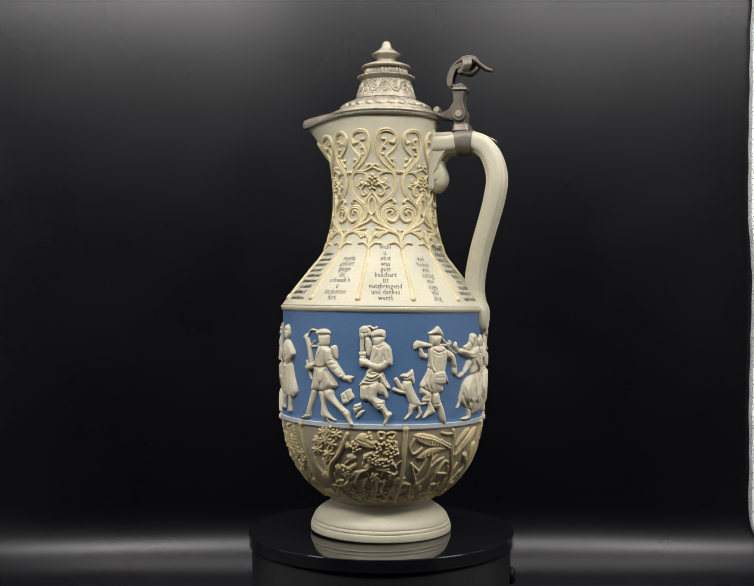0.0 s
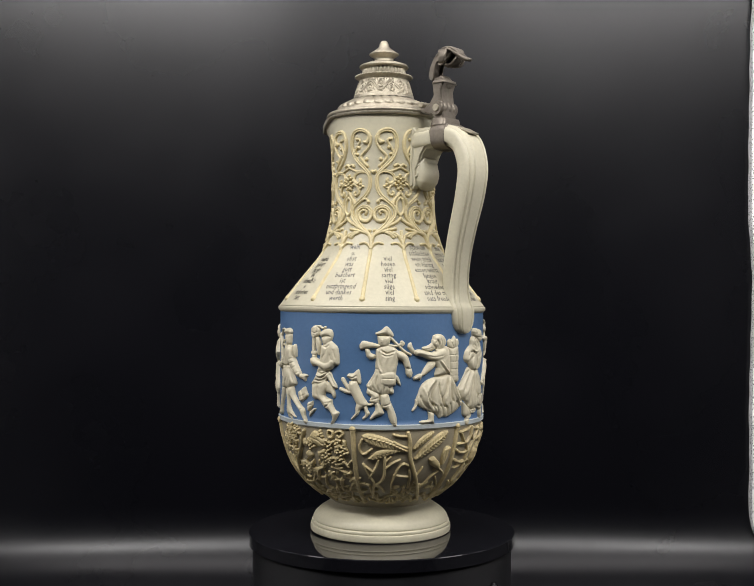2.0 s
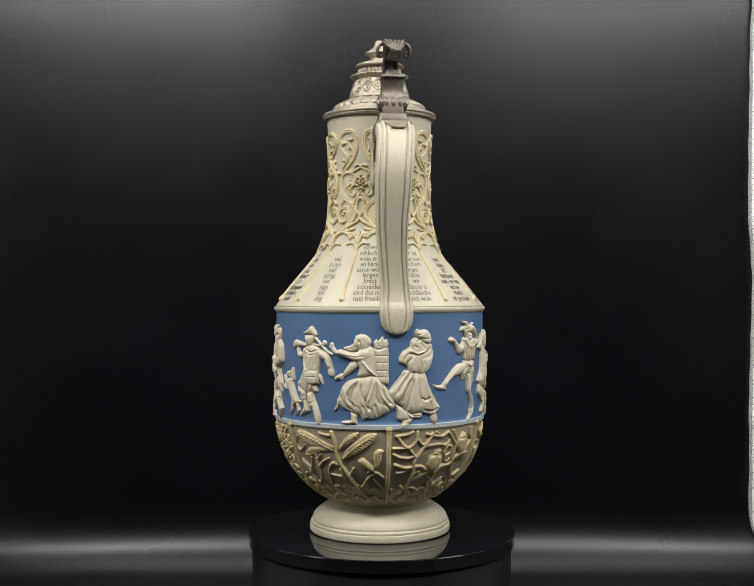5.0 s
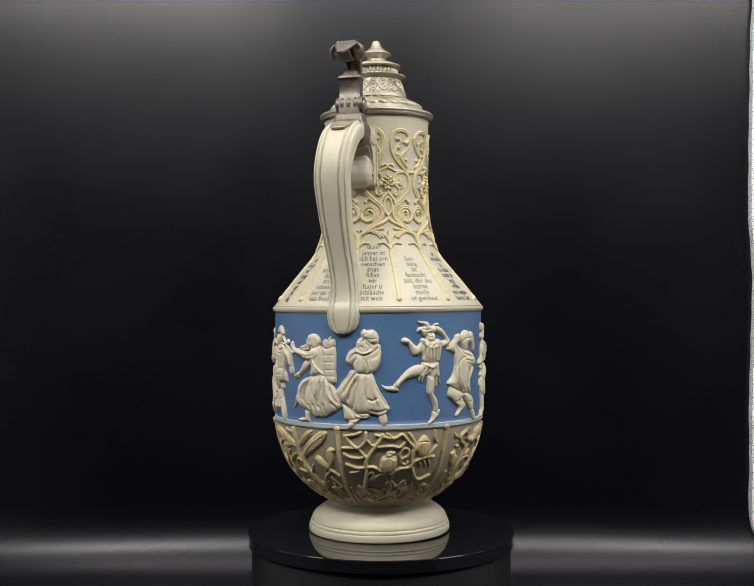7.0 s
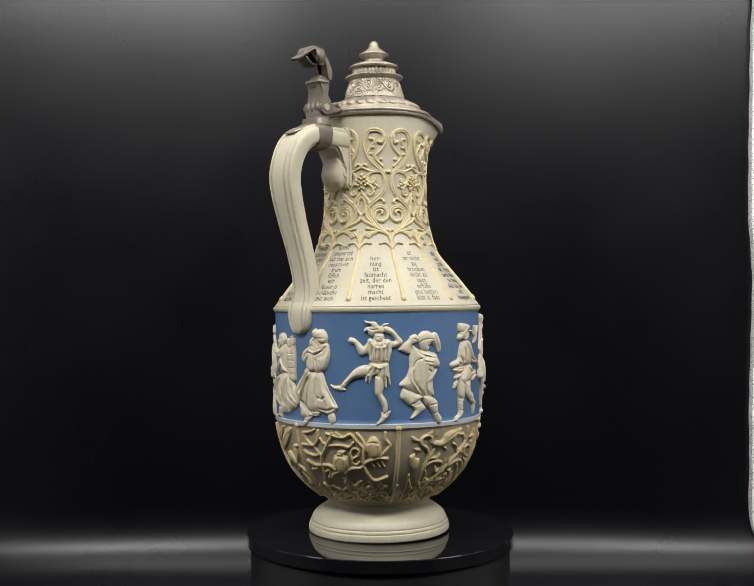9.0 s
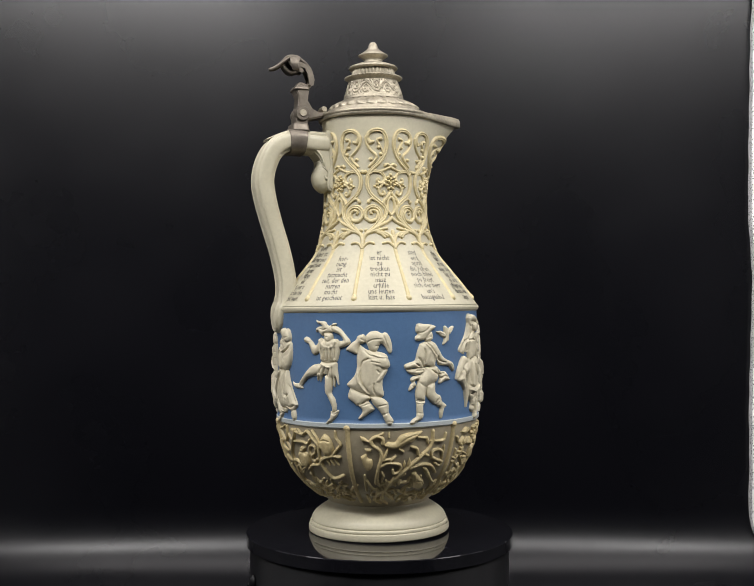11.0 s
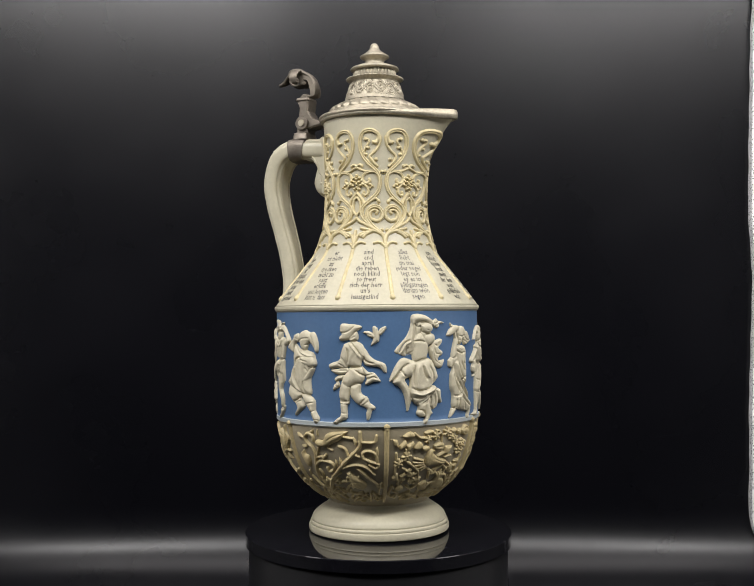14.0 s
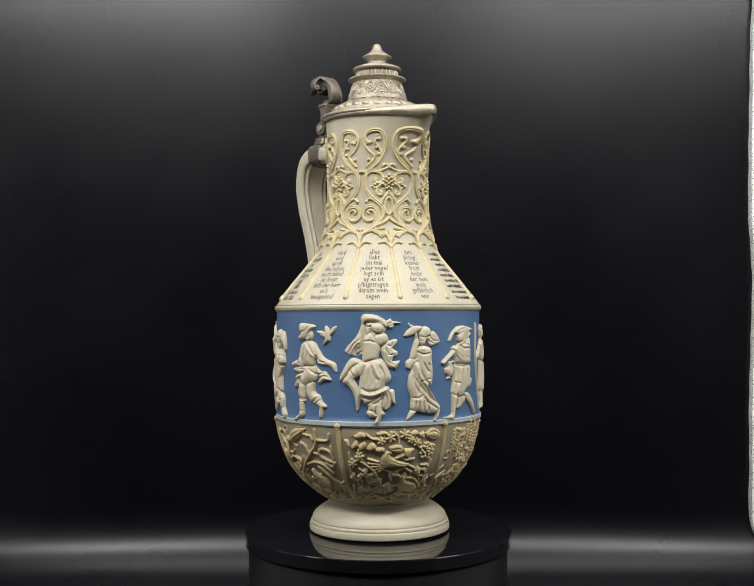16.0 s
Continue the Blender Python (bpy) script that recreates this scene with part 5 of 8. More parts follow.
    r.shape(1.0, 2.4, 2.4, -0.7, 188.3, 2.4, 185.9, 5.6, 186.7, 6.4, 190.7, 4.8, 193.3, 1.6, 195.0, -0.4, 191.9)
    r.shape(0, 2.0, 1.2, 5.4, 176.9, 7.8, 174.7, 8.6, 176.2, 10.6, 176.9, 13.3, 177.9, 11.9, 178.6, 9.9, 178.8, 8.9, 181.9, 6.5, 181.2)
    r.shape(0, 2.2, 1.4, 6.1, 191.9, 9.4, 190.3, 11.4, 190.8, 11.0, 193.9, 8.9, 196.7, 10.2, 198.4, 11.7, 199.9, 11.2, 202.7, 9.3, 203.7, 8.8, 206.8, 12.8, 206.1, 12.5, 207.5, 11.3, 211.3, 9.6, 212.3, 6.4, 210.5, 4.8, 206.2, 3.2, 201.4, 2.9, 196.7)
    r.shape(0, 2.6, 2.4, -10.6, 203.8, -6.5, 206.2, -5.7, 208.5, -9.8, 212.1, -13.9, 216.9, -16.0, 219.4, -18.5, 221.8, -18.4, 218.2, -15.6, 209.8, -13.1, 205.0)
    r.shape(0.6, 3.2, 3.4, -16.2, 219.4, -13.9, 214.6, -8.2, 206.9, -2.8, 206.9, -2.0, 212.1, -5.8, 216.9, -10.7, 220.0, -9.0, 225.3, -7.8, 232.4, -8.6, 238.4, -9.3, 242.0, -10.1, 238.4, -11.5, 230.1, -14.3, 224.8, -17.0, 222.5)
    r.shape(0, 2.0, 1.6, -10.7, 235.5, -8.3, 233.6, -7.0, 234.3, -7.8, 238.4, -8.8, 243.1, -9.9, 243.9, -10.2, 239.6)
    r.shape(1.0, 3.4, 4.4, -6.0, 207.3, -0.9, 205.0, 3.1, 205.0, 5.6, 209.8, 7.8, 217.5, 7.3, 220.6, 4.4, 224.8, 7.1, 226.5, 5.5, 231.3, 2.2, 233.6, -1.0, 236.0, -4.6, 238.8, -7.0, 234.8, -8.6, 230.0, -8.1, 224.1, -7.7, 216.9)
    r.shape(0, 2.6, 2.4, -4.5, 238.3, -0.8, 234.8, 3.9, 228.9, 6.8, 227.7, 8.7, 233.7, 7.6, 240.9, 5.1, 243.2, 3.0, 240.8, 1.4, 239.6, 0.3, 244.3, 0.6, 247.9, -2.7, 248.6, -4.7, 245.5, -3.7, 241.9)
    r.shape(1.2, 2.2, 1.8, 6.3, 228.2, 9.3, 228.3, 9.7, 233.8, 10.2, 238.1, 9.1, 238.3, 7.6, 234.4)
    r.shape(1.2, 2.2, 1.8, -0.0, 238.4, 2.2, 237.2, 3.5, 243.2, 4.5, 246.0, 3.0, 247.9, 1.4, 253.0, -0.4, 253.5, 0.7, 247.9, 0.3, 243.1)
    r.fold(-0.9, 0.6, -13.9, 200.9, -11.4, 194.2, -8.1, 190.6)
    r.fold(0.7, 0.7, -13.1, 201.4, -10.2, 194.2, -7.3, 191.8)
    r.fold(-0.7, 0.6, -10.1, 196.6, -9.8, 201.4, -6.5, 199.0)
    r.fold(-0.8, 0.6, -6.5, 191.8, -2.4, 191.4, -0.0, 192.6)
    r.fold(-0.9, 0.6, -6.0, 207.3, -0.9, 205.0, 2.8, 205.0)
    r.fold(-0.9, 0.7, -5.3, 208.8, -6.3, 216.9, -6.1, 226.4)
    r.fold(0.7, 0.8, -3.8, 209.7, -4.8, 218.1, -5.3, 228.8)
    r.fold(-0.9, 0.7, -1.7, 209.7, -0.8, 215.7, 1.0, 220.7)
    r.fold(0.6, 0.7, -0.7, 209.7, 0.7, 215.7, 2.3, 219.3)
    r.fold(-0.8, 0.7, 2.3, 209.8, 4.4, 217.0, 4.2, 222.9)
    r.fold(-1.0, 0.8, -7.4, 226.4, -3.4, 228.8, 1.5, 227.6, 4.7, 225.3)
    r.fold(0.8, 0.8, -7.7, 230.0, -2.6, 231.9, 2.3, 230.0, 6.3, 226.5)
    r.fold(-1.0, 0.7, -6.6, 233.6, -1.8, 234.3, 3.1, 231.2)
    r.fold(-1.0, 0.7, 4.7, 230.1, 2.2, 236.0, -1.8, 239.1)
    r.fold(-0.9, 0.6, 5.5, 231.3, 6.0, 237.2, 5.4, 242.0)
    r.fold(-0.8, 0.6, -3.8, 243.1, -1.0, 243.8, 0.3, 246.7)
    r.fold(-0.8, 0.6, 3.4, 233.6, 3.0, 239.6)
    r.fold(-0.8, 0.5, 6.1, 194.3, 7.7, 195.5, 8.9, 192.4)
    r.fold(-0.9, 0.5, 5.6, 196.7, 6.9, 201.5, 9.7, 201.5)
    r.fold(-0.9, 0.5, 4.8, 200.3, 6.4, 206.2, 9.6, 209.4)
    r.fold(0.6, 0.5, 4.0, 197.9, 5.6, 203.8, 8.2, 208.7)
    r.fold(-0.8, 0.5, 6.5, 178.8, 9.8, 176.9)
    r.fold(-0.7, 0.5, 7.3, 180.7, 9.3, 178.8)
    r.fold(-0.7, 0.5, -13.9, 216.9, -17.3, 220.6)
    r.fold(-0.8, 0.5, -5.1, 178.7, -3.9, 181.1, -1.9, 179.9)
    r.fold(0.6, 0.6, -3.2, 179.9, 0.8, 177.8, 4.2, 179.5)
    r.fold(-0.6, 0.4, 0.8, 183.0, 2.1, 183.5)
    r.fold(-0.6, 0.6, -13.1, 212.9, -10.6, 218.1)
    r.fold(-0.7, 0.6, -16.0, 219.4, -12.6, 212.1, -9.0, 208.1)
    r.build("relief_figure", FIGURE, jug, 0.23)
    r = Carving(162.1)
    r.shape(0, 2.0, 1.2, -11.2, 188.0, -9.4, 184.1, -6.0, 180.6, -1.5, 180.6, -1.0, 181.9, -4.2, 185.7, -8.1, 188.2)
    r.stem(0, 1.2, 0.8, -8.1, 178.9, -7.4, 180.8, -6.5, 180.3)
    r.stem(0, 1.6, 1.2, -4.7, 185.7, -4.1, 189.8, -3.7, 192.9)
    r.shape(0, 2.8, 2.4, -2.8, 186.2, -1.0, 181.6, 1.9, 180.9, 4.1, 183.4, 4.7, 188.2, 2.2, 189.4, 0.9, 193.5, -0.6, 195.4, -2.1, 193.4, -2.4, 189.8)
    r.shape(0, 2.0, 1.4, 1.3, 188.6, 4.2, 185.8, 5.7, 184.6, 7.7, 186.1, 9.8, 190.8, 10.0, 193.0, 7.7, 194.4, 5.1, 195.8, 3.1, 194.3)
    r.shape(0, 3.0, 3.2, -4.3, 197.0, -0.6, 195.4, 3.7, 196.7, 5.1, 200.8, 4.8, 205.7, 5.4, 213.0, 4.4, 225.0, -2.6, 222.3, -5.2, 215.0, -4.3, 206.6)
    r.shape(0.6, 2.2, 2.0, -5.3, 191.7, -3.9, 189.3, -2.5, 192.9, -3.6, 197.0, -4.3, 204.2, -7.3, 205.3, -7.4, 201.7)
    r.shape(0, 2.0, 1.8, -10.2, 207.1, -6.9, 204.1, -2.5, 204.0, -0.7, 206.7, -3.4, 207.8, -6.1, 210.1, -7.8, 213.0, -9.9, 211.5)
    r.shape(0.6, 3.2, 3.8, -6.1, 208.9, -1.6, 206.7, 4.0, 216.5, 4.4, 225.0, 2.0, 226.1, 4.9, 232.3, 9.6, 241.1, 8.9, 244.7, 4.9, 246.8, -2.7, 245.1, -7.4, 242.4, -7.2, 234.1, -8.8, 226.8, -8.5, 218.4, -7.3, 214.9)
    r.shape(0, 2.2, 1.8, -7.9, 243.6, -4.4, 244.3, -6.2, 248.0, -8.8, 250.7, -10.0, 250.9, -9.5, 248.3)
    r.shape(0, 2.2, 1.8, 6.1, 244.5, 9.8, 242.8, 9.5, 247.2, 7.4, 252.7, 5.4, 252.8, 6.5, 248.1)
    r.fold(1.0, 0.8, -5.2, 207.8, -3.5, 217.4, 1.1, 226.1, 6.9, 236.1)
    r.fold(-1.1, 0.7, -3.0, 207.8, -1.1, 217.5, 3.0, 224.9)
    r.fold(-1.0, 0.7, -6.1, 210.1, -5.3, 219.8, -0.8, 228.4, 5.5, 237.2)
    r.fold(-0.9, 0.7, -6.6, 217.3, -5.6, 224.5, -2.6, 231.9)
    r.fold(-0.9, 0.7, 0.7, 226.0, 3.9, 234.7, 8.9, 239.8)
    r.fold(-0.9, 0.7, -0.8, 233.2, 2.0, 238.2, 7.9, 243.4)
    r.fold(-0.9, 0.6, -6.7, 234.1, -3.5, 234.2, -0.8, 232.0)
    r.fold(-0.9, 0.6, -5.0, 236.6, -5.3, 243.7)
    r.fold(-0.9, 0.6, -3.0, 236.7, -3.2, 245.1)
    r.fold(-0.9, 0.6, -1.2, 235.6, -0.3, 245.2)
    r.fold(-0.9, 0.6, 0.7, 236.9, 2.6, 245.4)
    r.fold(0.8, 0.6, -2.1, 235.5, -1.9, 245.1)
    r.fold(-0.8, 0.6, -0.7, 207.9, 1.2, 212.8, 3.1, 215.3)
    r.fold(-0.7, 0.6, 1.8, 208.0, 3.1, 210.4, 4.0, 209.3)
    r.fold(-0.8, 0.6, -4.1, 199.4, -0.7, 201.9, 3.7, 200.8)
    r.fold(-0.7, 0.6, 3.6, 220.1, -2.6, 222.3)
    r.fold(-0.7, 0.5, -2.4, 188.1, 0.3, 189.1, 3.7, 188.0)
    r.fold(-0.7, 0.5, 3.2, 188.7, 6.1, 191.9, 9.1, 191.7)
    r.fold(-0.6, 0.5, 2.2, 191.8, 5.7, 193.6)
    r.fold(-0.6, 0.4, -1.9, 191.7, -1.0, 191.7)
    r.fold(0.6, 0.5, -2.8, 197.0, -0.7, 198.3, 1.2, 195.9)
    r.build("relief_figure", FIGURE, jug, 0.23)
    r = Carving(-171.4)
    r.shape(0, 2.4, 1.6, -10.5, 192.2, -8.4, 186.6, -4.3, 182.0, 1.1, 180.5, 7.7, 181.6, 13.0, 183.5, 7.7, 185.2, 4.2, 190.6, -1.9, 191.7, -2.4, 187.9, -5.9, 186.6, -8.9, 192.2)
    r.shape(0.6, 2.4, 2.0, -3.8, 188.6, -0.4, 184.3, 3.2, 186.8, 1.9, 191.8, -1.1, 193.4, -3.5, 192.4)
    r.shape(0, 3.2, 3.4, -5.7, 197.7, -0.5, 193.7, 4.1, 191.8, 6.9, 188.9, 8.7, 195.8, 8.7, 205.8, 7.5, 210.8, -4.7, 210.1, -6.5, 205.1, -8.4, 200.1)
    r.shape(1.6, 2.2, 2.0, -7.7, 197.6, -4.6, 196.5, -1.1, 202.4, 5.8, 205.7, 6.8, 209.5, 0.9, 209.9, -4.7, 205.9)
    r.stem(1.0, 1.6, 1.4, -14.2, 208.6, -9.7, 203.7, -3.8, 197.3, 2.5, 191.3, 7.7, 186.9)
    r.shape(0, 2.8, 2.2, -13.1, 213.3, -11.6, 211.0, -11.3, 208.5, -9.2, 207.4, -8.0, 209.9, -6.8, 213.7, -7.8, 218.5, -9.5, 219.7, -8.3, 221.4, -11.8, 221.2, -11.1, 219.3, -12.7, 217.0)
    r.stem(0, 1.2, 0.8, -8.5, 208.7, -5.7, 208.3, -6.0, 212.0)
    r.shape(0, 3.0, 3.4, -6.0, 210.0, 7.5, 210.8, 8.6, 217.1, 7.4, 224.6, 3.3, 231.2, 0.7, 234.0, -1.3, 235.3, -7.9, 233.3, -7.8, 225.9, -6.5, 217.4)
    r.shape(0, 2.4, 2.2, -8.1, 233.2, -3.5, 234.4, -4.6, 240.9, -5.7, 249.4, -7.0, 252.9, -13.4, 251.7, -14.2, 250.6, -8.7, 248.9, -8.2, 243.0)
    r.shape(0, 2.4, 2.0, 2.9, 232.9, 6.7, 232.8, 11.2, 238.8, 13.4, 244.0, 15.2, 250.6, 12.8, 250.3, 8.4, 243.0, 3.9, 238.0)
    r.shape(0, 1.6, 1.0, -3.5, 236.1, 2.6, 235.1, 3.2, 239.2, 0.7, 241.4, -0.8, 243.8, -4.6, 244.1, -3.5, 239.8)
    r.shape(0, 1.8, 1.2, 6.7, 222.0, 9.3, 221.0, 11.3, 223.1, 8.5, 228.4, 6.6, 227.5)
    r.fold(-0.9, 0.6, -6.0, 210.8, 0.9, 212.1, 7.5, 211.0)
    r.fold(-0.9, 0.7, -3.7, 212.6, -4.7, 221.2, -6.1, 232.2)
    r.fold(-0.9, 0.7, 0.3, 213.3, -0.9, 221.5, -2.1, 233.7)
    r.fold(-0.9, 0.7, 4.0, 213.1, 4.6, 221.9, 1.4, 231.6)
    r.fold(0.7, 0.7, -1.7, 212.7, -2.9, 221.3, -4.3, 232.3)
    r.fold(-0.8, 0.6, -6.6, 223.5, -2.1, 225.1)
    r.fold(-0.7, 0.6, -3.3, 194.8, 1.0, 198.0, 7.6, 198.2)
    r.fold(-0.7, 0.5, 1.0, 193.7, 5.9, 195.7)
    r.fold(-0.6, 0.5, -0.1, 183.0, 1.0, 189.3)
    r.fold(-0.6, 0.5, -8.4, 190.2, -3.2, 184.2, 4.3, 182.1)
    r.fold(-0.6, 0.5, -1.3, 236.3, -0.5, 242.6)
    r.fold(-0.6, 0.5, -4.7, 201.5, 0.9, 206.7)
    r.build("relief_figure", FIGURE, jug, 0.23)


build_frieze()

# ---------------------------------------------------------------- the bowl's six panels


def build_dividers():
    for k in range(6):
        r = Relief(60.0 * k - 4.0)
        r.limb(1.2, 0, 258, 1.75, 0, 285, 1.7, 0, 305, 1.6, 0, 328, 1.4)
        r.limb(0.9, 0, 256.0, 2.4, 0, 256.6, 2.4)
        r.build("divider", TAN, jug, 0.3)


def flower(r, rnd, a, y, size):
    deg = math.degrees(1 / (np.interp(y, MER_S, MER_R) * 1000))
    t0 = rnd.random() * 6
    for k in range(5):
        t = t0 + k * 2 * math.pi / 5
        r.limb(0.75, a + deg * size * 0.35 * math.cos(t), y + size * 0.35 * math.sin(t), size * 0.3, a + deg * size * 0.8 * math.cos(t), y + size * 0.8 * math.sin(t), size * 0.36)
    r.limb(1.1, a, y, size * 0.32, a, y + 0.1, size * 0.32)


def leaf(r, rnd, a, y, size, t=None):
    deg = math.degrees(1 / (np.interp(y, MER_S, MER_R) * 1000))
    t = rnd.random() * 6.3 if t is None else t
    c, s = math.cos(t), math.sin(t)
    r.limb(0.8, a, y, size * 0.12, a + deg * size * 0.9 * c, y + size * 0.9 * s, size * 0.42, a + deg * size * 2.0 * c, y + size * 2.0 * s, size * 0.10)
    r.cut(0.5, a, y, 0.25, a + deg * size * 1.8 * c, y + size * 1.8 * s, 0.2)


def berries(r, rnd, a, y, size):
    deg = math.degrees(1 / (np.interp(y, MER_S, MER_R) * 1000))
    for k in range(9):
        da, dy = rnd.uniform(-1, 1), rnd.uniform(-1, 1)
        r.limb(1.0, a + deg * da * size, y + dy * size, size * 0.30, a + deg * da * size, y + dy * size + 0.05, size * 0.30)


def tendril(r, rnd, a, y, size):
    deg = math.degrees(1 / (np.interp(y, MER_S, MER_R) * 1000))
    t0, turn = rnd.random() * 6.3, rnd.choice((-1, 1))
    v = []
    for k in range(9):
        t, q = t0 + turn * k * 0.7, size * (1.25 - k * 0.12)
        v += [a + deg * q * math.cos(t), y + q * math.sin(t), 0.85 - 0.02 * k]
    r.limb(0.8, *v)


def fill(r, seed, flowers, leaves, bunches, curls, low=0):
    """Small flowers, leaves, berries and curls between the main stems; low: leaves near the foot."""
    rnd = random.Random(seed)
    for n, f, s0, s1 in ((flowers, flower, 2.6, 3.6), (leaves, leaf, 3.2, 5.0), (bunches, berries, 2.8, 3.8), (curls, tendril, 2.4, 4.0)):
        for _ in range(n):
            y = rnd.uniform(257, 316)
            f(r, rnd, rnd.uniform(-25, 25), y, rnd.uniform(s0, s1))
    for _ in range(low):
        a0, y0 = rnd.uniform(-27, 27), rnd.uniform(290, 322)
        r.limb(1.0, a0, y0, 0.6, a0 + rnd.uniform(-9, 9), y0 + rnd.uniform(6, 12), rnd.uniform(1.0, 1.6))
        leaf(r, rnd, rnd.uniform(-25, 25), rnd.uniform(298, 328), rnd.uniform(2.8, 4.4))


def build_panels():
    r = Carving(-33.8)
    r.stem(0, 2.2, 1.5, -1.3, 258.7, 0.3, 267.1, 0.5, 275.8, 2.3, 283.6, 5.5, 293.4, 10.0, 307.3, 17.5, 323.8)
    r.shape(0, 1.6, 1.4, -25.7, 261.0, -21.8, 259.5, -14.3, 262.0, -8.2, 266.3, -1.4, 272.1, -1.6, 274.2, -8.5, 272.2, -17.4, 269.9, -23.6, 265.8)
    r.shape(0, 1.5, 1.2, -22.9, 279.5, -17.7, 273.4, -11.0, 271.0, -3.1, 273.0, -10.5, 276.0, -18.5, 280.3)
    r.shape(0, 1.5, 1.4, 2.0, 271.2, 5.3, 264.5, 10.2, 259.7, 14.1, 259.0, 12.0, 263.5, 6.9, 269.4, 3.1, 272.8)
    r.shape(0, 1.8, 1.6, 3.2, 279.6, 6.8, 271.9, 13.4, 264.5, 18.4, 259.8, 23.2, 259.2, 22.6, 263.7, 18.5, 269.7, 11.8, 275.9, 5.0, 280.6)
    r.fold(-0.6, 0.35, -22.8, 262.9, -21.3, 261.9)
    r.fold(-0.6, 0.35, -22.8, 262.9, -22.4, 264.8)
    r.fold(-0.6, 0.35, -20.7, 263.8, -18.8, 262.5)
    r.fold(-0.6, 0.35, -20.7, 263.8, -20.2, 266.2)
    r.fold(-0.6, 0.35, -18.6, 264.7, -16.5, 263.2)
    r.fold(-0.6, 0.35, -18.6, 264.7, -18.0, 267.4)
    r.fold(-0.6, 0.35, -16.6, 265.6, -14.3, 264.0)
    r.fold(-0.6, 0.35, -16.6, 265.6, -15.9, 268.6)
    r.fold(-0.6, 0.35, -14.6, 266.5, -12.3, 264.9)
    r.fold(-0.6, 0.35, -14.6, 266.5, -13.9, 269.7)
    r.fold(-0.6, 0.35, -12.6, 267.5, -10.3, 265.8)
    r.fold(-0.6, 0.35, -12.6, 267.5, -12.0, 270.7)
    r.fold(-0.6, 0.35, -10.7, 268.4, -8.5, 266.8)
    r.fold(-0.6, 0.35, -10.7, 268.4, -10.1, 271.6)
    r.fold(-0.6, 0.35, -8.8, 269.4, -6.7, 267.9)
    r.fold(-0.6, 0.35, -8.8, 269.4, -8.2, 272.4)
    r.fold(-0.6, 0.35, -6.9, 270.4, -5.1, 269.0)
    r.fold(-0.6, 0.35, -6.9, 270.4, -6.4, 273.2)
    r.fold(-0.6, 0.35, -5.1, 271.4, -3.5, 270.2)
    r.fold(-0.6, 0.35, -5.1, 271.4, -4.6, 273.8)
    r.fold(-0.6, 0.35, -3.2, 272.5, -2.0, 271.5)
    r.fold(-0.6, 0.35, -3.2, 272.5, -2.9, 274.4)
    r.fold(-0.6, 0.35, -20.1, 278.4, -19.4, 277.1)
    r.fold(-0.6, 0.35, -20.1, 278.4, -19.4, 279.2)
    r.fold(-0.6, 0.35, -17.8, 277.6, -16.9, 275.9)
    r.fold(-0.6, 0.35, -17.8, 277.6, -16.8, 278.6)
    r.fold(-0.6, 0.35, -15.5, 276.8, -14.5, 274.9)
    r.fold(-0.6, 0.35, -15.5, 276.8, -14.4, 278.0)
    r.fold(-0.6, 0.35, -13.3, 276.1, -12.3, 274.1)
    r.fold(-0.6, 0.35, -13.3, 276.1, -12.2, 277.3)
    r.fold(-0.6, 0.35, -11.2, 275.4, -10.3, 273.5)
    r.fold(-0.6, 0.35, -11.2, 275.4, -10.1, 276.6)
    r.fold(-0.6, 0.35, -9.1, 274.7, -8.3, 272.9)
    r.fold(-0.6, 0.35, -9.1, 274.7, -8.1, 275.8)
    r.fold(-0.6, 0.35, -7.0, 274.0, -6.4, 272.5)
    r.fold(-0.6, 0.35, -7.0, 274.0, -6.2, 275.0)
    r.fold(-0.6, 0.35, -5.0, 273.4, -4.5, 272.2)
    r.fold(-0.6, 0.35, -5.0, 273.4, -4.4, 274.1)
    r.fold(-0.6, 0.35, 3.4, 270.9, 3.5, 269.2)
    r.fold(-0.6, 0.35, 3.4, 270.9, 4.5, 271.2)
    r.fold(-0.6, 0.35, 4.7, 269.4, 4.8, 267.3)
    r.fold(-0.6, 0.35, 4.7, 269.4, 6.1, 269.8)
    r.fold(-0.6, 0.35, 5.9, 268.0, 6.1, 265.6)
    r.fold(-0.6, 0.35, 5.9, 268.0, 7.6, 268.5)
    r.fold(-0.6, 0.35, 7.2, 266.6, 7.3, 264.0)
    r.fold(-0.6, 0.35, 7.2, 266.6, 8.9, 267.1)
    r.fold(-0.6, 0.35, 8.4, 265.2, 8.5, 262.6)
    r.fold(-0.6, 0.35, 8.4, 265.2, 10.1, 265.7)
    r.fold(-0.6, 0.35, 9.7, 263.8, 9.8, 261.4)
    r.fold(-0.6, 0.35, 9.7, 263.8, 11.2, 264.2)
    r.fold(-0.6, 0.35, 10.9, 262.4, 11.0, 260.4)
    r.fold(-0.6, 0.35, 10.9, 262.4, 12.3, 262.8)
    r.fold(-0.6, 0.35, 12.1, 261.0, 12.2, 259.5)
    r.fold(-0.6, 0.35, 12.1, 261.0, 13.2, 261.3)
    r.fold(-0.6, 0.35, 5.1, 278.4, 5.3, 275.6)
    r.fold(-0.6, 0.35, 5.1, 278.4, 6.9, 279.0)
    r.fold(-0.6, 0.35, 6.6, 276.8, 6.9, 273.4)
    r.fold(-0.6, 0.35, 6.6, 276.8, 8.8, 277.5)
    r.fold(-0.6, 0.35, 8.2, 275.1, 8.5, 271.3)
    r.fold(-0.6, 0.35, 8.2, 275.1, 10.6, 276.1)
    r.fold(-0.6, 0.35, 9.7, 273.6, 10.0, 269.4)
    r.fold(-0.6, 0.35, 9.7, 273.6, 12.4, 274.6)
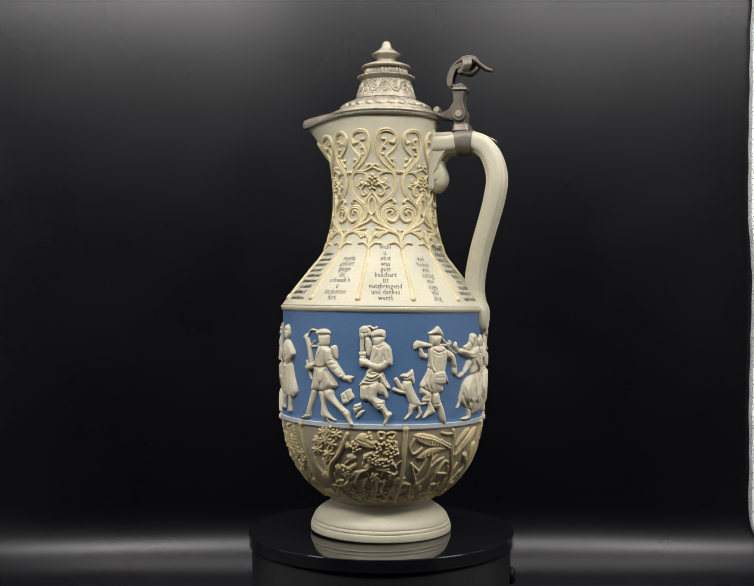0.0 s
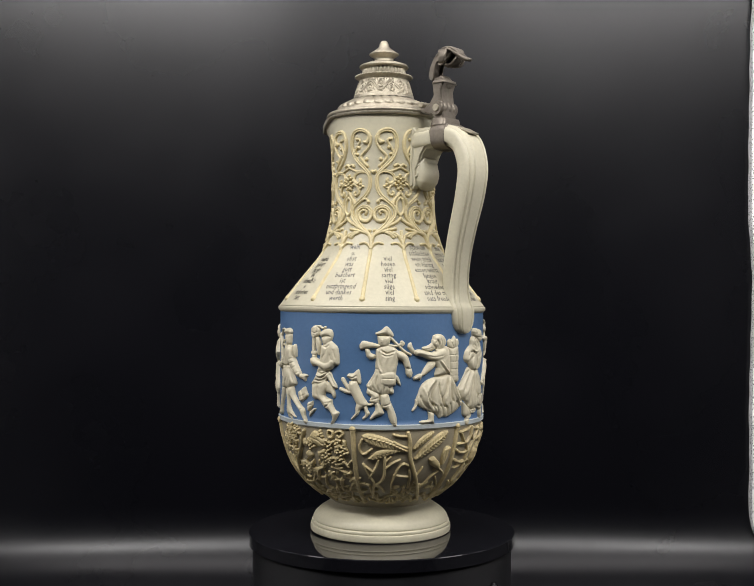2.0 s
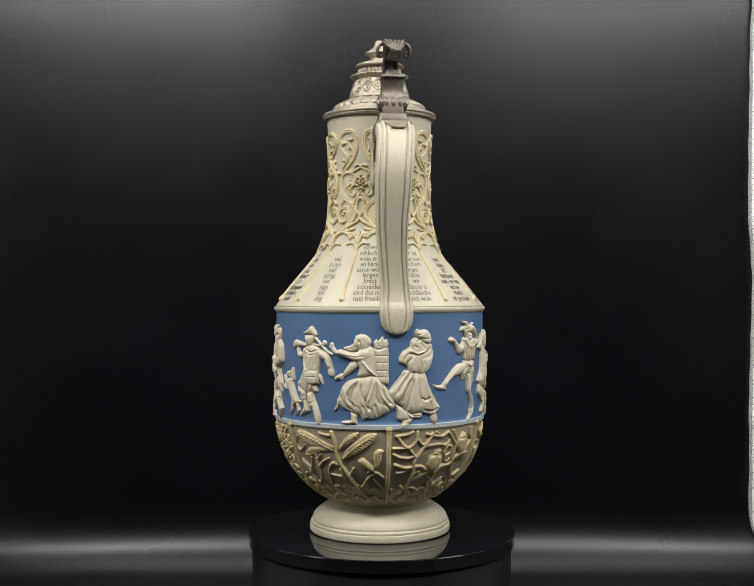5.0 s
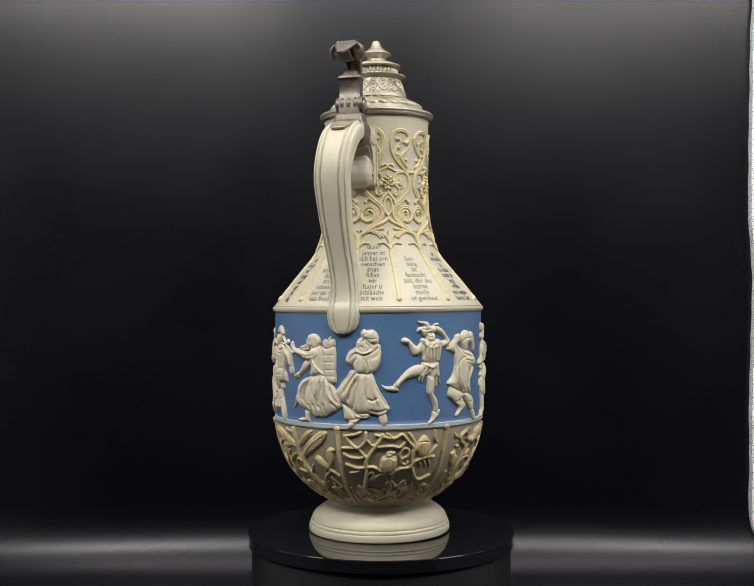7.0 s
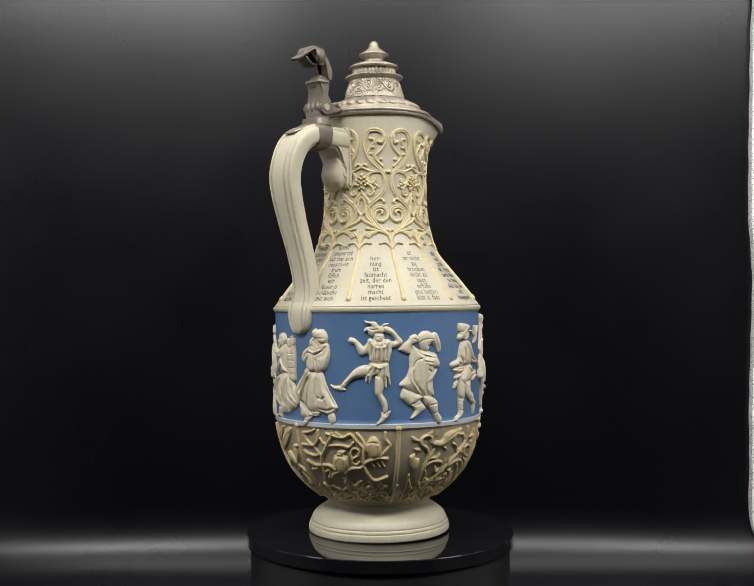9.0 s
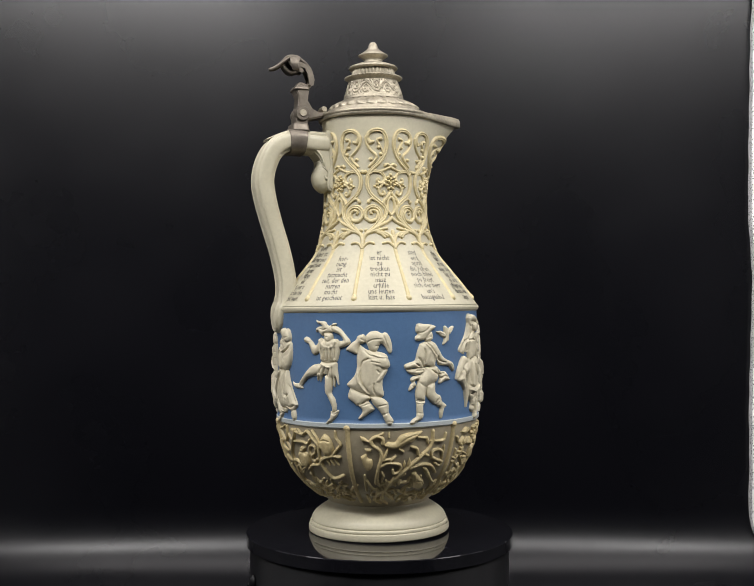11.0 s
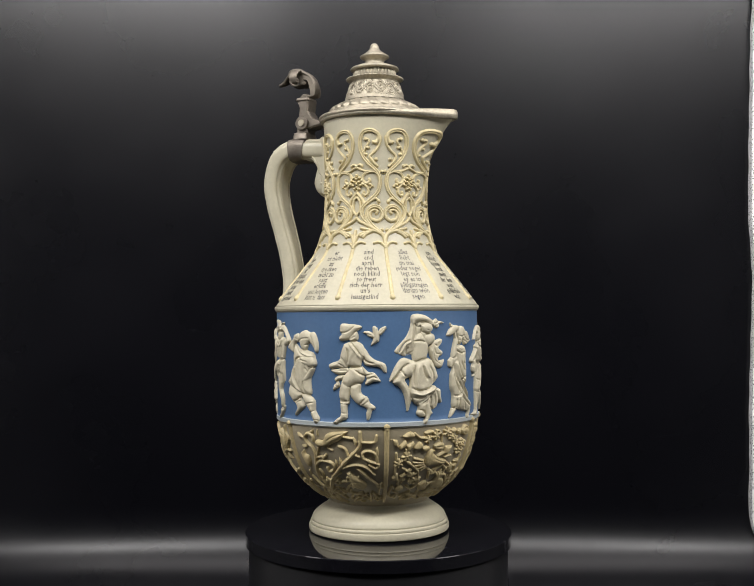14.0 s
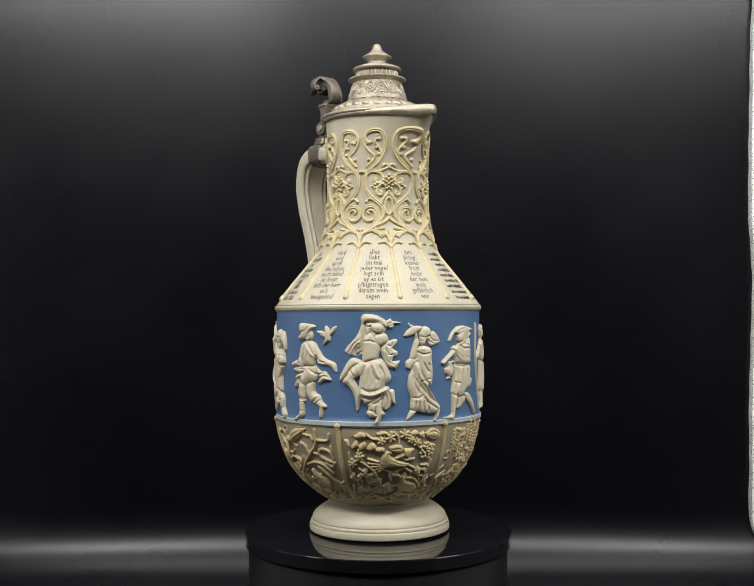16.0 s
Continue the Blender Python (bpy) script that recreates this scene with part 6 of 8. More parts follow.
    r.fold(-0.6, 0.35, 11.2, 272.0, 11.5, 267.6)
    r.fold(-0.6, 0.35, 11.2, 272.0, 14.0, 273.1)
    r.fold(-0.6, 0.35, 12.7, 270.4, 13.0, 266.0)
    r.fold(-0.6, 0.35, 12.7, 270.4, 15.6, 271.5)
    r.fold(-0.6, 0.35, 14.1, 268.9, 14.4, 264.5)
    r.fold(-0.6, 0.35, 14.1, 268.9, 17.1, 270.0)
    r.fold(-0.6, 0.35, 15.6, 267.4, 15.9, 263.2)
    r.fold(-0.6, 0.35, 15.6, 267.4, 18.4, 268.5)
    r.fold(-0.6, 0.35, 17.1, 265.9, 17.3, 261.9)
    r.fold(-0.6, 0.35, 17.1, 265.9, 19.8, 266.9)
    r.fold(-0.6, 0.35, 18.5, 264.4, 18.8, 260.9)
    r.fold(-0.6, 0.35, 18.5, 264.4, 21.0, 265.3)
    r.fold(-0.6, 0.35, 20.0, 262.9, 20.2, 259.9)
    r.fold(-0.6, 0.35, 20.0, 262.9, 22.1, 263.7)
    r.fold(-0.6, 0.35, 21.5, 261.5, 21.7, 259.0)
    r.fold(-0.6, 0.35, 21.5, 261.5, 23.2, 262.1)
    r.fold(0.6, 0.5, -24.4, 261.8, -13.5, 265.5, -1.6, 273.1)
    r.fold(0.6, 0.5, 3.8, 279.9, 12.6, 269.3, 22.1, 260.8)
    r.fold(0.5, 0.5, 2.5, 272.0, 6.9, 265.7, 13.0, 259.9)
    r.stem(0, 1.5, 1.0, -8.9, 260.3, -5.5, 261.6, -2.2, 261.7)
    r.stem(0, 1.5, 1.0, -8.6, 266.1, -5.7, 268.6, -1.5, 270.9)
    r.stem(0, 1.5, 1.0, -22.3, 296.1, -18.3, 286.7, -17.0, 280.5)
    r.stem(0, 1.4, 0.9, -19.8, 291.2, -22.8, 287.4, -25.1, 284.9)
    r.stem(0, 1.5, 1.1, -18.4, 304.6, -13.9, 296.5, -13.4, 286.2, -13.4, 278.1)
    r.stem(0, 1.4, 0.9, -12.6, 287.5, -9.3, 283.3, -5.0, 280.3)
    r.stem(0, 1.4, 0.9, -12.7, 281.7, -10.2, 277.8)
    r.stem(0, 1.5, 1.0, -8.5, 301.9, -6.2, 289.7, -3.0, 283.9, 0.1, 285.1)
    r.stem(0, 1.4, 1.0, 3.3, 307.5, 2.6, 296.7, 1.2, 289.2)
    r.stem(0, 1.2, 0.8, 6.9, 293.7, 9.4, 287.6)
    r.shape(0, 2.4, 1.8, 12.5, 280.8, 15.3, 278.7, 18.8, 282.3, 21.8, 286.7, 21.1, 290.3, 17.2, 287.9, 14.1, 285.1)
    r.shape(0, 2.0, 1.5, 21.1, 278.6, 22.0, 273.8, 24.5, 271.4, 27.3, 273.1, 26.0, 275.0, 25.7, 280.2, 23.7, 286.8, 22.0, 286.4)
    r.fold(-0.6, 0.4, 23.0, 274.6, 23.1, 283.8)
    r.fold(-0.6, 0.4, 24.7, 274.0, 24.4, 281.2)
    r.stem(0, 1.2, 0.8, 19.1, 289.1, 17.7, 291.0)
    r.stem(0, 1.4, 1.0, 21.4, 289.9, 24.3, 292.2, 26.9, 295.2)
    r.stem(0, 1.2, 0.8, 12.1, 311.3, 16.7, 297.4, 21.5, 292.1)
    r.stem(0, 1.2, 0.8, 21.0, 297.6, 26.3, 307.0)
    r.stem(0, 1.2, 0.9, -7.6, 293.4, -3.0, 294.8, 1.2, 295.4)
    r.stem(0, 1.3, 1.0, -28.7, 304.3, -23.2, 303.6, -21.9, 312.7, -18.7, 322.1)
    r.stem(0, 1.3, 1.0, -19.1, 325.7, -7.6, 315.2, 2.5, 319.2)
    r.stem(0, 1.3, 1.0, -3.7, 325.2, 7.4, 318.5, 13.0, 326.6)
    r.stem(0, 1.3, 1.0, 12.4, 327.2, 19.2, 316.6, 26.4, 325.1)
    r.stem(0, 1.4, 1.0, -25.4, 264.3, -27.2, 270.8, -24.9, 275.9, -20.3, 271.4)
    r.stem(0, 1.4, 1.0, -25.4, 283.9, -22.4, 294.6, -19.9, 303.0, -21.4, 320.1)
    r.stem(0, 1.2, 0.9, -28.3, 318.8, -18.5, 314.2, -17.4, 324.0)
    r.stem(0, 1.2, 0.9, -10.4, 328.4, -0.5, 322.9, 5.5, 328.0)
    r.stem(0, 1.2, 0.9, 7.8, 309.3, 2.9, 316.2, -0.3, 314.0)
    r.stem(0, 1.2, 0.9, 17.4, 309.4, 22.6, 307.7, 25.9, 314.2)
    r.undergrowth(21, 25, 306, 30)
    r.build("relief_panel", TAN, jug, 0.26, "tan relief of a palm tree and cockerel")
    r = Carving(29.1)
    r.stem(0, 1.6, 1.1, -29.3, 261.7, -22.8, 260.3, -20.2, 258.1)
    r.stem(0, 1.7, 1.2, -28.3, 262.6, -26.0, 267.3, -22.4, 270.9, -18.4, 266.2, -17.6, 258.6)
    r.stem(0, 1.6, 1.1, -30.9, 271.0, -22.4, 270.9)
    r.stem(0, 1.5, 1.1, -30.4, 275.8, -27.0, 278.3, -21.7, 279.1, -18.2, 277.4)
    r.stem(0, 2.0, 1.4, -20.4, 305.3, -18.2, 291.6, -18.1, 281.9, -14.2, 272.6, -10.5, 265.1, -8.9, 260.7)
    r.stem(0, 1.5, 1.0, -16.6, 265.1, -14.5, 268.7, -12.1, 268.3)
    r.stem(0, 1.5, 1.1, -21.5, 271.9, -18.1, 278.2)
    r.stem(0, 1.7, 1.3, -29.6, 284.4, -23.2, 287.3, -14.3, 286.3, -9.8, 289.9)
    r.stem(0, 1.4, 1.0, -27.9, 291.5, -23.1, 290.1, -21.5, 287.4)
    r.stem(0, 1.7, 1.2, -12.3, 260.8, -7.0, 262.5, -2.1, 263.2, 1.6, 260.6, 5.3, 266.1, 8.7, 271.1)
    r.stem(0, 1.4, 1.0, -6.3, 259.9, -3.3, 263.2)
    r.stem(0, 1.6, 1.1, -11.2, 270.0, -3.8, 269.3, 0.3, 270.5, 3.0, 267.0)
    r.stem(0, 1.5, 1.1, 5.3, 259.8, 8.5, 266.2, 9.1, 273.0)
    r.stem(0, 1.8, 1.3, -3.9, 292.6, 0.9, 288.0, 6.6, 287.0, 9.6, 282.2, 16.4, 279.1, 21.2, 279.5)
    r.stem(0, 1.7, 1.2, 16.8, 278.5, 21.2, 271.8, 22.5, 268.8, 20.2, 264.3, 20.1, 259.3)
    r.stem(0, 1.7, 1.3, 8.6, 271.1, 7.9, 282.7, 9.9, 292.5, 14.1, 299.1, 21.3, 295.5)
    r.stem(0, 1.4, 1.0, -14.8, 297.9, -11.3, 293.5, -7.2, 291.7)
    r.stem(0, 1.4, 1.0, -17.5, 293.0, -14.8, 290.5, -14.1, 294.3, -16.9, 298.1)
    r.stem(0, 1.4, 1.0, 2.0, 281.5, 0.9, 276.0, 2.8, 271.5, 5.7, 272.8, 5.3, 277.3, 2.7, 279.4, 1.9, 282.8, 4.1, 284.7, 5.5, 282.6)
    r.shape(0, 2.8, 2.6, -10.6, 285.5, -9.6, 278.8, -7.4, 276.9, -6.5, 274.1, -4.2, 273.0, -1.7, 273.7, -2.3, 275.5, -3.3, 277.1, -0.8, 278.8, -0.6, 286.3, -3.7, 291.1, -8.6, 290.4)
    r.fold(-0.7, 0.5, -9.8, 279.6, -5.7, 277.4, -1.1, 279.4)
    r.fold(-0.4, 0.4, -7.0, 280.0, -8.1, 289.5)
    r.fold(-0.4, 0.4, -3.7, 279.9, -3.6, 289.4)
    r.fold(-0.6, 0.4, -6.1, 275.1, -3.5, 275.0)
    r.shape(0, 2.8, 2.6, 9.7, 272.4, 10.0, 267.2, 12.3, 262.9, 13.5, 261.8, 15.6, 263.1, 17.7, 267.8, 18.1, 274.1, 15.5, 278.5, 11.9, 278.3)
    r.fold(-0.7, 0.5, 10.2, 267.4, 13.5, 266.1, 16.8, 267.5)
    r.fold(-0.4, 0.4, 11.4, 268.7, 11.8, 277.0)
    r.fold(-0.4, 0.4, 15.7, 268.9, 15.6, 277.2)
    r.stem(0, 1.2, 0.8, 12.6, 282.8, 13.9, 286.4)
    r.stem(0, 1.2, 0.8, 15.2, 282.3, 17.0, 286.4)
    r.stem(0, 1.2, 0.8, 17.8, 280.8, 19.7, 286.3)
    r.stem(0, 1.3, 1.0, -24.2, 305.4, -18.8, 311.4, -15.9, 323.2, -6.3, 316.2)
    r.stem(0, 1.3, 1.0, -4.3, 307.9, 0.1, 317.0, 6.3, 325.1, 11.8, 316.9, 18.6, 323.3)
    r.stem(0, 1.3, 1.0, 0.5, 306.3, 5.7, 308.3, 10.2, 305.8)
    r.stem(0, 1.3, 1.0, 19.4, 306.5, 18.6, 315.2, 23.5, 318.8)
    r.stem(0, 1.3, 1.0, -30.3, 308.6, -28.8, 320.0, -24.9, 327.3)
    r.stem(0, 1.3, 1.0, -2.6, 292.6, -3.7, 300.5, -2.5, 308.8)
    r.stem(0, 1.2, 0.9, 10.4, 301.0, 13.3, 310.7)
    r.stem(0, 1.2, 0.9, -21.8, 309.3, -16.5, 306.8, -11.7, 310.3)
    r.stem(0, 1.2, 0.9, -10.9, 312.3, -5.9, 308.0, -2.0, 314.1, 1.4, 309.8)
    r.stem(0, 1.2, 0.9, 4.7, 314.2, 8.9, 310.0, 13.8, 314.7)
    r.stem(0, 1.2, 0.9, -20.5, 320.6, -14.2, 326.6, -5.1, 321.8)
    r.undergrowth(22, 25, 303, 34)
    r.build("relief_panel", TAN, jug, 0.26, "tan relief of owls on bare branches")
    r = Carving(88.0)
    r.shape(0, 2.6, 2.0, -12.7, 269.3, -10.7, 267.0, -6.9, 267.2, -4.8, 262.6, -0.8, 260.6, 2.4, 260.2, 7.8, 259.6, 5.6, 262.6, 2.4, 267.2, -0.9, 269.1, -5.9, 272.4, -10.5, 272.5)
    r.fold(-0.6, 0.4, -4.1, 267.2, -0.0, 263.5, 5.6, 261.2)
    r.fold(-0.6, 0.4, -3.3, 269.0, 1.6, 265.9, 5.6, 262.6)
    r.stem(0, 1.4, 1.0, 5.3, 264.1, 9.8, 265.1)
    r.stem(0, 1.3, 0.9, -4.7, 272.9, -2.3, 274.9)
    r.stem(0, 1.8, 1.3, -17.5, 302.6, -16.3, 291.2, -14.0, 278.8, -15.7, 272.7, -18.7, 269.6, -19.5, 265.5, -16.6, 262.7, -13.6, 264.4, -13.5, 268.1)
    r.shape(0, 1.4, 1.0, -25.4, 262.3, -23.0, 263.5, -20.3, 266.8, -24.3, 266.3)
    r.shape(0, 1.4, 1.0, -23.4, 272.2, -19.8, 272.2, -19.6, 274.7, -22.1, 274.4)
    r.shape(0, 1.4, 1.0, -16.2, 261.5, -12.9, 259.1, -13.3, 262.3)
    r.shape(0, 1.4, 1.0, -10.9, 263.6, -10.5, 259.3, -9.7, 260.0, -9.8, 264.1)
    r.stem(0, 1.4, 1.0, -12.8, 280.3, -10.8, 273.5)
    r.stem(0, 1.4, 1.0, -14.1, 281.7, -9.7, 280.7)
    r.shape(0, 1.5, 1.1, -10.6, 282.3, -6.6, 277.5, -6.1, 279.8, -8.8, 283.0)
    r.stem(0, 1.7, 1.2, -14.9, 287.5, -10.9, 284.2, -4.8, 285.1, -2.9, 288.1, -4.3, 292.1, -7.1, 293.0, -7.7, 289.6)
    r.stem(0, 1.9, 1.4, -12.0, 311.8, -8.7, 303.9, -5.7, 297.8, -1.6, 292.8, 3.8, 285.1, 8.9, 278.6, 13.7, 270.8, 14.1, 260.3)
    r.shape(0, 1.5, 1.0, -1.4, 282.1, -0.3, 285.1, -0.9, 288.6, -1.7, 286.4)
    r.shape(0, 1.5, 1.0, 1.4, 280.0, 2.6, 284.0, 1.7, 287.5, 0.5, 286.4)
    r.stem(0, 1.6, 1.1, 13.5, 267.8, 21.3, 268.1, 22.6, 263.0)
    r.shape(0, 1.5, 1.1, 10.4, 263.3, 12.2, 267.5, 11.4, 270.6, 10.2, 267.4)
    r.stem(0, 1.5, 1.1, 2.1, 271.4, 5.4, 273.4, 6.5, 278.3)
    r.stem(0, 1.4, 1.0, 8.9, 277.3, 12.9, 279.6)
    r.stem(0, 1.5, 1.2, 15.3, 281.3, 14.9, 276.6, 18.1, 275.1, 21.9, 277.4, 22.9, 283.0)
    r.stem(0, 1.5, 1.2, 15.5, 281.3, 19.5, 284.0, 23.5, 286.0, 21.9, 289.2, 18.4, 286.4)
    r.stem(0, 1.6, 1.2, 2.7, 289.5, 9.9, 286.7, 16.2, 288.4, 20.9, 294.9)
    r.shape(0, 1.6, 1.3, 9.9, 289.1, 13.7, 290.2, 20.4, 300.9, 25.1, 306.5, 19.7, 303.3, 13.9, 295.9)
    r.shape(0, 2.4, 1.8, 3.9, 293.9, 6.5, 292.5, 8.5, 295.9, 12.5, 299.8, 15.7, 305.5, 13.7, 310.3, 8.9, 309.6, 5.5, 305.6, 5.6, 298.5)
    r.fold(-0.5, 0.4, 6.6, 302.0, 11.5, 301.5, 14.5, 306.1)
    r.shape(0, 2.2, 1.6, -25.5, 278.6, -22.4, 276.2, -21.7, 279.8, -19.2, 281.2, -19.4, 287.4, -21.9, 290.5, -23.9, 287.8, -24.8, 283.6)
    r.stem(0, 1.4, 1.0, -16.3, 291.2, -17.2, 297.8, -15.6, 304.7, -12.1, 310.2)
    r.stem(0, 1.4, 1.0, -14.0, 300.9, -13.0, 295.5, -14.0, 292.2)
    r.stem(0, 1.4, 1.1, -18.0, 317.4, -12.5, 309.8, -8.9, 316.1, -4.0, 324.1)
    r.stem(0, 1.4, 1.1, -11.2, 310.1, -13.5, 324.1, -8.1, 331.8)
    r.stem(0, 1.4, 1.1, -16.5, 312.2, -19.3, 324.7, -13.8, 330.5)
    r.stem(0, 1.4, 1.1, -23.5, 299.8, -20.2, 308.6, -15.8, 310.5)
    r.stem(0, 1.3, 1.0, -3.1, 316.4, -5.9, 309.9, -10.0, 312.1)
    r.stem(0, 1.3, 1.0, 0.7, 328.6, 7.2, 321.0, 17.0, 325.0)
    r.stem(0, 1.3, 1.0, -24.1, 294.9, -24.4, 303.4, -24.4, 311.1)
    r.stem(0, 1.3, 1.0, 17.9, 316.9, 16.6, 327.2)
    r.stem(0, 1.3, 1.0, -24.8, 317.9, -24.0, 328.3)
    r.shape(0, 1.5, 1.0, 21.9, 273.3, 23.2, 271.7, 23.7, 277.6, 22.7, 278.5)
    r.stem(0, 1.3, 1.0, -2.8, 311.4, 3.6, 315.9, 11.7, 316.3)
    r.undergrowth(23, 25, 300, 40)
    r.build("relief_panel", TAN, jug, 0.26, "tan relief of songbirds among curling branches")
    r = Carving(146.1)
    r.shape(0, 2.0, 1.3, -27.0, 266.3, -24.4, 266.9, -23.8, 272.8, -25.9, 270.7)
    r.shape(0, 2.2, 1.4, -21.8, 263.7, -17.5, 260.4, -14.8, 264.3, -19.7, 265.6)
    r.shape(0, 2.2, 1.4, -23.2, 271.1, -20.2, 266.8, -19.2, 271.2, -22.7, 274.3)
    r.shape(0, 2.2, 1.4, -19.4, 271.4, -16.0, 267.9, -14.9, 271.4, -18.2, 275.4)
    r.shape(0, 2.2, 1.4, -15.3, 273.1, -11.9, 268.6, -9.3, 272.9, -13.6, 275.4)
    r.shape(0, 2.0, 1.4, -11.1, 273.1, -6.1, 272.2, -5.3, 275.7, -9.3, 276.6)
    r.shape(0, 2.0, 1.4, -9.9, 261.6, -6.1, 260.0, -3.3, 261.7, -8.4, 263.8)
    r.shape(0, 2.0, 1.4, 8.4, 261.7, 11.4, 259.8, 13.7, 262.6, 10.1, 264.5)
    r.shape(0, 2.0, 1.4, 13.5, 262.5, 16.6, 261.1, 16.7, 266.0, 14.2, 265.3)
    r.shape(0, 2.4, 1.8, 17.4, 262.4, 21.0, 258.5, 25.7, 260.9, 26.5, 265.6, 22.4, 267.7, 18.2, 265.6)
    r.fold(-0.8, 0.5, 19.1, 262.5, 22.0, 261.0, 25.0, 263.5, 22.8, 266.0, 19.8, 264.5)
    r.shape(0, 2.2, 1.6, -3.0, 272.2, 1.4, 270.1, 4.7, 272.3, 3.4, 277.0, -1.9, 275.5)
    r.fold(-0.6, 0.5, -1.9, 273.8, 3.6, 273.5)
    r.shape(0, 2.0, 1.4, 5.6, 274.1, 10.4, 274.4, 9.0, 280.5, 5.5, 279.5)
    r.stem(0, 1.7, 1.0, 5.8, 263.8, 6.0, 265.9)
    r.stem(0, 1.7, 1.0, 5.0, 263.3, 3.8, 264.6)
    r.stem(0, 1.7, 1.0, 4.8, 262.2, 3.4, 261.3)
    r.stem(0, 1.7, 1.0, 5.5, 261.5, 5.2, 259.4)
    r.stem(0, 1.7, 1.0, 6.3, 261.9, 7.5, 260.7)
    r.stem(0, 1.7, 1.0, 6.4, 263.1, 7.8, 263.9)
    r.stem(0.4, 1.8, 0.9, 5.6, 262.6, 5.7, 262.6)
    r.stem(0, 1.7, 1.0, -1.3, 265.2, 0.0, 266.6)
    r.stem(0, 1.7, 1.0, -2.1, 265.7, -2.2, 268.0)
    r.stem(0, 1.7, 1.0, -2.8, 265.0, -4.2, 265.9)
    r.stem(0, 1.7, 1.0, -2.7, 263.7, -3.9, 262.4)
    r.stem(0, 1.7, 1.0, -1.9, 263.2, -1.8, 261.0)
    r.stem(0, 1.7, 1.0, -1.2, 264.0, 0.2, 263.1)
    r.stem(0.4, 1.8, 0.9, -2.0, 264.5, -1.9, 264.5)
    r.stem(0, 1.7, 1.0, -7.4, 267.7, -8.4, 269.0)
    r.stem(0, 1.7, 1.0, -7.6, 266.7, -8.8, 266.2)
    r.stem(0, 1.7, 1.0, -7.1, 266.0, -7.4, 264.2)
    r.stem(0, 1.7, 1.0, -6.4, 266.3, -5.5, 265.1)
    r.stem(0, 1.7, 1.0, -6.3, 267.3, -5.1, 267.9)
    r.stem(0, 1.7, 1.0, -6.8, 268.0, -6.5, 269.9)
    r.stem(0.4, 1.8, 0.9, -6.9, 267.0, -6.9, 267.0)
    r.stem(0, 1.7, 1.0, -18.5, 280.5, -17.7, 282.3)
    r.stem(0, 1.7, 1.0, -19.3, 280.7, -20.0, 282.7)
    r.stem(0, 1.7, 1.0, -19.7, 279.8, -21.2, 280.1)
    r.stem(0, 1.7, 1.0, -19.3, 278.7, -20.1, 277.0)
    r.stem(0, 1.7, 1.0, -18.6, 278.5, -17.9, 276.6)
    r.stem(0, 1.7, 1.0, -18.1, 279.5, -16.7, 279.2)
    r.stem(0.4, 1.8, 0.9, -18.9, 279.6, -18.8, 279.6)
    r.stem(0, 1.7, 1.0, -22.6, 285.8, -21.4, 286.5)
    r.stem(0, 1.7, 1.0, -23.3, 286.5, -23.3, 288.6)
    r.stem(0, 1.7, 1.0, -23.9, 286.1, -25.2, 287.4)
    r.stem(0, 1.7, 1.0, -23.9, 285.0, -25.2, 284.2)
    r.stem(0, 1.7, 1.0, -23.3, 284.2, -23.3, 282.2)
    r.stem(0, 1.7, 1.0, -22.6, 284.6, -21.4, 283.4)
    r.stem(0.4, 1.8, 0.9, -23.3, 285.4, -23.2, 285.4)
    r.stem(0, 1.7, 1.0, 8.7, 267.1, 7.8, 268.2)
    r.stem(0, 1.7, 1.0, 8.5, 266.1, 7.3, 265.5)
    r.stem(0, 1.7, 1.0, 9.0, 265.5, 8.7, 263.8)
    r.stem(0, 1.7, 1.0, 9.7, 265.8, 10.6, 264.7)
    r.stem(0, 1.7, 1.0, 9.9, 266.8, 11.1, 267.4)
    r.stem(0, 1.7, 1.0, 9.4, 267.4, 9.6, 269.1)
    r.stem(0.4, 1.8, 0.9, 9.2, 266.5, 9.3, 266.5)
    r.stem(0, 1.7, 1.0, 13.4, 268.5, 14.3, 267.3)
    r.stem(0, 1.7, 1.0, 13.6, 269.5, 14.9, 270.0)
    r.stem(0, 1.7, 1.0, 13.1, 270.1, 13.5, 271.9)
    r.stem(0, 1.7, 1.0, 12.4, 269.8, 11.5, 271.0)
    r.stem(0, 1.7, 1.0, 12.2, 268.8, 10.9, 268.3)
    r.stem(0, 1.7, 1.0, 12.7, 268.2, 12.3, 266.5)
    r.stem(0.4, 1.8, 0.9, 12.9, 269.1, 13.0, 269.2)
    r.stem(0, 2.2, 1.25, 19.5, 276.6, 19.7, 276.7)
    r.stem(0, 2.2, 1.25, 17.7, 277.7, 17.9, 277.8)
    r.stem(0, 2.2, 1.25, 18.6, 274.2, 18.8, 274.2)
    r.stem(0, 2.2, 1.25, 20.2, 279.0, 20.5, 279.0)
    r.stem(0, 2.2, 1.25, 16.1, 275.8, 16.3, 275.8)
    r.stem(0, 2.2, 1.25, 20.9, 274.9, 21.1, 274.9)
    r.stem(0, 2.2, 1.25, 18.2, 280.3, 18.4, 280.4)
    r.stem(0, 2.2, 1.25, 16.8, 272.7, 17.0, 272.7)
    r.stem(0, 2.2, 1.25, 22.2, 278.5, 22.4, 278.5)
    r.stem(0, 2.2, 1.25, 15.4, 278.1, 15.6, 278.1)
    r.stem(0, 2.2, 1.25, 19.9, 272.2, 20.1, 272.2)
    r.stem(0, 2.2, 1.25, 20.4, 281.8, 20.7, 281.8)
    r.stem(0, 2.2, 1.25, 14.8, 273.5, 15.0, 273.5)
    r.stem(0, 2.2, 1.25, 22.9, 275.8, 23.2, 275.8)
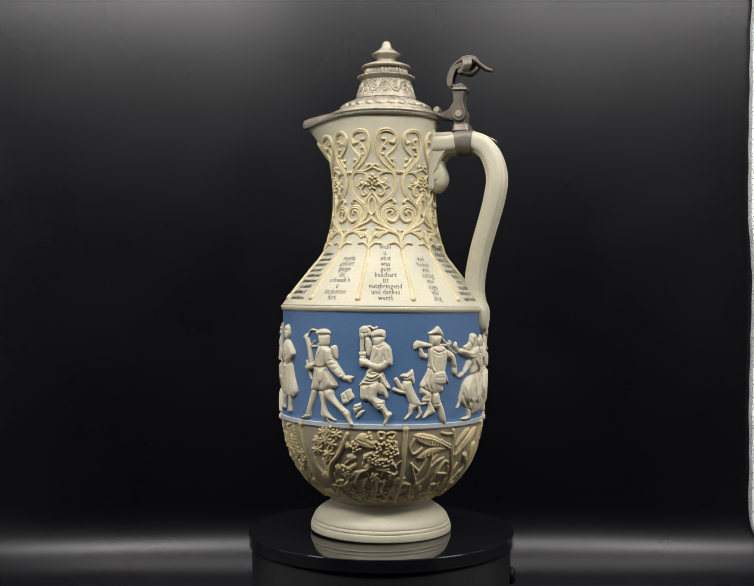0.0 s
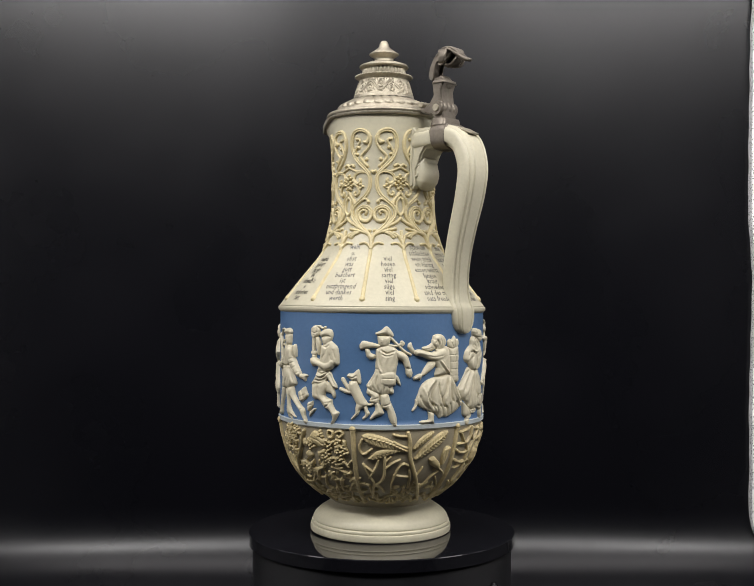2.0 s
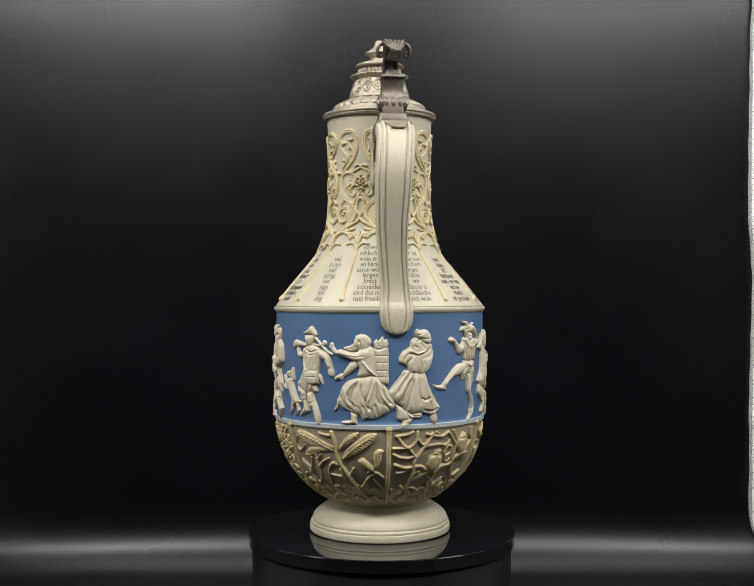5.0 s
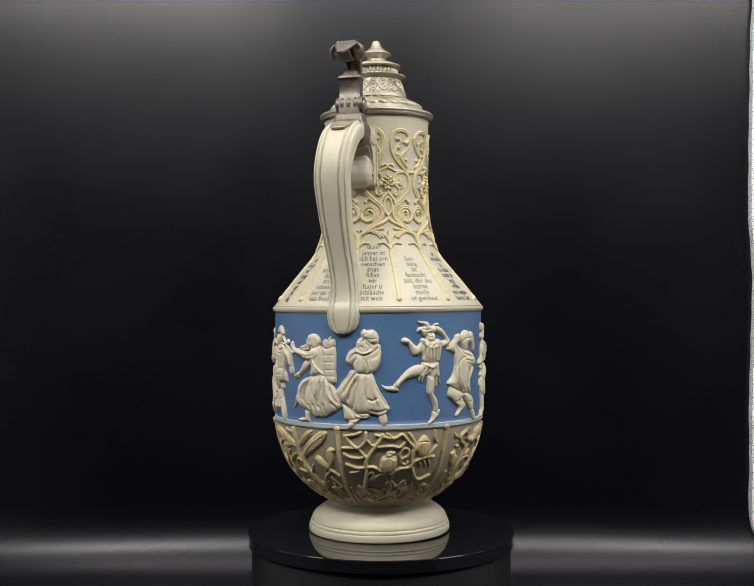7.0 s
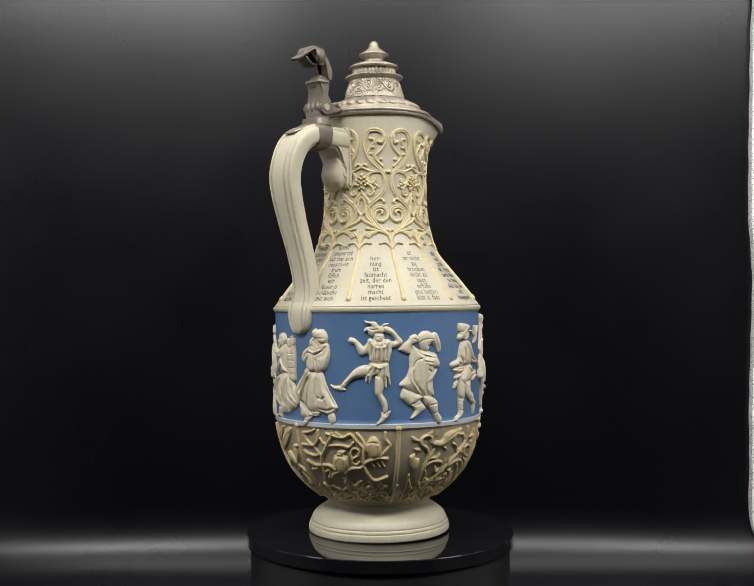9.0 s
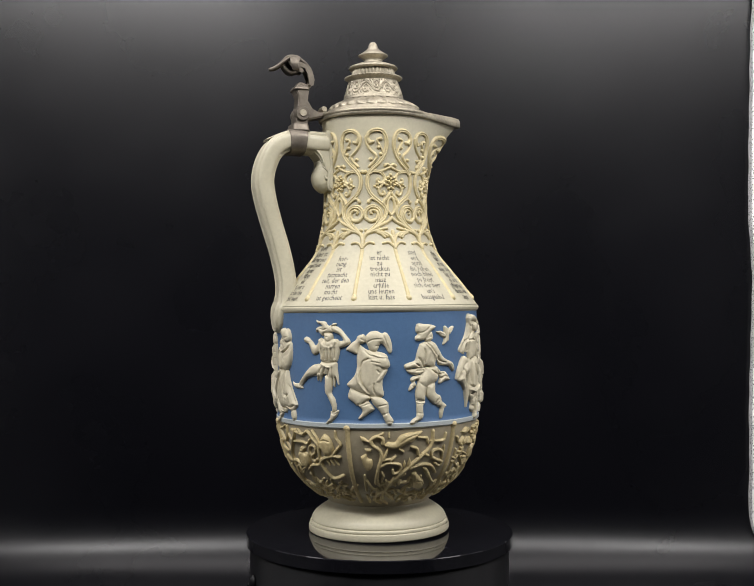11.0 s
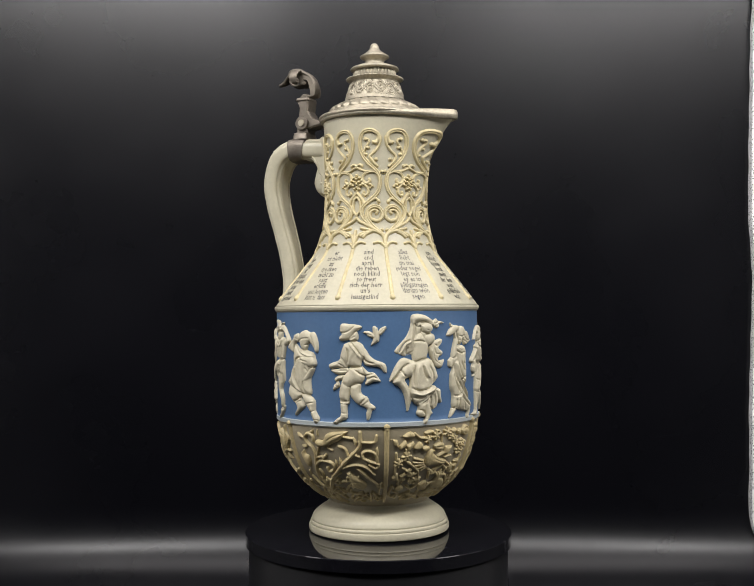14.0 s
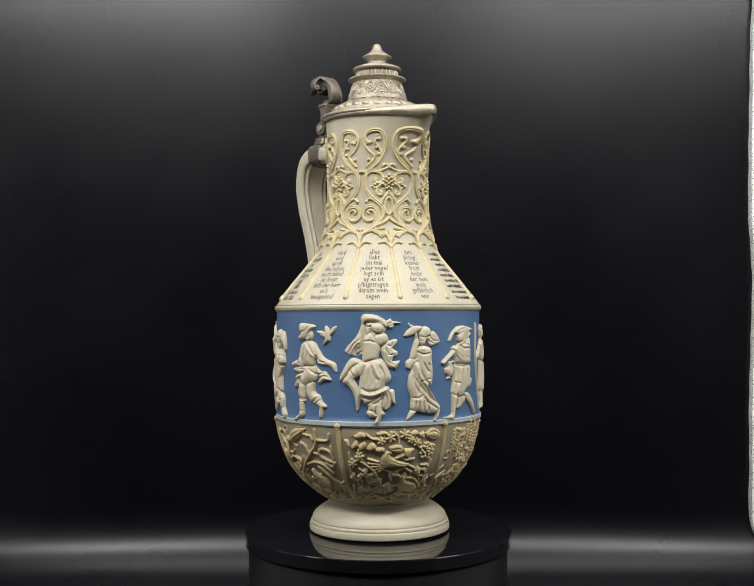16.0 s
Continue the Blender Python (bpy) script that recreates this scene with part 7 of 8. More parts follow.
    r.stem(0, 2.2, 1.25, 16.5, 281.2, 16.7, 281.2)
    r.stem(0, 2.2, 1.25, 17.6, 270.5, 17.8, 270.6)
    r.stem(0, 2.2, 1.25, 21.7, 273.7, 21.8, 273.7)
    r.stem(0, 2.2, 1.25, 20.0, 274.6, 20.2, 274.7)
    r.stem(0, 2.2, 1.25, 20.8, 271.5, 21.1, 271.5)
    r.stem(0, 2.2, 1.25, 22.3, 275.7, 22.5, 275.8)
    r.stem(0, 2.2, 1.25, 18.6, 272.9, 18.8, 272.9)
    r.stem(0, 2.2, 1.25, 22.9, 272.1, 23.1, 272.1)
    r.stem(0, 2.2, 1.25, 20.5, 276.9, 20.7, 276.9)
    r.stem(0, 2.2, 1.25, 19.3, 270.2, 19.5, 270.2)
    r.shape(0, 2.6, 2.0, -7.1, 286.4, -7.1, 280.8, -4.9, 276.2, -2.9, 275.5, -1.8, 279.6, 3.6, 283.6, 9.6, 286.1, 5.7, 289.0, -1.6, 288.6, -5.1, 289.2)
    r.fold(-0.5, 0.4, -1.8, 282.5, 3.7, 285.9, 8.3, 286.6)
    r.stem(0, 1.2, 0.8, -3.1, 276.5, -1.4, 277.3)
    r.stem(0, 1.5, 1.0, -14.1, 281.8, -8.5, 284.2)
    r.stem(0, 1.5, 1.0, -14.2, 285.3, -8.2, 286.1)
    r.stem(0, 1.5, 1.0, -12.9, 288.3, -7.6, 287.5)
    r.stem(0, 1.5, 1.0, -10.7, 290.8, -6.7, 288.9)
    r.stem(0, 1.5, 1.0, -8.7, 292.6, -5.9, 289.7)
    r.stem(0, 1.5, 1.0, 6.8, 283.0, 11.9, 282.3)
    r.stem(0, 1.5, 1.0, 8.0, 286.8, 12.8, 290.2)
    r.stem(0, 1.5, 1.0, 6.5, 289.5, 11.2, 293.3)
    r.stem(0, 1.7, 1.2, 1.3, 281.3, 6.0, 278.7, 10.5, 274.9)
    r.shape(0, 2.2, 1.8, 3.5, 307.3, 5.1, 300.2, 5.8, 295.6, 8.2, 297.7, 9.4, 301.6, 15.6, 304.8, 18.7, 311.2, 14.6, 314.9, 6.8, 312.7)
    r.stem(0, 1.5, 1.2, 8.8, 298.8, 14.3, 300.4, 21.1, 310.0)
    r.stem(0, 1.5, 1.2, -14.8, 303.1, -8.8, 300.6, -8.0, 306.7, -12.1, 311.0, -15.3, 307.9)
    r.stem(0, 1.5, 1.1, -18.4, 284.0, -14.0, 288.8, -10.5, 293.1, -9.3, 299.2)
    r.stem(0, 1.5, 1.2, -12.7, 317.2, -5.3, 320.3, 4.2, 317.9, 21.9, 318.4)
    r.stem(0, 1.4, 1.1, -12.0, 326.0, -6.5, 322.8, 0.5, 326.9)
    r.shape(0, 1.8, 1.2, -26.6, 297.8, -23.2, 294.1, -23.0, 299.9, -26.1, 301.5)
    r.shape(0, 1.8, 1.2, -22.0, 296.8, -18.6, 293.8, -19.7, 301.1)
    r.shape(0, 1.8, 1.2, -18.9, 292.1, -15.7, 290.0, -15.9, 296.6)
    r.shape(0, 1.8, 1.2, -24.1, 309.1, -20.0, 306.6, -17.1, 310.7, -22.5, 313.9)
    r.shape(0, 1.8, 1.2, 12.8, 293.1, 15.2, 288.8, 17.8, 294.9, 15.6, 298.2)
    r.shape(0, 1.8, 1.2, 16.9, 292.1, 19.8, 289.3, 21.8, 295.7)
    r.shape(0, 1.8, 1.2, 16.0, 287.8, 21.2, 286.4, 22.9, 291.1)
    r.shape(0, 1.8, 1.2, -6.8, 306.8, -1.8, 303.2, -0.2, 310.9, -5.6, 312.8)
    r.stem(0, 1.4, 1.0, -15.1, 262.1, -11.8, 265.7, -8.6, 265.7)
    r.stem(0, 1.4, 1.0, -0.4, 261.1, 2.1, 264.8, 2.4, 269.7)
    r.stem(0, 1.4, 1.0, -19.5, 274.4, -19.0, 282.4)
    r.stem(0, 1.4, 1.0, -24.7, 287.8, -24.6, 295.1, -21.8, 303.4)
    r.stem(0, 1.4, 1.0, -25.7, 307.3, -27.1, 318.1, -21.8, 322.6)
    r.stem(0, 1.4, 1.0, -2.3, 294.8, -0.9, 301.5)
    r.stem(0, 1.4, 1.0, 17.9, 301.5, 19.9, 315.2)
    r.stem(0, 1.4, 1.0, -18.8, 319.9, -11.2, 314.9)
    r.stem(0, 1.4, 1.0, 4.3, 325.6, 13.6, 323.9)
    r.stem(0, 1.3, 1.0, -24.8, 277.2, -24.6, 282.4)
    r.stem(0, 1.3, 1.0, 23.0, 284.2, 21.7, 289.5, 20.3, 301.8)
    r.undergrowth(24, 25, 292, 56)
    r.build("relief_panel", TAN, jug, 0.26, "tan relief of garden flowers and a peacock")
    r = Carving(-90.0)
    r.stem(0, 2.2, 1.6, -19.4, 296.7, -16.5, 286.5, -11.5, 279.1, -8.1, 272.3, -6.1, 265.9, -4.1, 260.7)
    r.stem(0, 1.7, 1.0, -21.4, 266.2, -21.1, 263.3)
    r.stem(0, 1.7, 1.0, -20.6, 266.6, -18.6, 264.6)
    r.stem(0, 1.7, 1.0, -20.4, 267.8, -18.0, 267.7)
    r.stem(0, 1.7, 1.0, -20.9, 268.9, -19.6, 270.9)
    r.stem(0, 1.7, 1.0, -22.0, 269.4, -22.5, 272.4)
    r.stem(0, 1.7, 1.0, -22.8, 269.0, -25.1, 271.2)
    r.stem(0, 1.7, 1.0, -23.1, 267.8, -25.7, 268.0)
    r.stem(0, 1.7, 1.0, -22.5, 266.7, -24.0, 264.7)
    r.stem(0.4, 1.8, 0.9, -21.7, 267.8, -21.6, 267.8)
    r.stem(0, 1.7, 1.0, -18.2, 259.2, -18.2, 256.8)
    r.stem(0, 1.7, 1.0, -17.3, 259.5, -16.0, 257.7)
    r.stem(0, 1.7, 1.0, -17.1, 260.5, -15.2, 260.5)
    r.stem(0, 1.7, 1.0, -17.5, 261.4, -16.5, 263.2)
    r.stem(0, 1.7, 1.0, -18.4, 261.7, -19.1, 263.9)
    r.stem(0, 1.7, 1.0, -19.0, 261.0, -20.9, 262.0)
    r.stem(0, 1.7, 1.0, -18.9, 259.9, -20.6, 258.9)
    r.stem(0.4, 1.8, 0.9, -18.0, 260.4, -17.9, 260.4)
    r.stem(0, 1.7, 1.0, -14.1, 260.7, -13.7, 262.9)
    r.stem(0, 1.7, 1.0, -14.9, 260.6, -16.1, 262.5)
    r.stem(0, 1.7, 1.0, -15.3, 259.7, -17.2, 259.9)
    r.stem(0, 1.7, 1.0, -15.0, 258.7, -15.9, 256.8)
    r.stem(0, 1.7, 1.0, -14.1, 258.3, -13.2, 255.3)
    r.stem(0, 1.7, 1.0, -13.5, 258.9, -11.9, 257.7)
    r.stem(0, 1.7, 1.0, -13.4, 260.0, -11.9, 260.8)
    r.stem(0.4, 1.8, 0.9, -14.3, 259.5, -14.2, 259.5)
    r.stem(0, 1.7, 1.0, -24.8, 274.5, -27.4, 274.7)
    r.stem(0, 1.7, 1.0, -24.1, 273.3, -25.2, 271.2)
    r.stem(0, 1.7, 1.0, -23.0, 272.9, -21.9, 270.2)
    r.stem(0, 1.7, 1.0, -22.3, 273.7, -20.0, 272.4)
    r.stem(0, 1.7, 1.0, -22.5, 275.0, -20.6, 276.0)
    r.stem(0, 1.7, 1.0, -23.5, 275.8, -23.6, 278.5)
    r.stem(0, 1.7, 1.0, -24.6, 275.6, -26.7, 277.9)
    r.stem(0.4, 1.8, 0.9, -23.5, 274.4, -23.4, 274.4)
    r.stem(0, 1.7, 1.0, -17.1, 267.4, -17.5, 270.2)
    r.stem(0, 1.7, 1.0, -17.9, 267.0, -19.8, 269.0)
    r.stem(0, 1.7, 1.0, -18.1, 266.0, -20.4, 266.0)
    r.stem(0, 1.7, 1.0, -17.6, 264.9, -19.0, 263.0)
    r.stem(0, 1.7, 1.0, -16.8, 264.4, -16.5, 261.7)
    r.stem(0, 1.7, 1.0, -15.9, 264.9, -14.3, 263.0)
    r.stem(0, 1.7, 1.0, -15.7, 265.9, -13.6, 265.9)
    r.stem(0, 1.7, 1.0, -16.2, 267.0, -14.9, 268.9)
    r.stem(0.4, 1.8, 0.9, -16.9, 265.9, -16.8, 265.9)
    r.stem(0, 1.7, 1.0, -16.0, 278.3, -15.3, 280.3)
    r.stem(0, 1.7, 1.0, -16.9, 278.5, -18.0, 281.0)
    r.stem(0, 1.7, 1.0, -17.4, 277.8, -19.5, 278.8)
    r.stem(0, 1.7, 1.0, -17.2, 276.6, -18.7, 275.5)
    r.stem(0, 1.7, 1.0, -16.3, 275.9, -16.2, 273.5)
    r.stem(0, 1.7, 1.0, -15.5, 276.2, -14.0, 274.4)
    r.stem(0, 1.7, 1.0, -15.4, 277.3, -13.5, 277.4)
    r.stem(0.4, 1.8, 0.9, -16.4, 277.2, -16.3, 277.2)
    r.stem(0, 1.7, 1.0, -9.4, 262.2, -8.1, 263.4)
    r.stem(0, 1.7, 1.0, -10.3, 262.8, -10.5, 265.0)
    r.stem(0, 1.7, 1.0, -11.0, 262.1, -12.6, 263.2)
    r.stem(0, 1.7, 1.0, -10.9, 260.9, -12.3, 259.7)
    r.stem(0, 1.7, 1.0, -10.1, 260.3, -9.8, 258.0)
    r.stem(0, 1.7, 1.0, -9.3, 261.0, -7.8, 259.9)
    r.stem(0.4, 1.8, 0.9, -10.1, 261.5, -10.1, 261.5)
    r.stem(0, 1.7, 1.0, -13.5, 270.4, -13.2, 272.5)
    r.stem(0, 1.7, 1.0, -14.4, 270.2, -15.7, 272.0)
    r.stem(0, 1.7, 1.0, -14.6, 269.1, -16.2, 268.8)
    r.stem(0, 1.7, 1.0, -13.9, 268.1, -14.3, 266.1)
    r.stem(0, 1.7, 1.0, -13.0, 268.3, -11.8, 266.6)
    r.stem(0, 1.7, 1.0, -12.8, 269.4, -11.2, 269.8)
    r.stem(0.4, 1.8, 0.9, -13.7, 269.3, -13.6, 269.2)
    r.shape(0, 2.2, 1.5, -0.3, 264.5, 2.4, 260.2, 5.6, 260.1, 7.2, 263.8, 10.8, 266.2, 9.8, 271.4, 5.6, 271.3, 2.3, 269.2)
    r.fold(-0.6, 0.4, 0.7, 264.2, 5.6, 266.4, 9.6, 269.6)
    r.fold(-0.6, 0.4, 5.6, 266.4, 4.8, 261.0)
    r.stem(0, 2.2, 1.25, 10.2, 278.8, 10.4, 278.8)
    r.stem(0, 2.2, 1.25, 8.7, 280.1, 8.8, 280.1)
    r.stem(0, 2.2, 1.25, 9.7, 276.4, 9.9, 276.4)
    r.stem(0, 2.2, 1.25, 10.7, 281.1, 10.8, 281.1)
    r.stem(0, 2.2, 1.25, 7.5, 278.3, 7.7, 278.3)
    r.stem(0, 2.2, 1.25, 11.5, 276.9, 11.7, 276.9)
    r.stem(0, 2.2, 1.25, 8.9, 282.6, 9.0, 282.6)
    r.stem(0, 2.2, 1.25, 8.4, 275.2, 8.5, 275.2)
    r.stem(0, 2.2, 1.25, 12.2, 280.3, 12.4, 280.3)
    r.stem(0, 2.2, 1.25, 6.7, 280.7, 6.9, 280.7)
    r.stem(0, 2.2, 1.25, 10.9, 274.4, 11.1, 274.4)
    r.stem(0, 2.2, 1.25, 10.5, 283.8, 10.7, 283.8)
    r.stem(0, 2.2, 1.25, 6.6, 276.3, 6.8, 276.3)
    r.stem(0, 2.2, 1.25, 0.4, 270.4, 0.5, 270.4)
    r.stem(0, 2.2, 1.25, -1.3, 271.8, -1.1, 271.8)
    r.stem(0, 2.2, 1.25, -0.1, 268.1, 0.0, 268.1)
    r.stem(0, 2.2, 1.25, 0.8, 272.6, 0.9, 272.6)
    r.stem(0, 2.2, 1.25, -2.5, 270.1, -2.3, 270.1)
    r.stem(0, 2.2, 1.25, 1.7, 268.5, 1.9, 268.4)
    r.stem(0, 2.2, 1.25, -1.2, 274.2, -1.0, 274.2)
    r.stem(0, 2.2, 1.25, -1.5, 266.9, -1.4, 266.9)
    r.stem(0, 2.2, 1.25, 2.4, 271.8, 2.6, 271.8)
    r.stem(0, 2.2, 1.25, -5.5, 290.8, -5.3, 290.7)
    r.stem(0, 2.2, 1.25, -7.5, 292.4, -7.3, 292.3)
    r.stem(0, 2.2, 1.25, -5.8, 288.3, -5.6, 288.3)
    r.stem(0, 2.2, 1.25, -5.4, 293.2, -5.2, 293.2)
    r.stem(0, 2.2, 1.25, -8.6, 290.5, -8.3, 290.5)
    r.stem(0, 2.2, 1.25, -3.9, 288.6, -3.7, 288.6)
    r.stem(0, 2.2, 1.25, -7.7, 295.2, -7.5, 295.2)
    r.stem(0, 2.2, 1.25, -7.2, 287.1, -7.0, 287.1)
    r.stem(0, 2.2, 1.25, 20.2, 273.6, 20.3, 273.6)
    r.stem(0, 2.2, 1.25, 18.6, 274.8, 18.8, 274.8)
    r.stem(0, 2.2, 1.25, 19.6, 271.2, 19.7, 271.2)
    r.stem(0, 2.2, 1.25, 20.7, 275.9, 20.9, 275.8)
    r.stem(0, 2.2, 1.25, 17.4, 273.0, 17.5, 273.0)
    r.stem(0, 2.2, 1.25, 21.4, 271.7, 21.6, 271.7)
    r.stem(0, 2.2, 1.25, 18.9, 277.4, 19.1, 277.3)
    r.stem(0, 2.2, 1.25, 18.1, 269.9, 18.3, 269.9)
    r.stem(0, 2.2, 1.25, 22.3, 275.1, 22.5, 275.1)
    r.stem(0, 2.2, 1.25, 16.7, 275.4, 16.8, 275.4)
    r.stem(0, 2.2, 1.25, 20.7, 269.2, 20.9, 269.1)
    r.stem(0, 2.2, 1.25, 17.5, 267.3, 17.7, 267.3)
    r.stem(0, 2.2, 1.25, 16.1, 268.5, 16.2, 268.5)
    r.stem(0, 2.2, 1.25, 17.0, 265.2, 17.2, 265.2)
    r.stem(0, 2.2, 1.25, 18.0, 269.4, 18.1, 269.4)
    r.stem(0, 2.2, 1.25, 15.0, 266.8, 15.1, 266.8)
    r.stem(0, 2.2, 1.25, 18.7, 265.6, 18.9, 265.6)
    r.stem(0, 2.2, 1.25, 16.3, 270.8, 16.5, 270.8)
    r.stem(0, 2.2, 1.25, 12.7, 269.9, 12.9, 269.9)
    r.stem(0, 2.2, 1.25, 11.2, 271.1, 11.3, 271.1)
    r.stem(0, 2.2, 1.25, 12.2, 267.5, 12.3, 267.5)
    r.stem(0, 2.2, 1.25, 13.2, 272.1, 13.3, 272.1)
    r.stem(0, 2.2, 1.25, 10.0, 269.4, 10.2, 269.4)
    r.stem(0, 2.2, 1.25, 14.0, 268.0, 14.1, 268.0)
    r.stem(0, 2.2, 1.25, 11.4, 273.6, 11.6, 273.6)
    r.stem(0, 2.2, 1.25, 10.8, 266.3, 11.0, 266.3)
    r.stem(0, 2.2, 1.25, 19.1, 280.3, 19.3, 280.3)
    r.stem(0, 2.2, 1.25, 17.5, 281.5, 17.7, 281.5)
    r.stem(0, 2.2, 1.25, 18.5, 277.9, 18.6, 277.9)
    r.stem(0, 2.2, 1.25, 19.6, 282.6, 19.8, 282.6)
    r.stem(0, 2.2, 1.25, 16.3, 279.7, 16.5, 279.7)
    r.stem(0, 2.2, 1.25, 14.5, 282.7, 14.7, 282.7)
    r.stem(0, 2.2, 1.25, 12.8, 284.1, 13.0, 284.1)
    r.stem(0, 2.2, 1.25, 13.9, 280.1, 14.1, 280.1)
    r.stem(0, 2.2, 1.25, 15.0, 285.1, 15.2, 285.1)
    r.stem(0, 2.2, 1.25, 11.6, 282.1, 11.8, 282.1)
    r.stem(0, 2.2, 1.25, 15.8, 280.6, 16.0, 280.6)
    r.stem(0, 2.2, 1.25, 7.8, 261.5, 8.0, 261.5)
    r.stem(0, 2.2, 1.25, 6.4, 262.6, 6.5, 262.6)
    r.stem(0, 2.2, 1.25, 7.3, 259.4, 7.5, 259.4)
    r.stem(0, 2.2, 1.25, 8.2, 263.4, 8.4, 263.4)
    r.stem(0, 1.7, 1.1, 11.9, 260.6, 12.8, 258.2, 14.9, 259.3, 14.6, 263.2, 12.5, 263.4, 12.0, 261.1)
    r.stem(0, 1.7, 1.1, 16.9, 259.8, 19.2, 258.1, 20.7, 260.5, 18.9, 263.4, 17.6, 262.2)
    r.stem(0, 1.6, 1.1, 15.2, 275.3, 18.6, 270.7, 22.1, 272.8)
    r.stem(0, 1.7, 1.2, -3.1, 302.0, 1.1, 291.8, 6.0, 288.3, 7.2, 281.5, 6.1, 276.6, 9.0, 274.2)
    r.shape(0, 2.2, 1.4, -5.8, 268.4, -4.4, 266.3, -2.6, 270.6, -4.6, 272.8, -6.0, 271.6)
    r.shape(0, 2.0, 1.4, -5.8, 278.0, -2.2, 276.1, 0.4, 279.3, -3.5, 282.5)
    r.shape(0, 2.0, 1.4, -3.5, 285.2, -0.3, 283.0, -1.0, 287.7, -5.9, 288.5)
    r.shape(0, 2.0, 1.4, -13.7, 287.5, -11.3, 285.5, -9.1, 289.7, -13.4, 292.3)
    r.shape(0, 2.0, 1.4, 3.8, 276.4, 7.1, 275.0, 6.2, 280.2, 4.0, 280.6)
    r.shape(0, 2.0, 1.4, 20.1, 264.8, 22.2, 266.1, 22.0, 271.0, 20.2, 269.7)
    r.stem(0, 1.6, 1.2, -21.8, 307.0, -12.5, 306.0, -7.9, 302.0)
    r.stem(0, 1.6, 1.2, -27.1, 282.8, -26.4, 289.5, -24.2, 295.3)
    r.stem(0, 1.5, 1.1, -21.4, 283.4, -19.7, 291.5, -20.2, 301.2)
    r.shape(0, 1.8, 1.2, -26.2, 295.7, -21.4, 293.6, -19.8, 300.8, -25.3, 300.5)
    r.stem(0, 1.4, 1.1, -4.0, 323.4, -6.2, 308.1, -8.6, 302.4)
    r.stem(0, 1.4, 1.1, 7.8, 322.2, 11.0, 304.2, 8.5, 292.5)
    r.stem(0, 1.4, 1.1, 18.7, 317.1, 21.9, 304.2, 25.6, 301.0)
    r.stem(0, 1.4, 1.1, 0.3, 315.3, 2.6, 323.1, 14.1, 319.2)
    r.stem(0, 1.4, 1.1, -17.4, 309.6, -14.1, 320.6, -6.2, 330.1)
    r.stem(0, 1.4, 1.1, 15.8, 298.7, 14.0, 308.0, 19.3, 324.6)
    r.stem(0, 1.5, 1.1, 16.2, 285.5, 19.8, 283.6, 22.0, 286.9)
    r.stem(0, 1.4, 1.1, 11.2, 288.1, 15.6, 289.4, 20.1, 292.3)
    r.stem(0, 1.4, 1.1, -7.4, 298.7, -2.6, 293.3, 0.6, 291.5)
    r.stem(0, 1.4, 1.1, 4.5, 297.5, 1.6, 306.7, 5.5, 310.4)
    r.stem(0, 1.4, 1.1, 18.4, 293.8, 22.9, 292.4)
    r.stem(0, 1.4, 1.1, -9.0, 310.1, -4.6, 315.9, 3.0, 312.7)
    r.undergrowth(25, 25, 284, 66)
    r.build("relief_panel", TAN, jug, 0.26, "tan relief of a fruiting vine and blossoms")
    r = Relief(-154.0)
    rnd = random.Random(16)
    for k in range(11):
        a0, y0 = -22 + 4.4 * k, 258 + rnd.uniform(0, 14)
        a1 = a0 * 0.75 + rnd.uniform(-2, 2)
        r.limb(0.7, a0, y0, 0.6, a1, 322, 0.6)
        for q in range(7):
            for s in (-1, 1):
                r.limb(0.8, a0, y0 + q * 2.6, 0.5, a0 + s * 1.2, y0 + q * 2.6 - 1.2, 1.0, a0 + s * 1.6, y0 + q * 2.6 - 3.0, 0.4)
    fill(r, 17, 10, 34, 0, 8, 44)
    r.build("relief_panel", TAN, jug, 0.28, "tan relief of ears of wheat", 1.1, layered=False)


build_dividers()
build_panels()

# ---------------------------------------------------------------- verses on the shoulder
VERSES = [
    (-135, ""), (-165, ""),
    (-105, "maria|geburt|gängn|die|schwalb'n|u|studenten|furt."),
    (-75, "wein|u.|obst|was|gott|beschert|ist|nutzbringend|und dankes|werth"),
    (-45, "viel|hosen|viel|saring|viel|süge|viel|sing"),
    (-15, "schwein|schlachten|wein trink|en häring|essen würst|fangen|kraut|schneiden|sind des mo-|nats freuden"),
    (15, "unser|jenner ist|kalt hat son|nenschein|drum|füllen|wir|fässer u|schläuche|mit wein"),
    (45, "hor-|nung|ist|fasznacht|zeit, der den|narren|macht|ist gescheut"),
    (75, "er|ist nicht|zu|trocken|nicht zu|nasz|erfülle|uns leuten|kist u. fass"),
    (105, "sind|end|aprill|die reben|noch blind|so freut|sich der herr|un's|hausgesind"),
    (135, "alles|liebt|im mai|jeder vogel|legt sein|ey es ist|pfingstregen|darum wein|segen"),
    (165, "juni|bringt|keinen|frost|mehr|der dem|wein|gefährlich|wär"),
]


def verse_mesh(text):
    cu = bpy.data.curves.new("verse", "FONT")
    cu.body, cu.size, cu.align_x, cu.offset = text, 1.0, "CENTER", 0.010
    cu.space_character, cu.resolution_u = 1.02, 1
    ob = bpy.data.objects.new("verse", cu)
    scene.collection.objects.link(ob)
    dg = bpy.context.evaluated_depsgraph_get()
    me = bpy.data.meshes.new_from_object(ob.evaluated_get(dg))
    bpy.data.objects.remove(ob)
    bpy.data.curves.remove(cu)
    return me


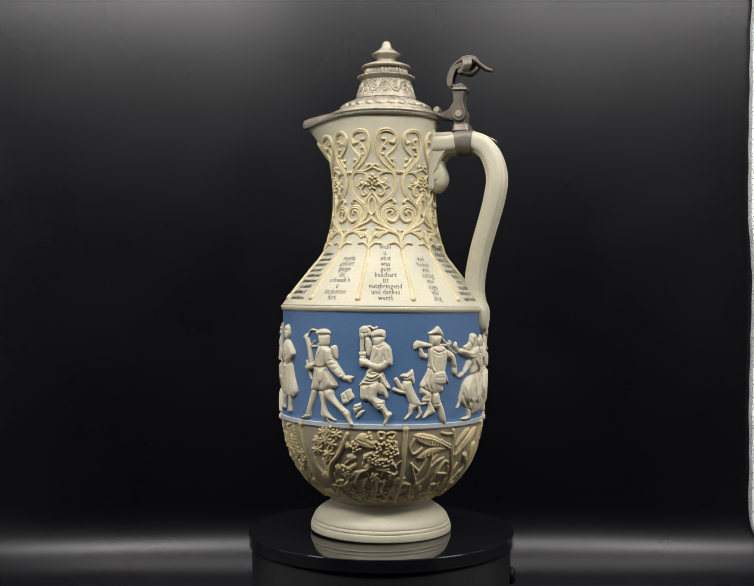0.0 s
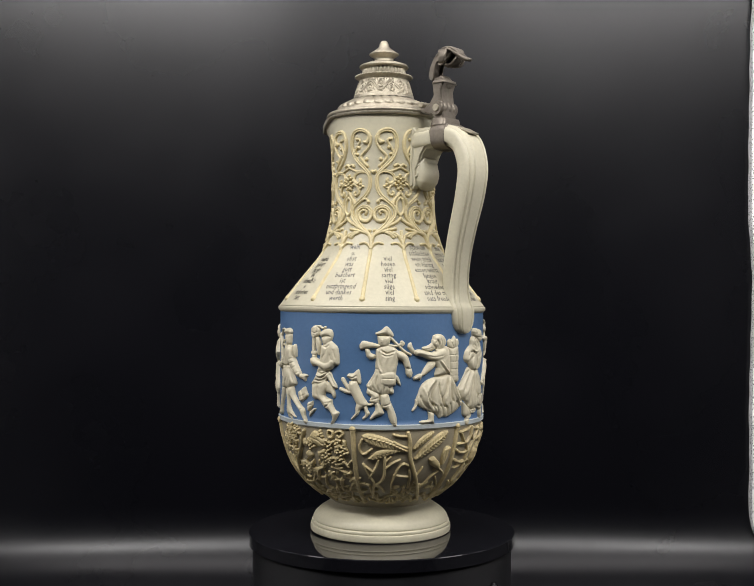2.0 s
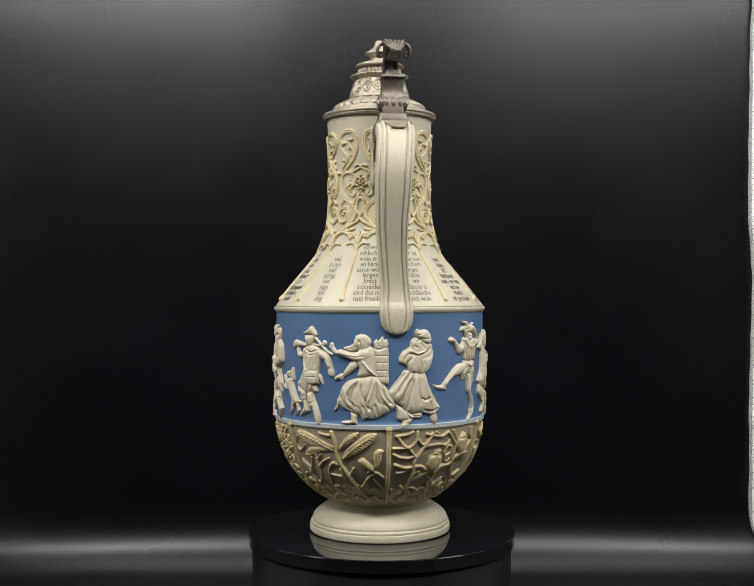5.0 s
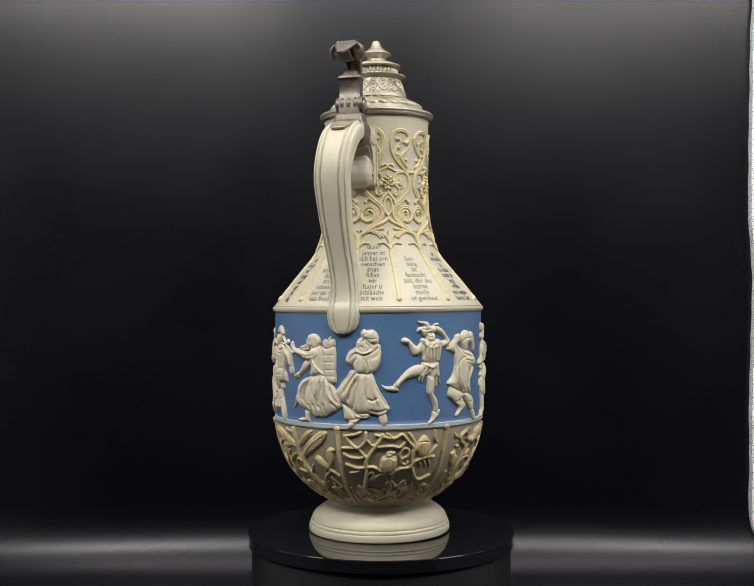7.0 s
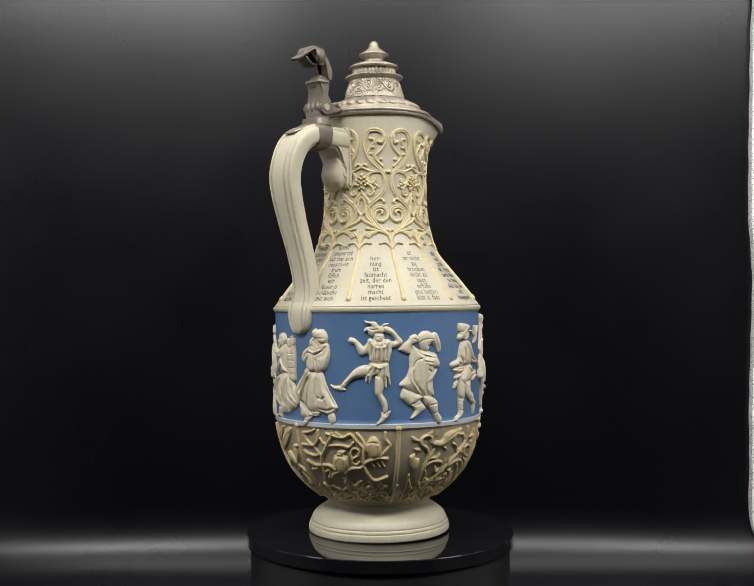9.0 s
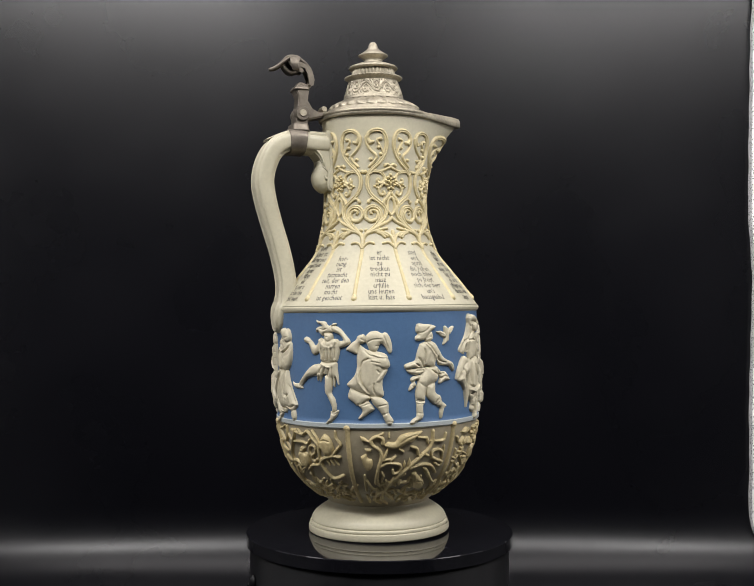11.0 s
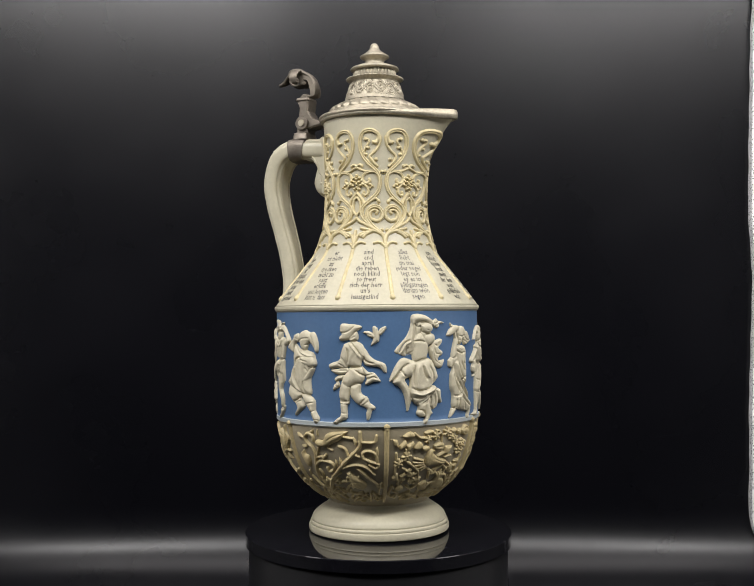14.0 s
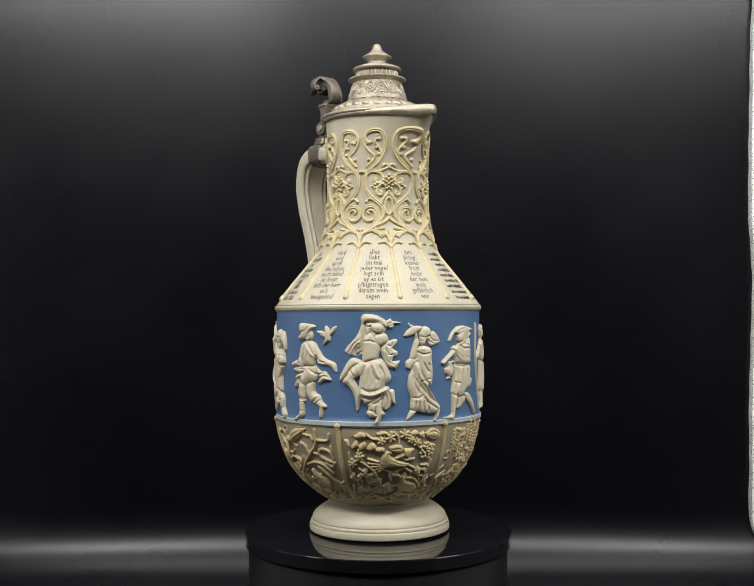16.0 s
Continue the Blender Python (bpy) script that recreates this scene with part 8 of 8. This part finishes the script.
def build_verses():
    for alpha, text in VERSES:
        rows = text.split("|") if text else [""] * 9
        bm = bmesh.new()
        rnd = random.Random(alpha)
        for i, row in enumerate(rows):
            y = 157.5 - 5.55 * (len(rows) - 1 - i)
            r = float(np.interp(y, MER_S, MER_R)) * 1000
            room = 2 * math.pi * r / 12 * 0.80
            if row:
                me = verse_mesh(row)
                w = max(abs(v.co.x) for v in me.vertices) * 2
                sy = 7.0
                sx = min(4.6, room / w)
                start = len(bm.verts)
                bm.from_mesh(me)
                bpy.data.meshes.remove(me)
                bm.verts.ensure_lookup_table()
                vs = bm.verts[start:]
                lean = 0.12
            else:
                # writing that cannot be read: rows of short strokes
                start = len(bm.verts)
                x, end = -room * rnd.uniform(0.25, 0.46), room * rnd.uniform(0.25, 0.46)
                while x < end:
                    n, tall = rnd.uniform(0.5, 1.1), rnd.choice((2.4, 2.6, 2.8, 3.6))
                    q = [bm.verts.new((x0, y0, 0)) for x0, y0 in ((x, 0), (x + n, 0), (x + n, tall), (x, tall - 0.5))]
                    bm.faces.new(q)
                    x += n + rnd.choice((0.35, 0.4, 0.5, 1.1))
                bm.verts.ensure_lookup_table()
                vs, sx, sy, lean = bm.verts[start:], 1.0, 1.0, 0.0
            for v in vs:
                vx, vy = v.co.x * sx, v.co.y * sy
                yy = y - vy
                rr = float(np.interp(yy, MER_S, MER_R))
                p = on_jug(radians(alpha) + vx * 0.001 / rr, float(np.interp(yy, MER_S, MER_Z)), 0.00016)
                v.co = Vector(p.tolist())
        me = bpy.data.meshes.new("verse")
        bm.to_mesh(me)
        bm.free()
        part("verse", me, INK, jug, "", False)


build_verses()

# ---------------------------------------------------------------- pewter hinge and thumb lift, handle bracket
U = 3.963e-4


def at(r, h, y=0.0):
    """A point in the handle's plane: out from the axis, height below the eye level, sideways, in units."""
    return Vector((r * U, y * U, float(height(h))))


def strip(name, line, hw, ht, mat, parent, label="", n=24, seg=24, power=3.0, side=(0, 1, 0), grooves=0.0):
    c = curve_through(line, n)
    k = np.linspace(0, 1, n)
    w = np.interp(k, np.linspace(0, 1, len(hw)), hw) * U
    t = np.interp(k, np.linspace(0, 1, len(ht)), ht) * U
    path = [at(*p) for p in c]
    return part(name, sweep(path, w, t, side, seg, grooves, power), mat, parent, label)


def barrel(name, r, h, rad, half, mat, parent, ridges=0, n=28, label=""):
    """A turned pin across the handle's plane."""
    ys = np.linspace(-half, half, n)
    prof = rad * (1 - 0.18 * np.abs(np.linspace(-1, 1, n)) ** 10)
    if ridges:
        prof = prof * (1 + 0.06 * np.cos(np.linspace(-1, 1, n) * math.pi * ridges))
    a = np.linspace(0, 2 * math.pi, 28, endpoint=False)
    rows = [[at(r, h, -half)] * 28] + [[at(r + p * math.cos(t), h + p * math.sin(t), y) for t in a] for y, p in zip(ys, prof)] + [[at(r, h, half)] * 28]
    return edges_sharp(part(name, grid_mesh(name, np.array([[tuple(v) for v in row] for row in rows]), True), mat, parent, label), 40)


def profile_block(name, outline, half, bevel, mat, parent, label="", waist=None):
    """A block whose side outline lies in the handle's plane; waist narrows it with height."""
    bm = bmesh.new()
    pts = curve_through(outline + outline[:1], 4 * len(outline) + 1)[:-1] if waist == "round" else outline
    left = [bm.verts.new(at(r, h, -half)) for r, h in pts]
    right = [bm.verts.new(at(r, h, half)) for r, h in pts]
    n = len(pts)
    bm.faces.new(left)
    bm.faces.new(right[::-1])
    for k in range(n):
        bm.faces.new((left[k], right[k], right[(k + 1) % n], left[(k + 1) % n]))
    bmesh.ops.recalc_face_normals(bm, faces=bm.faces)
    rim = [e for e in bm.edges if (e.verts[0].co.y > 0) == (e.verts[1].co.y > 0)]
    bmesh.ops.bevel(bm, geom=rim, offset=bevel * U, segments=3, affect="EDGES", clamp_overlap=True)
    bmesh.ops.triangulate(bm, faces=[f for f in bm.faces if len(f.verts) > 4])
    return edges_sharp(part(name, bm, mat, parent, label), 40)


def build_bracket():
    profile_block("bracket", [(96, -303), (112, -302), (110, -270), (108, -230), (110, -200), (108, -186), (96, -186), (96, -240)], 35, 5, IVORY, jug, "ivory scrolled bracket joining handle to neck", "round")
    profile_block("bracket_arm", [(96, -301), (122, -301), (148, -299), (148, -268), (138, -262), (128, -252), (121, -240), (117, -226), (108, -218), (96, -216), (96, -260)], 31, 8, IVORY, jug, "", "round")
    strip("bracket_lobe", [(124, -244), (118, -235), (115, -222), (115, -210), (113, -198), (110, -188), (106, -183)], [18, 26, 28, 28, 27, 22, 10], [4, 12, 18, 20, 18, 12, 4], IVORY, jug, power=2.6, n=40, seg=40)
    for s in (-1, 1):
        strip("scroll", [(121, -232, 23 * s), (117, -230, 26 * s), (112, -227, 27.5 * s), (107, -222, 28 * s), (105, -214, 28 * s), (108, -207, 28 * s), (113, -208, 28 * s), (114, -214, 28 * s)],
              [1.4, 2.2, 2.8, 3, 3, 3, 2.6, 1.8], [1.4, 2.2, 2.8, 3, 3, 3, 2.6, 1.8], IVORY, jug, n=56, seg=12, power=2)
        strip("bead", [(142, -272, 30 * s), (130, -262, 30.5 * s), (121, -248, 31 * s), (116, -232, 30 * s)], [1.2, 1.8, 1.8, 1.0], [1.2, 1.8, 1.8, 1.0], IVORY, jug, n=28, seg=10, power=2)


def build_hinge():
    strip("strap", [(152, -280), (168, -282), (186, -281)], [38, 38, 38], [25, 25, 25], DARK_PEWTER, jug, "dark pewter strap round the handle", power=3.4, seg=48)
    strip("rest_plate", [(160, -305), (180, -302), (205, -295), (232, -283)], [24, 25, 22, 13], [2.2, 2.2, 2.2, 1.8], PEWTER, jug, "flat pewter plate on the handle", power=8)
    strip("hinge_foot", [(162, -302), (162, -318)], [31, 27], [19, 16], DARK_PEWTER, jug, power=6, n=6)
    barrel("hinge_barrel", 158, -338, 15.5, 27, DARK_PEWTER, jug, 4, label="ribbed pewter hinge barrel")
    barrel("hinge_pin", 158, -338, 8, 29.5, PEWTER, jug)
    lift = profile_block("lever", [(142, -392), (173, -392), (165, -372), (167, -354), (173, -340), (171, -306), (147, -306), (147, -326), (120, -332), (104, -335), (104, -344), (122, -342), (136, -349), (146, -365)],
                         21, 2.5, DARK_PEWTER, jug, "dark pewter lid lever")
    strip("lever_lip", [(158, -387), (158, -393)], [24, 22], [16.5, 15], DARK_PEWTER, lift, power=6, n=4)
    barrel("shell", 110, -350, 6.5, 15, PEWTER, lift, 3)
    t = strip("thumb_lift", [(152, -394), (145, -391), (147, -384), (157, -382), (160, -392), (152, -402), (138, -399), (129, -408), (128, -422), (135, -437), (150, -449), (172, -453), (188, -443), (200, -434), (214, -429)],
              [9, 10, 11, 12, 13, 13, 12, 12, 13, 14, 18, 22, 17, 10, 5], [2.5, 3, 3.5, 4, 4, 4, 4, 4.5, 4.5, 4.5, 4, 4, 4, 4.5, 3], DARK_PEWTER, lift, "dark pewter scrolled thumb lift", n=90, grooves=0.7, seg=48)
    t.location.x, t.location.z = 7 * U, -2 * U
    barrel("volute", 150, -391, 11, 15, DARK_PEWTER, t)
    barrel("volute_eye", 150, -391, 4.5, 17, DARK_PEWTER, t)
    for s in (-1, 1):
        cheek = profile_block("cheek", [(125, -400), (123, -411), (126, -424), (133, -436), (144, -446), (158, -453), (174, -455), (181, -448), (175, -440), (166, -432), (157, -425), (149, -424), (144, -428), (148, -432), (152, -435), (143, -433), (139, -424), (136, -412), (135, -402), (131, -397)],
                              2.2, 0.9, DARK_PEWTER, t)
        cheek.location.y = 13 * s * U
        strip("wing", [(158, -449, 10 * s), (162, -452, 20 * s), (167, -447, 28 * s), (168, -438, 31 * s), (165, -429, 29 * s), (162, -427, 25 * s)], [6, 9, 10, 9, 7, 5], [2.4, 2.8, 3, 3, 3, 2.6], DARK_PEWTER, t, n=40, side=(1, 0, 0), grooves=0.9, seg=40)
        strip("wing_curl", [(162, -427, 26 * s), (163, -431, 22 * s), (164, -435, 24 * s), (164, -432, 28 * s)], [6, 5, 5, 4], [3, 3, 3, 2.4], DARK_PEWTER, t, n=16, side=(1, 0, 0))
    for s in (-2, -1, 0, 1, 2):
        strip("ridge", [(144, -446, 5 * s), (158, -455, 8 * s), (178, -455, 8 * s), (191, -443, 5 * s)], [2, 3.2, 3.2, 2], [2, 3, 3, 2], DARK_PEWTER, t, n=14, seg=12, power=2)
    strip("shell_leaf", [(148, -442), (158, -428), (172, -424), (184, -434), (188, -442)], [8, 12, 13, 11, 7], [3, 4, 4, 4, 2.5], DARK_PEWTER, t, n=24, grooves=1.0, seg=40)


build_bracket()
build_hinge()


# ---------------------------------------------------------------- what moves
TURN = [(0, 0.0), (1, -13.71), (2, -26.89), (3, -39.98), (4, -53.40), (5, -67.0), (6, -80.6), (7, -94.17), (8, -107.85), (9, -121.2),
        (10, -134.5), (11, -147.8), (12, -161.1), (13, -174.14), (14, -187.35), (15, -200.59), (16, -213.82)]


def motions():
    lean = Matrix.Rotation(radians(0.75), 4, Vector((math.sin(radians(30)), math.cos(radians(30)), 0)))
    seat = Matrix.Translation((0.0007, -0.0004, 0.0006)) @ lean @ pose(0, 0, 0, 0, 0, -14.0)
    tilt = pose(0, 0, 0, 0, 0.17, 0)
    walk(turntable, [(t, tilt @ pose(0, 0, 0, 0, 0, a)) for t, a in TURN])
    walk(jug, [(t, tilt @ pose(0, 0, 0, 0, 0, a) @ seat) for t, a in TURN])


motions()
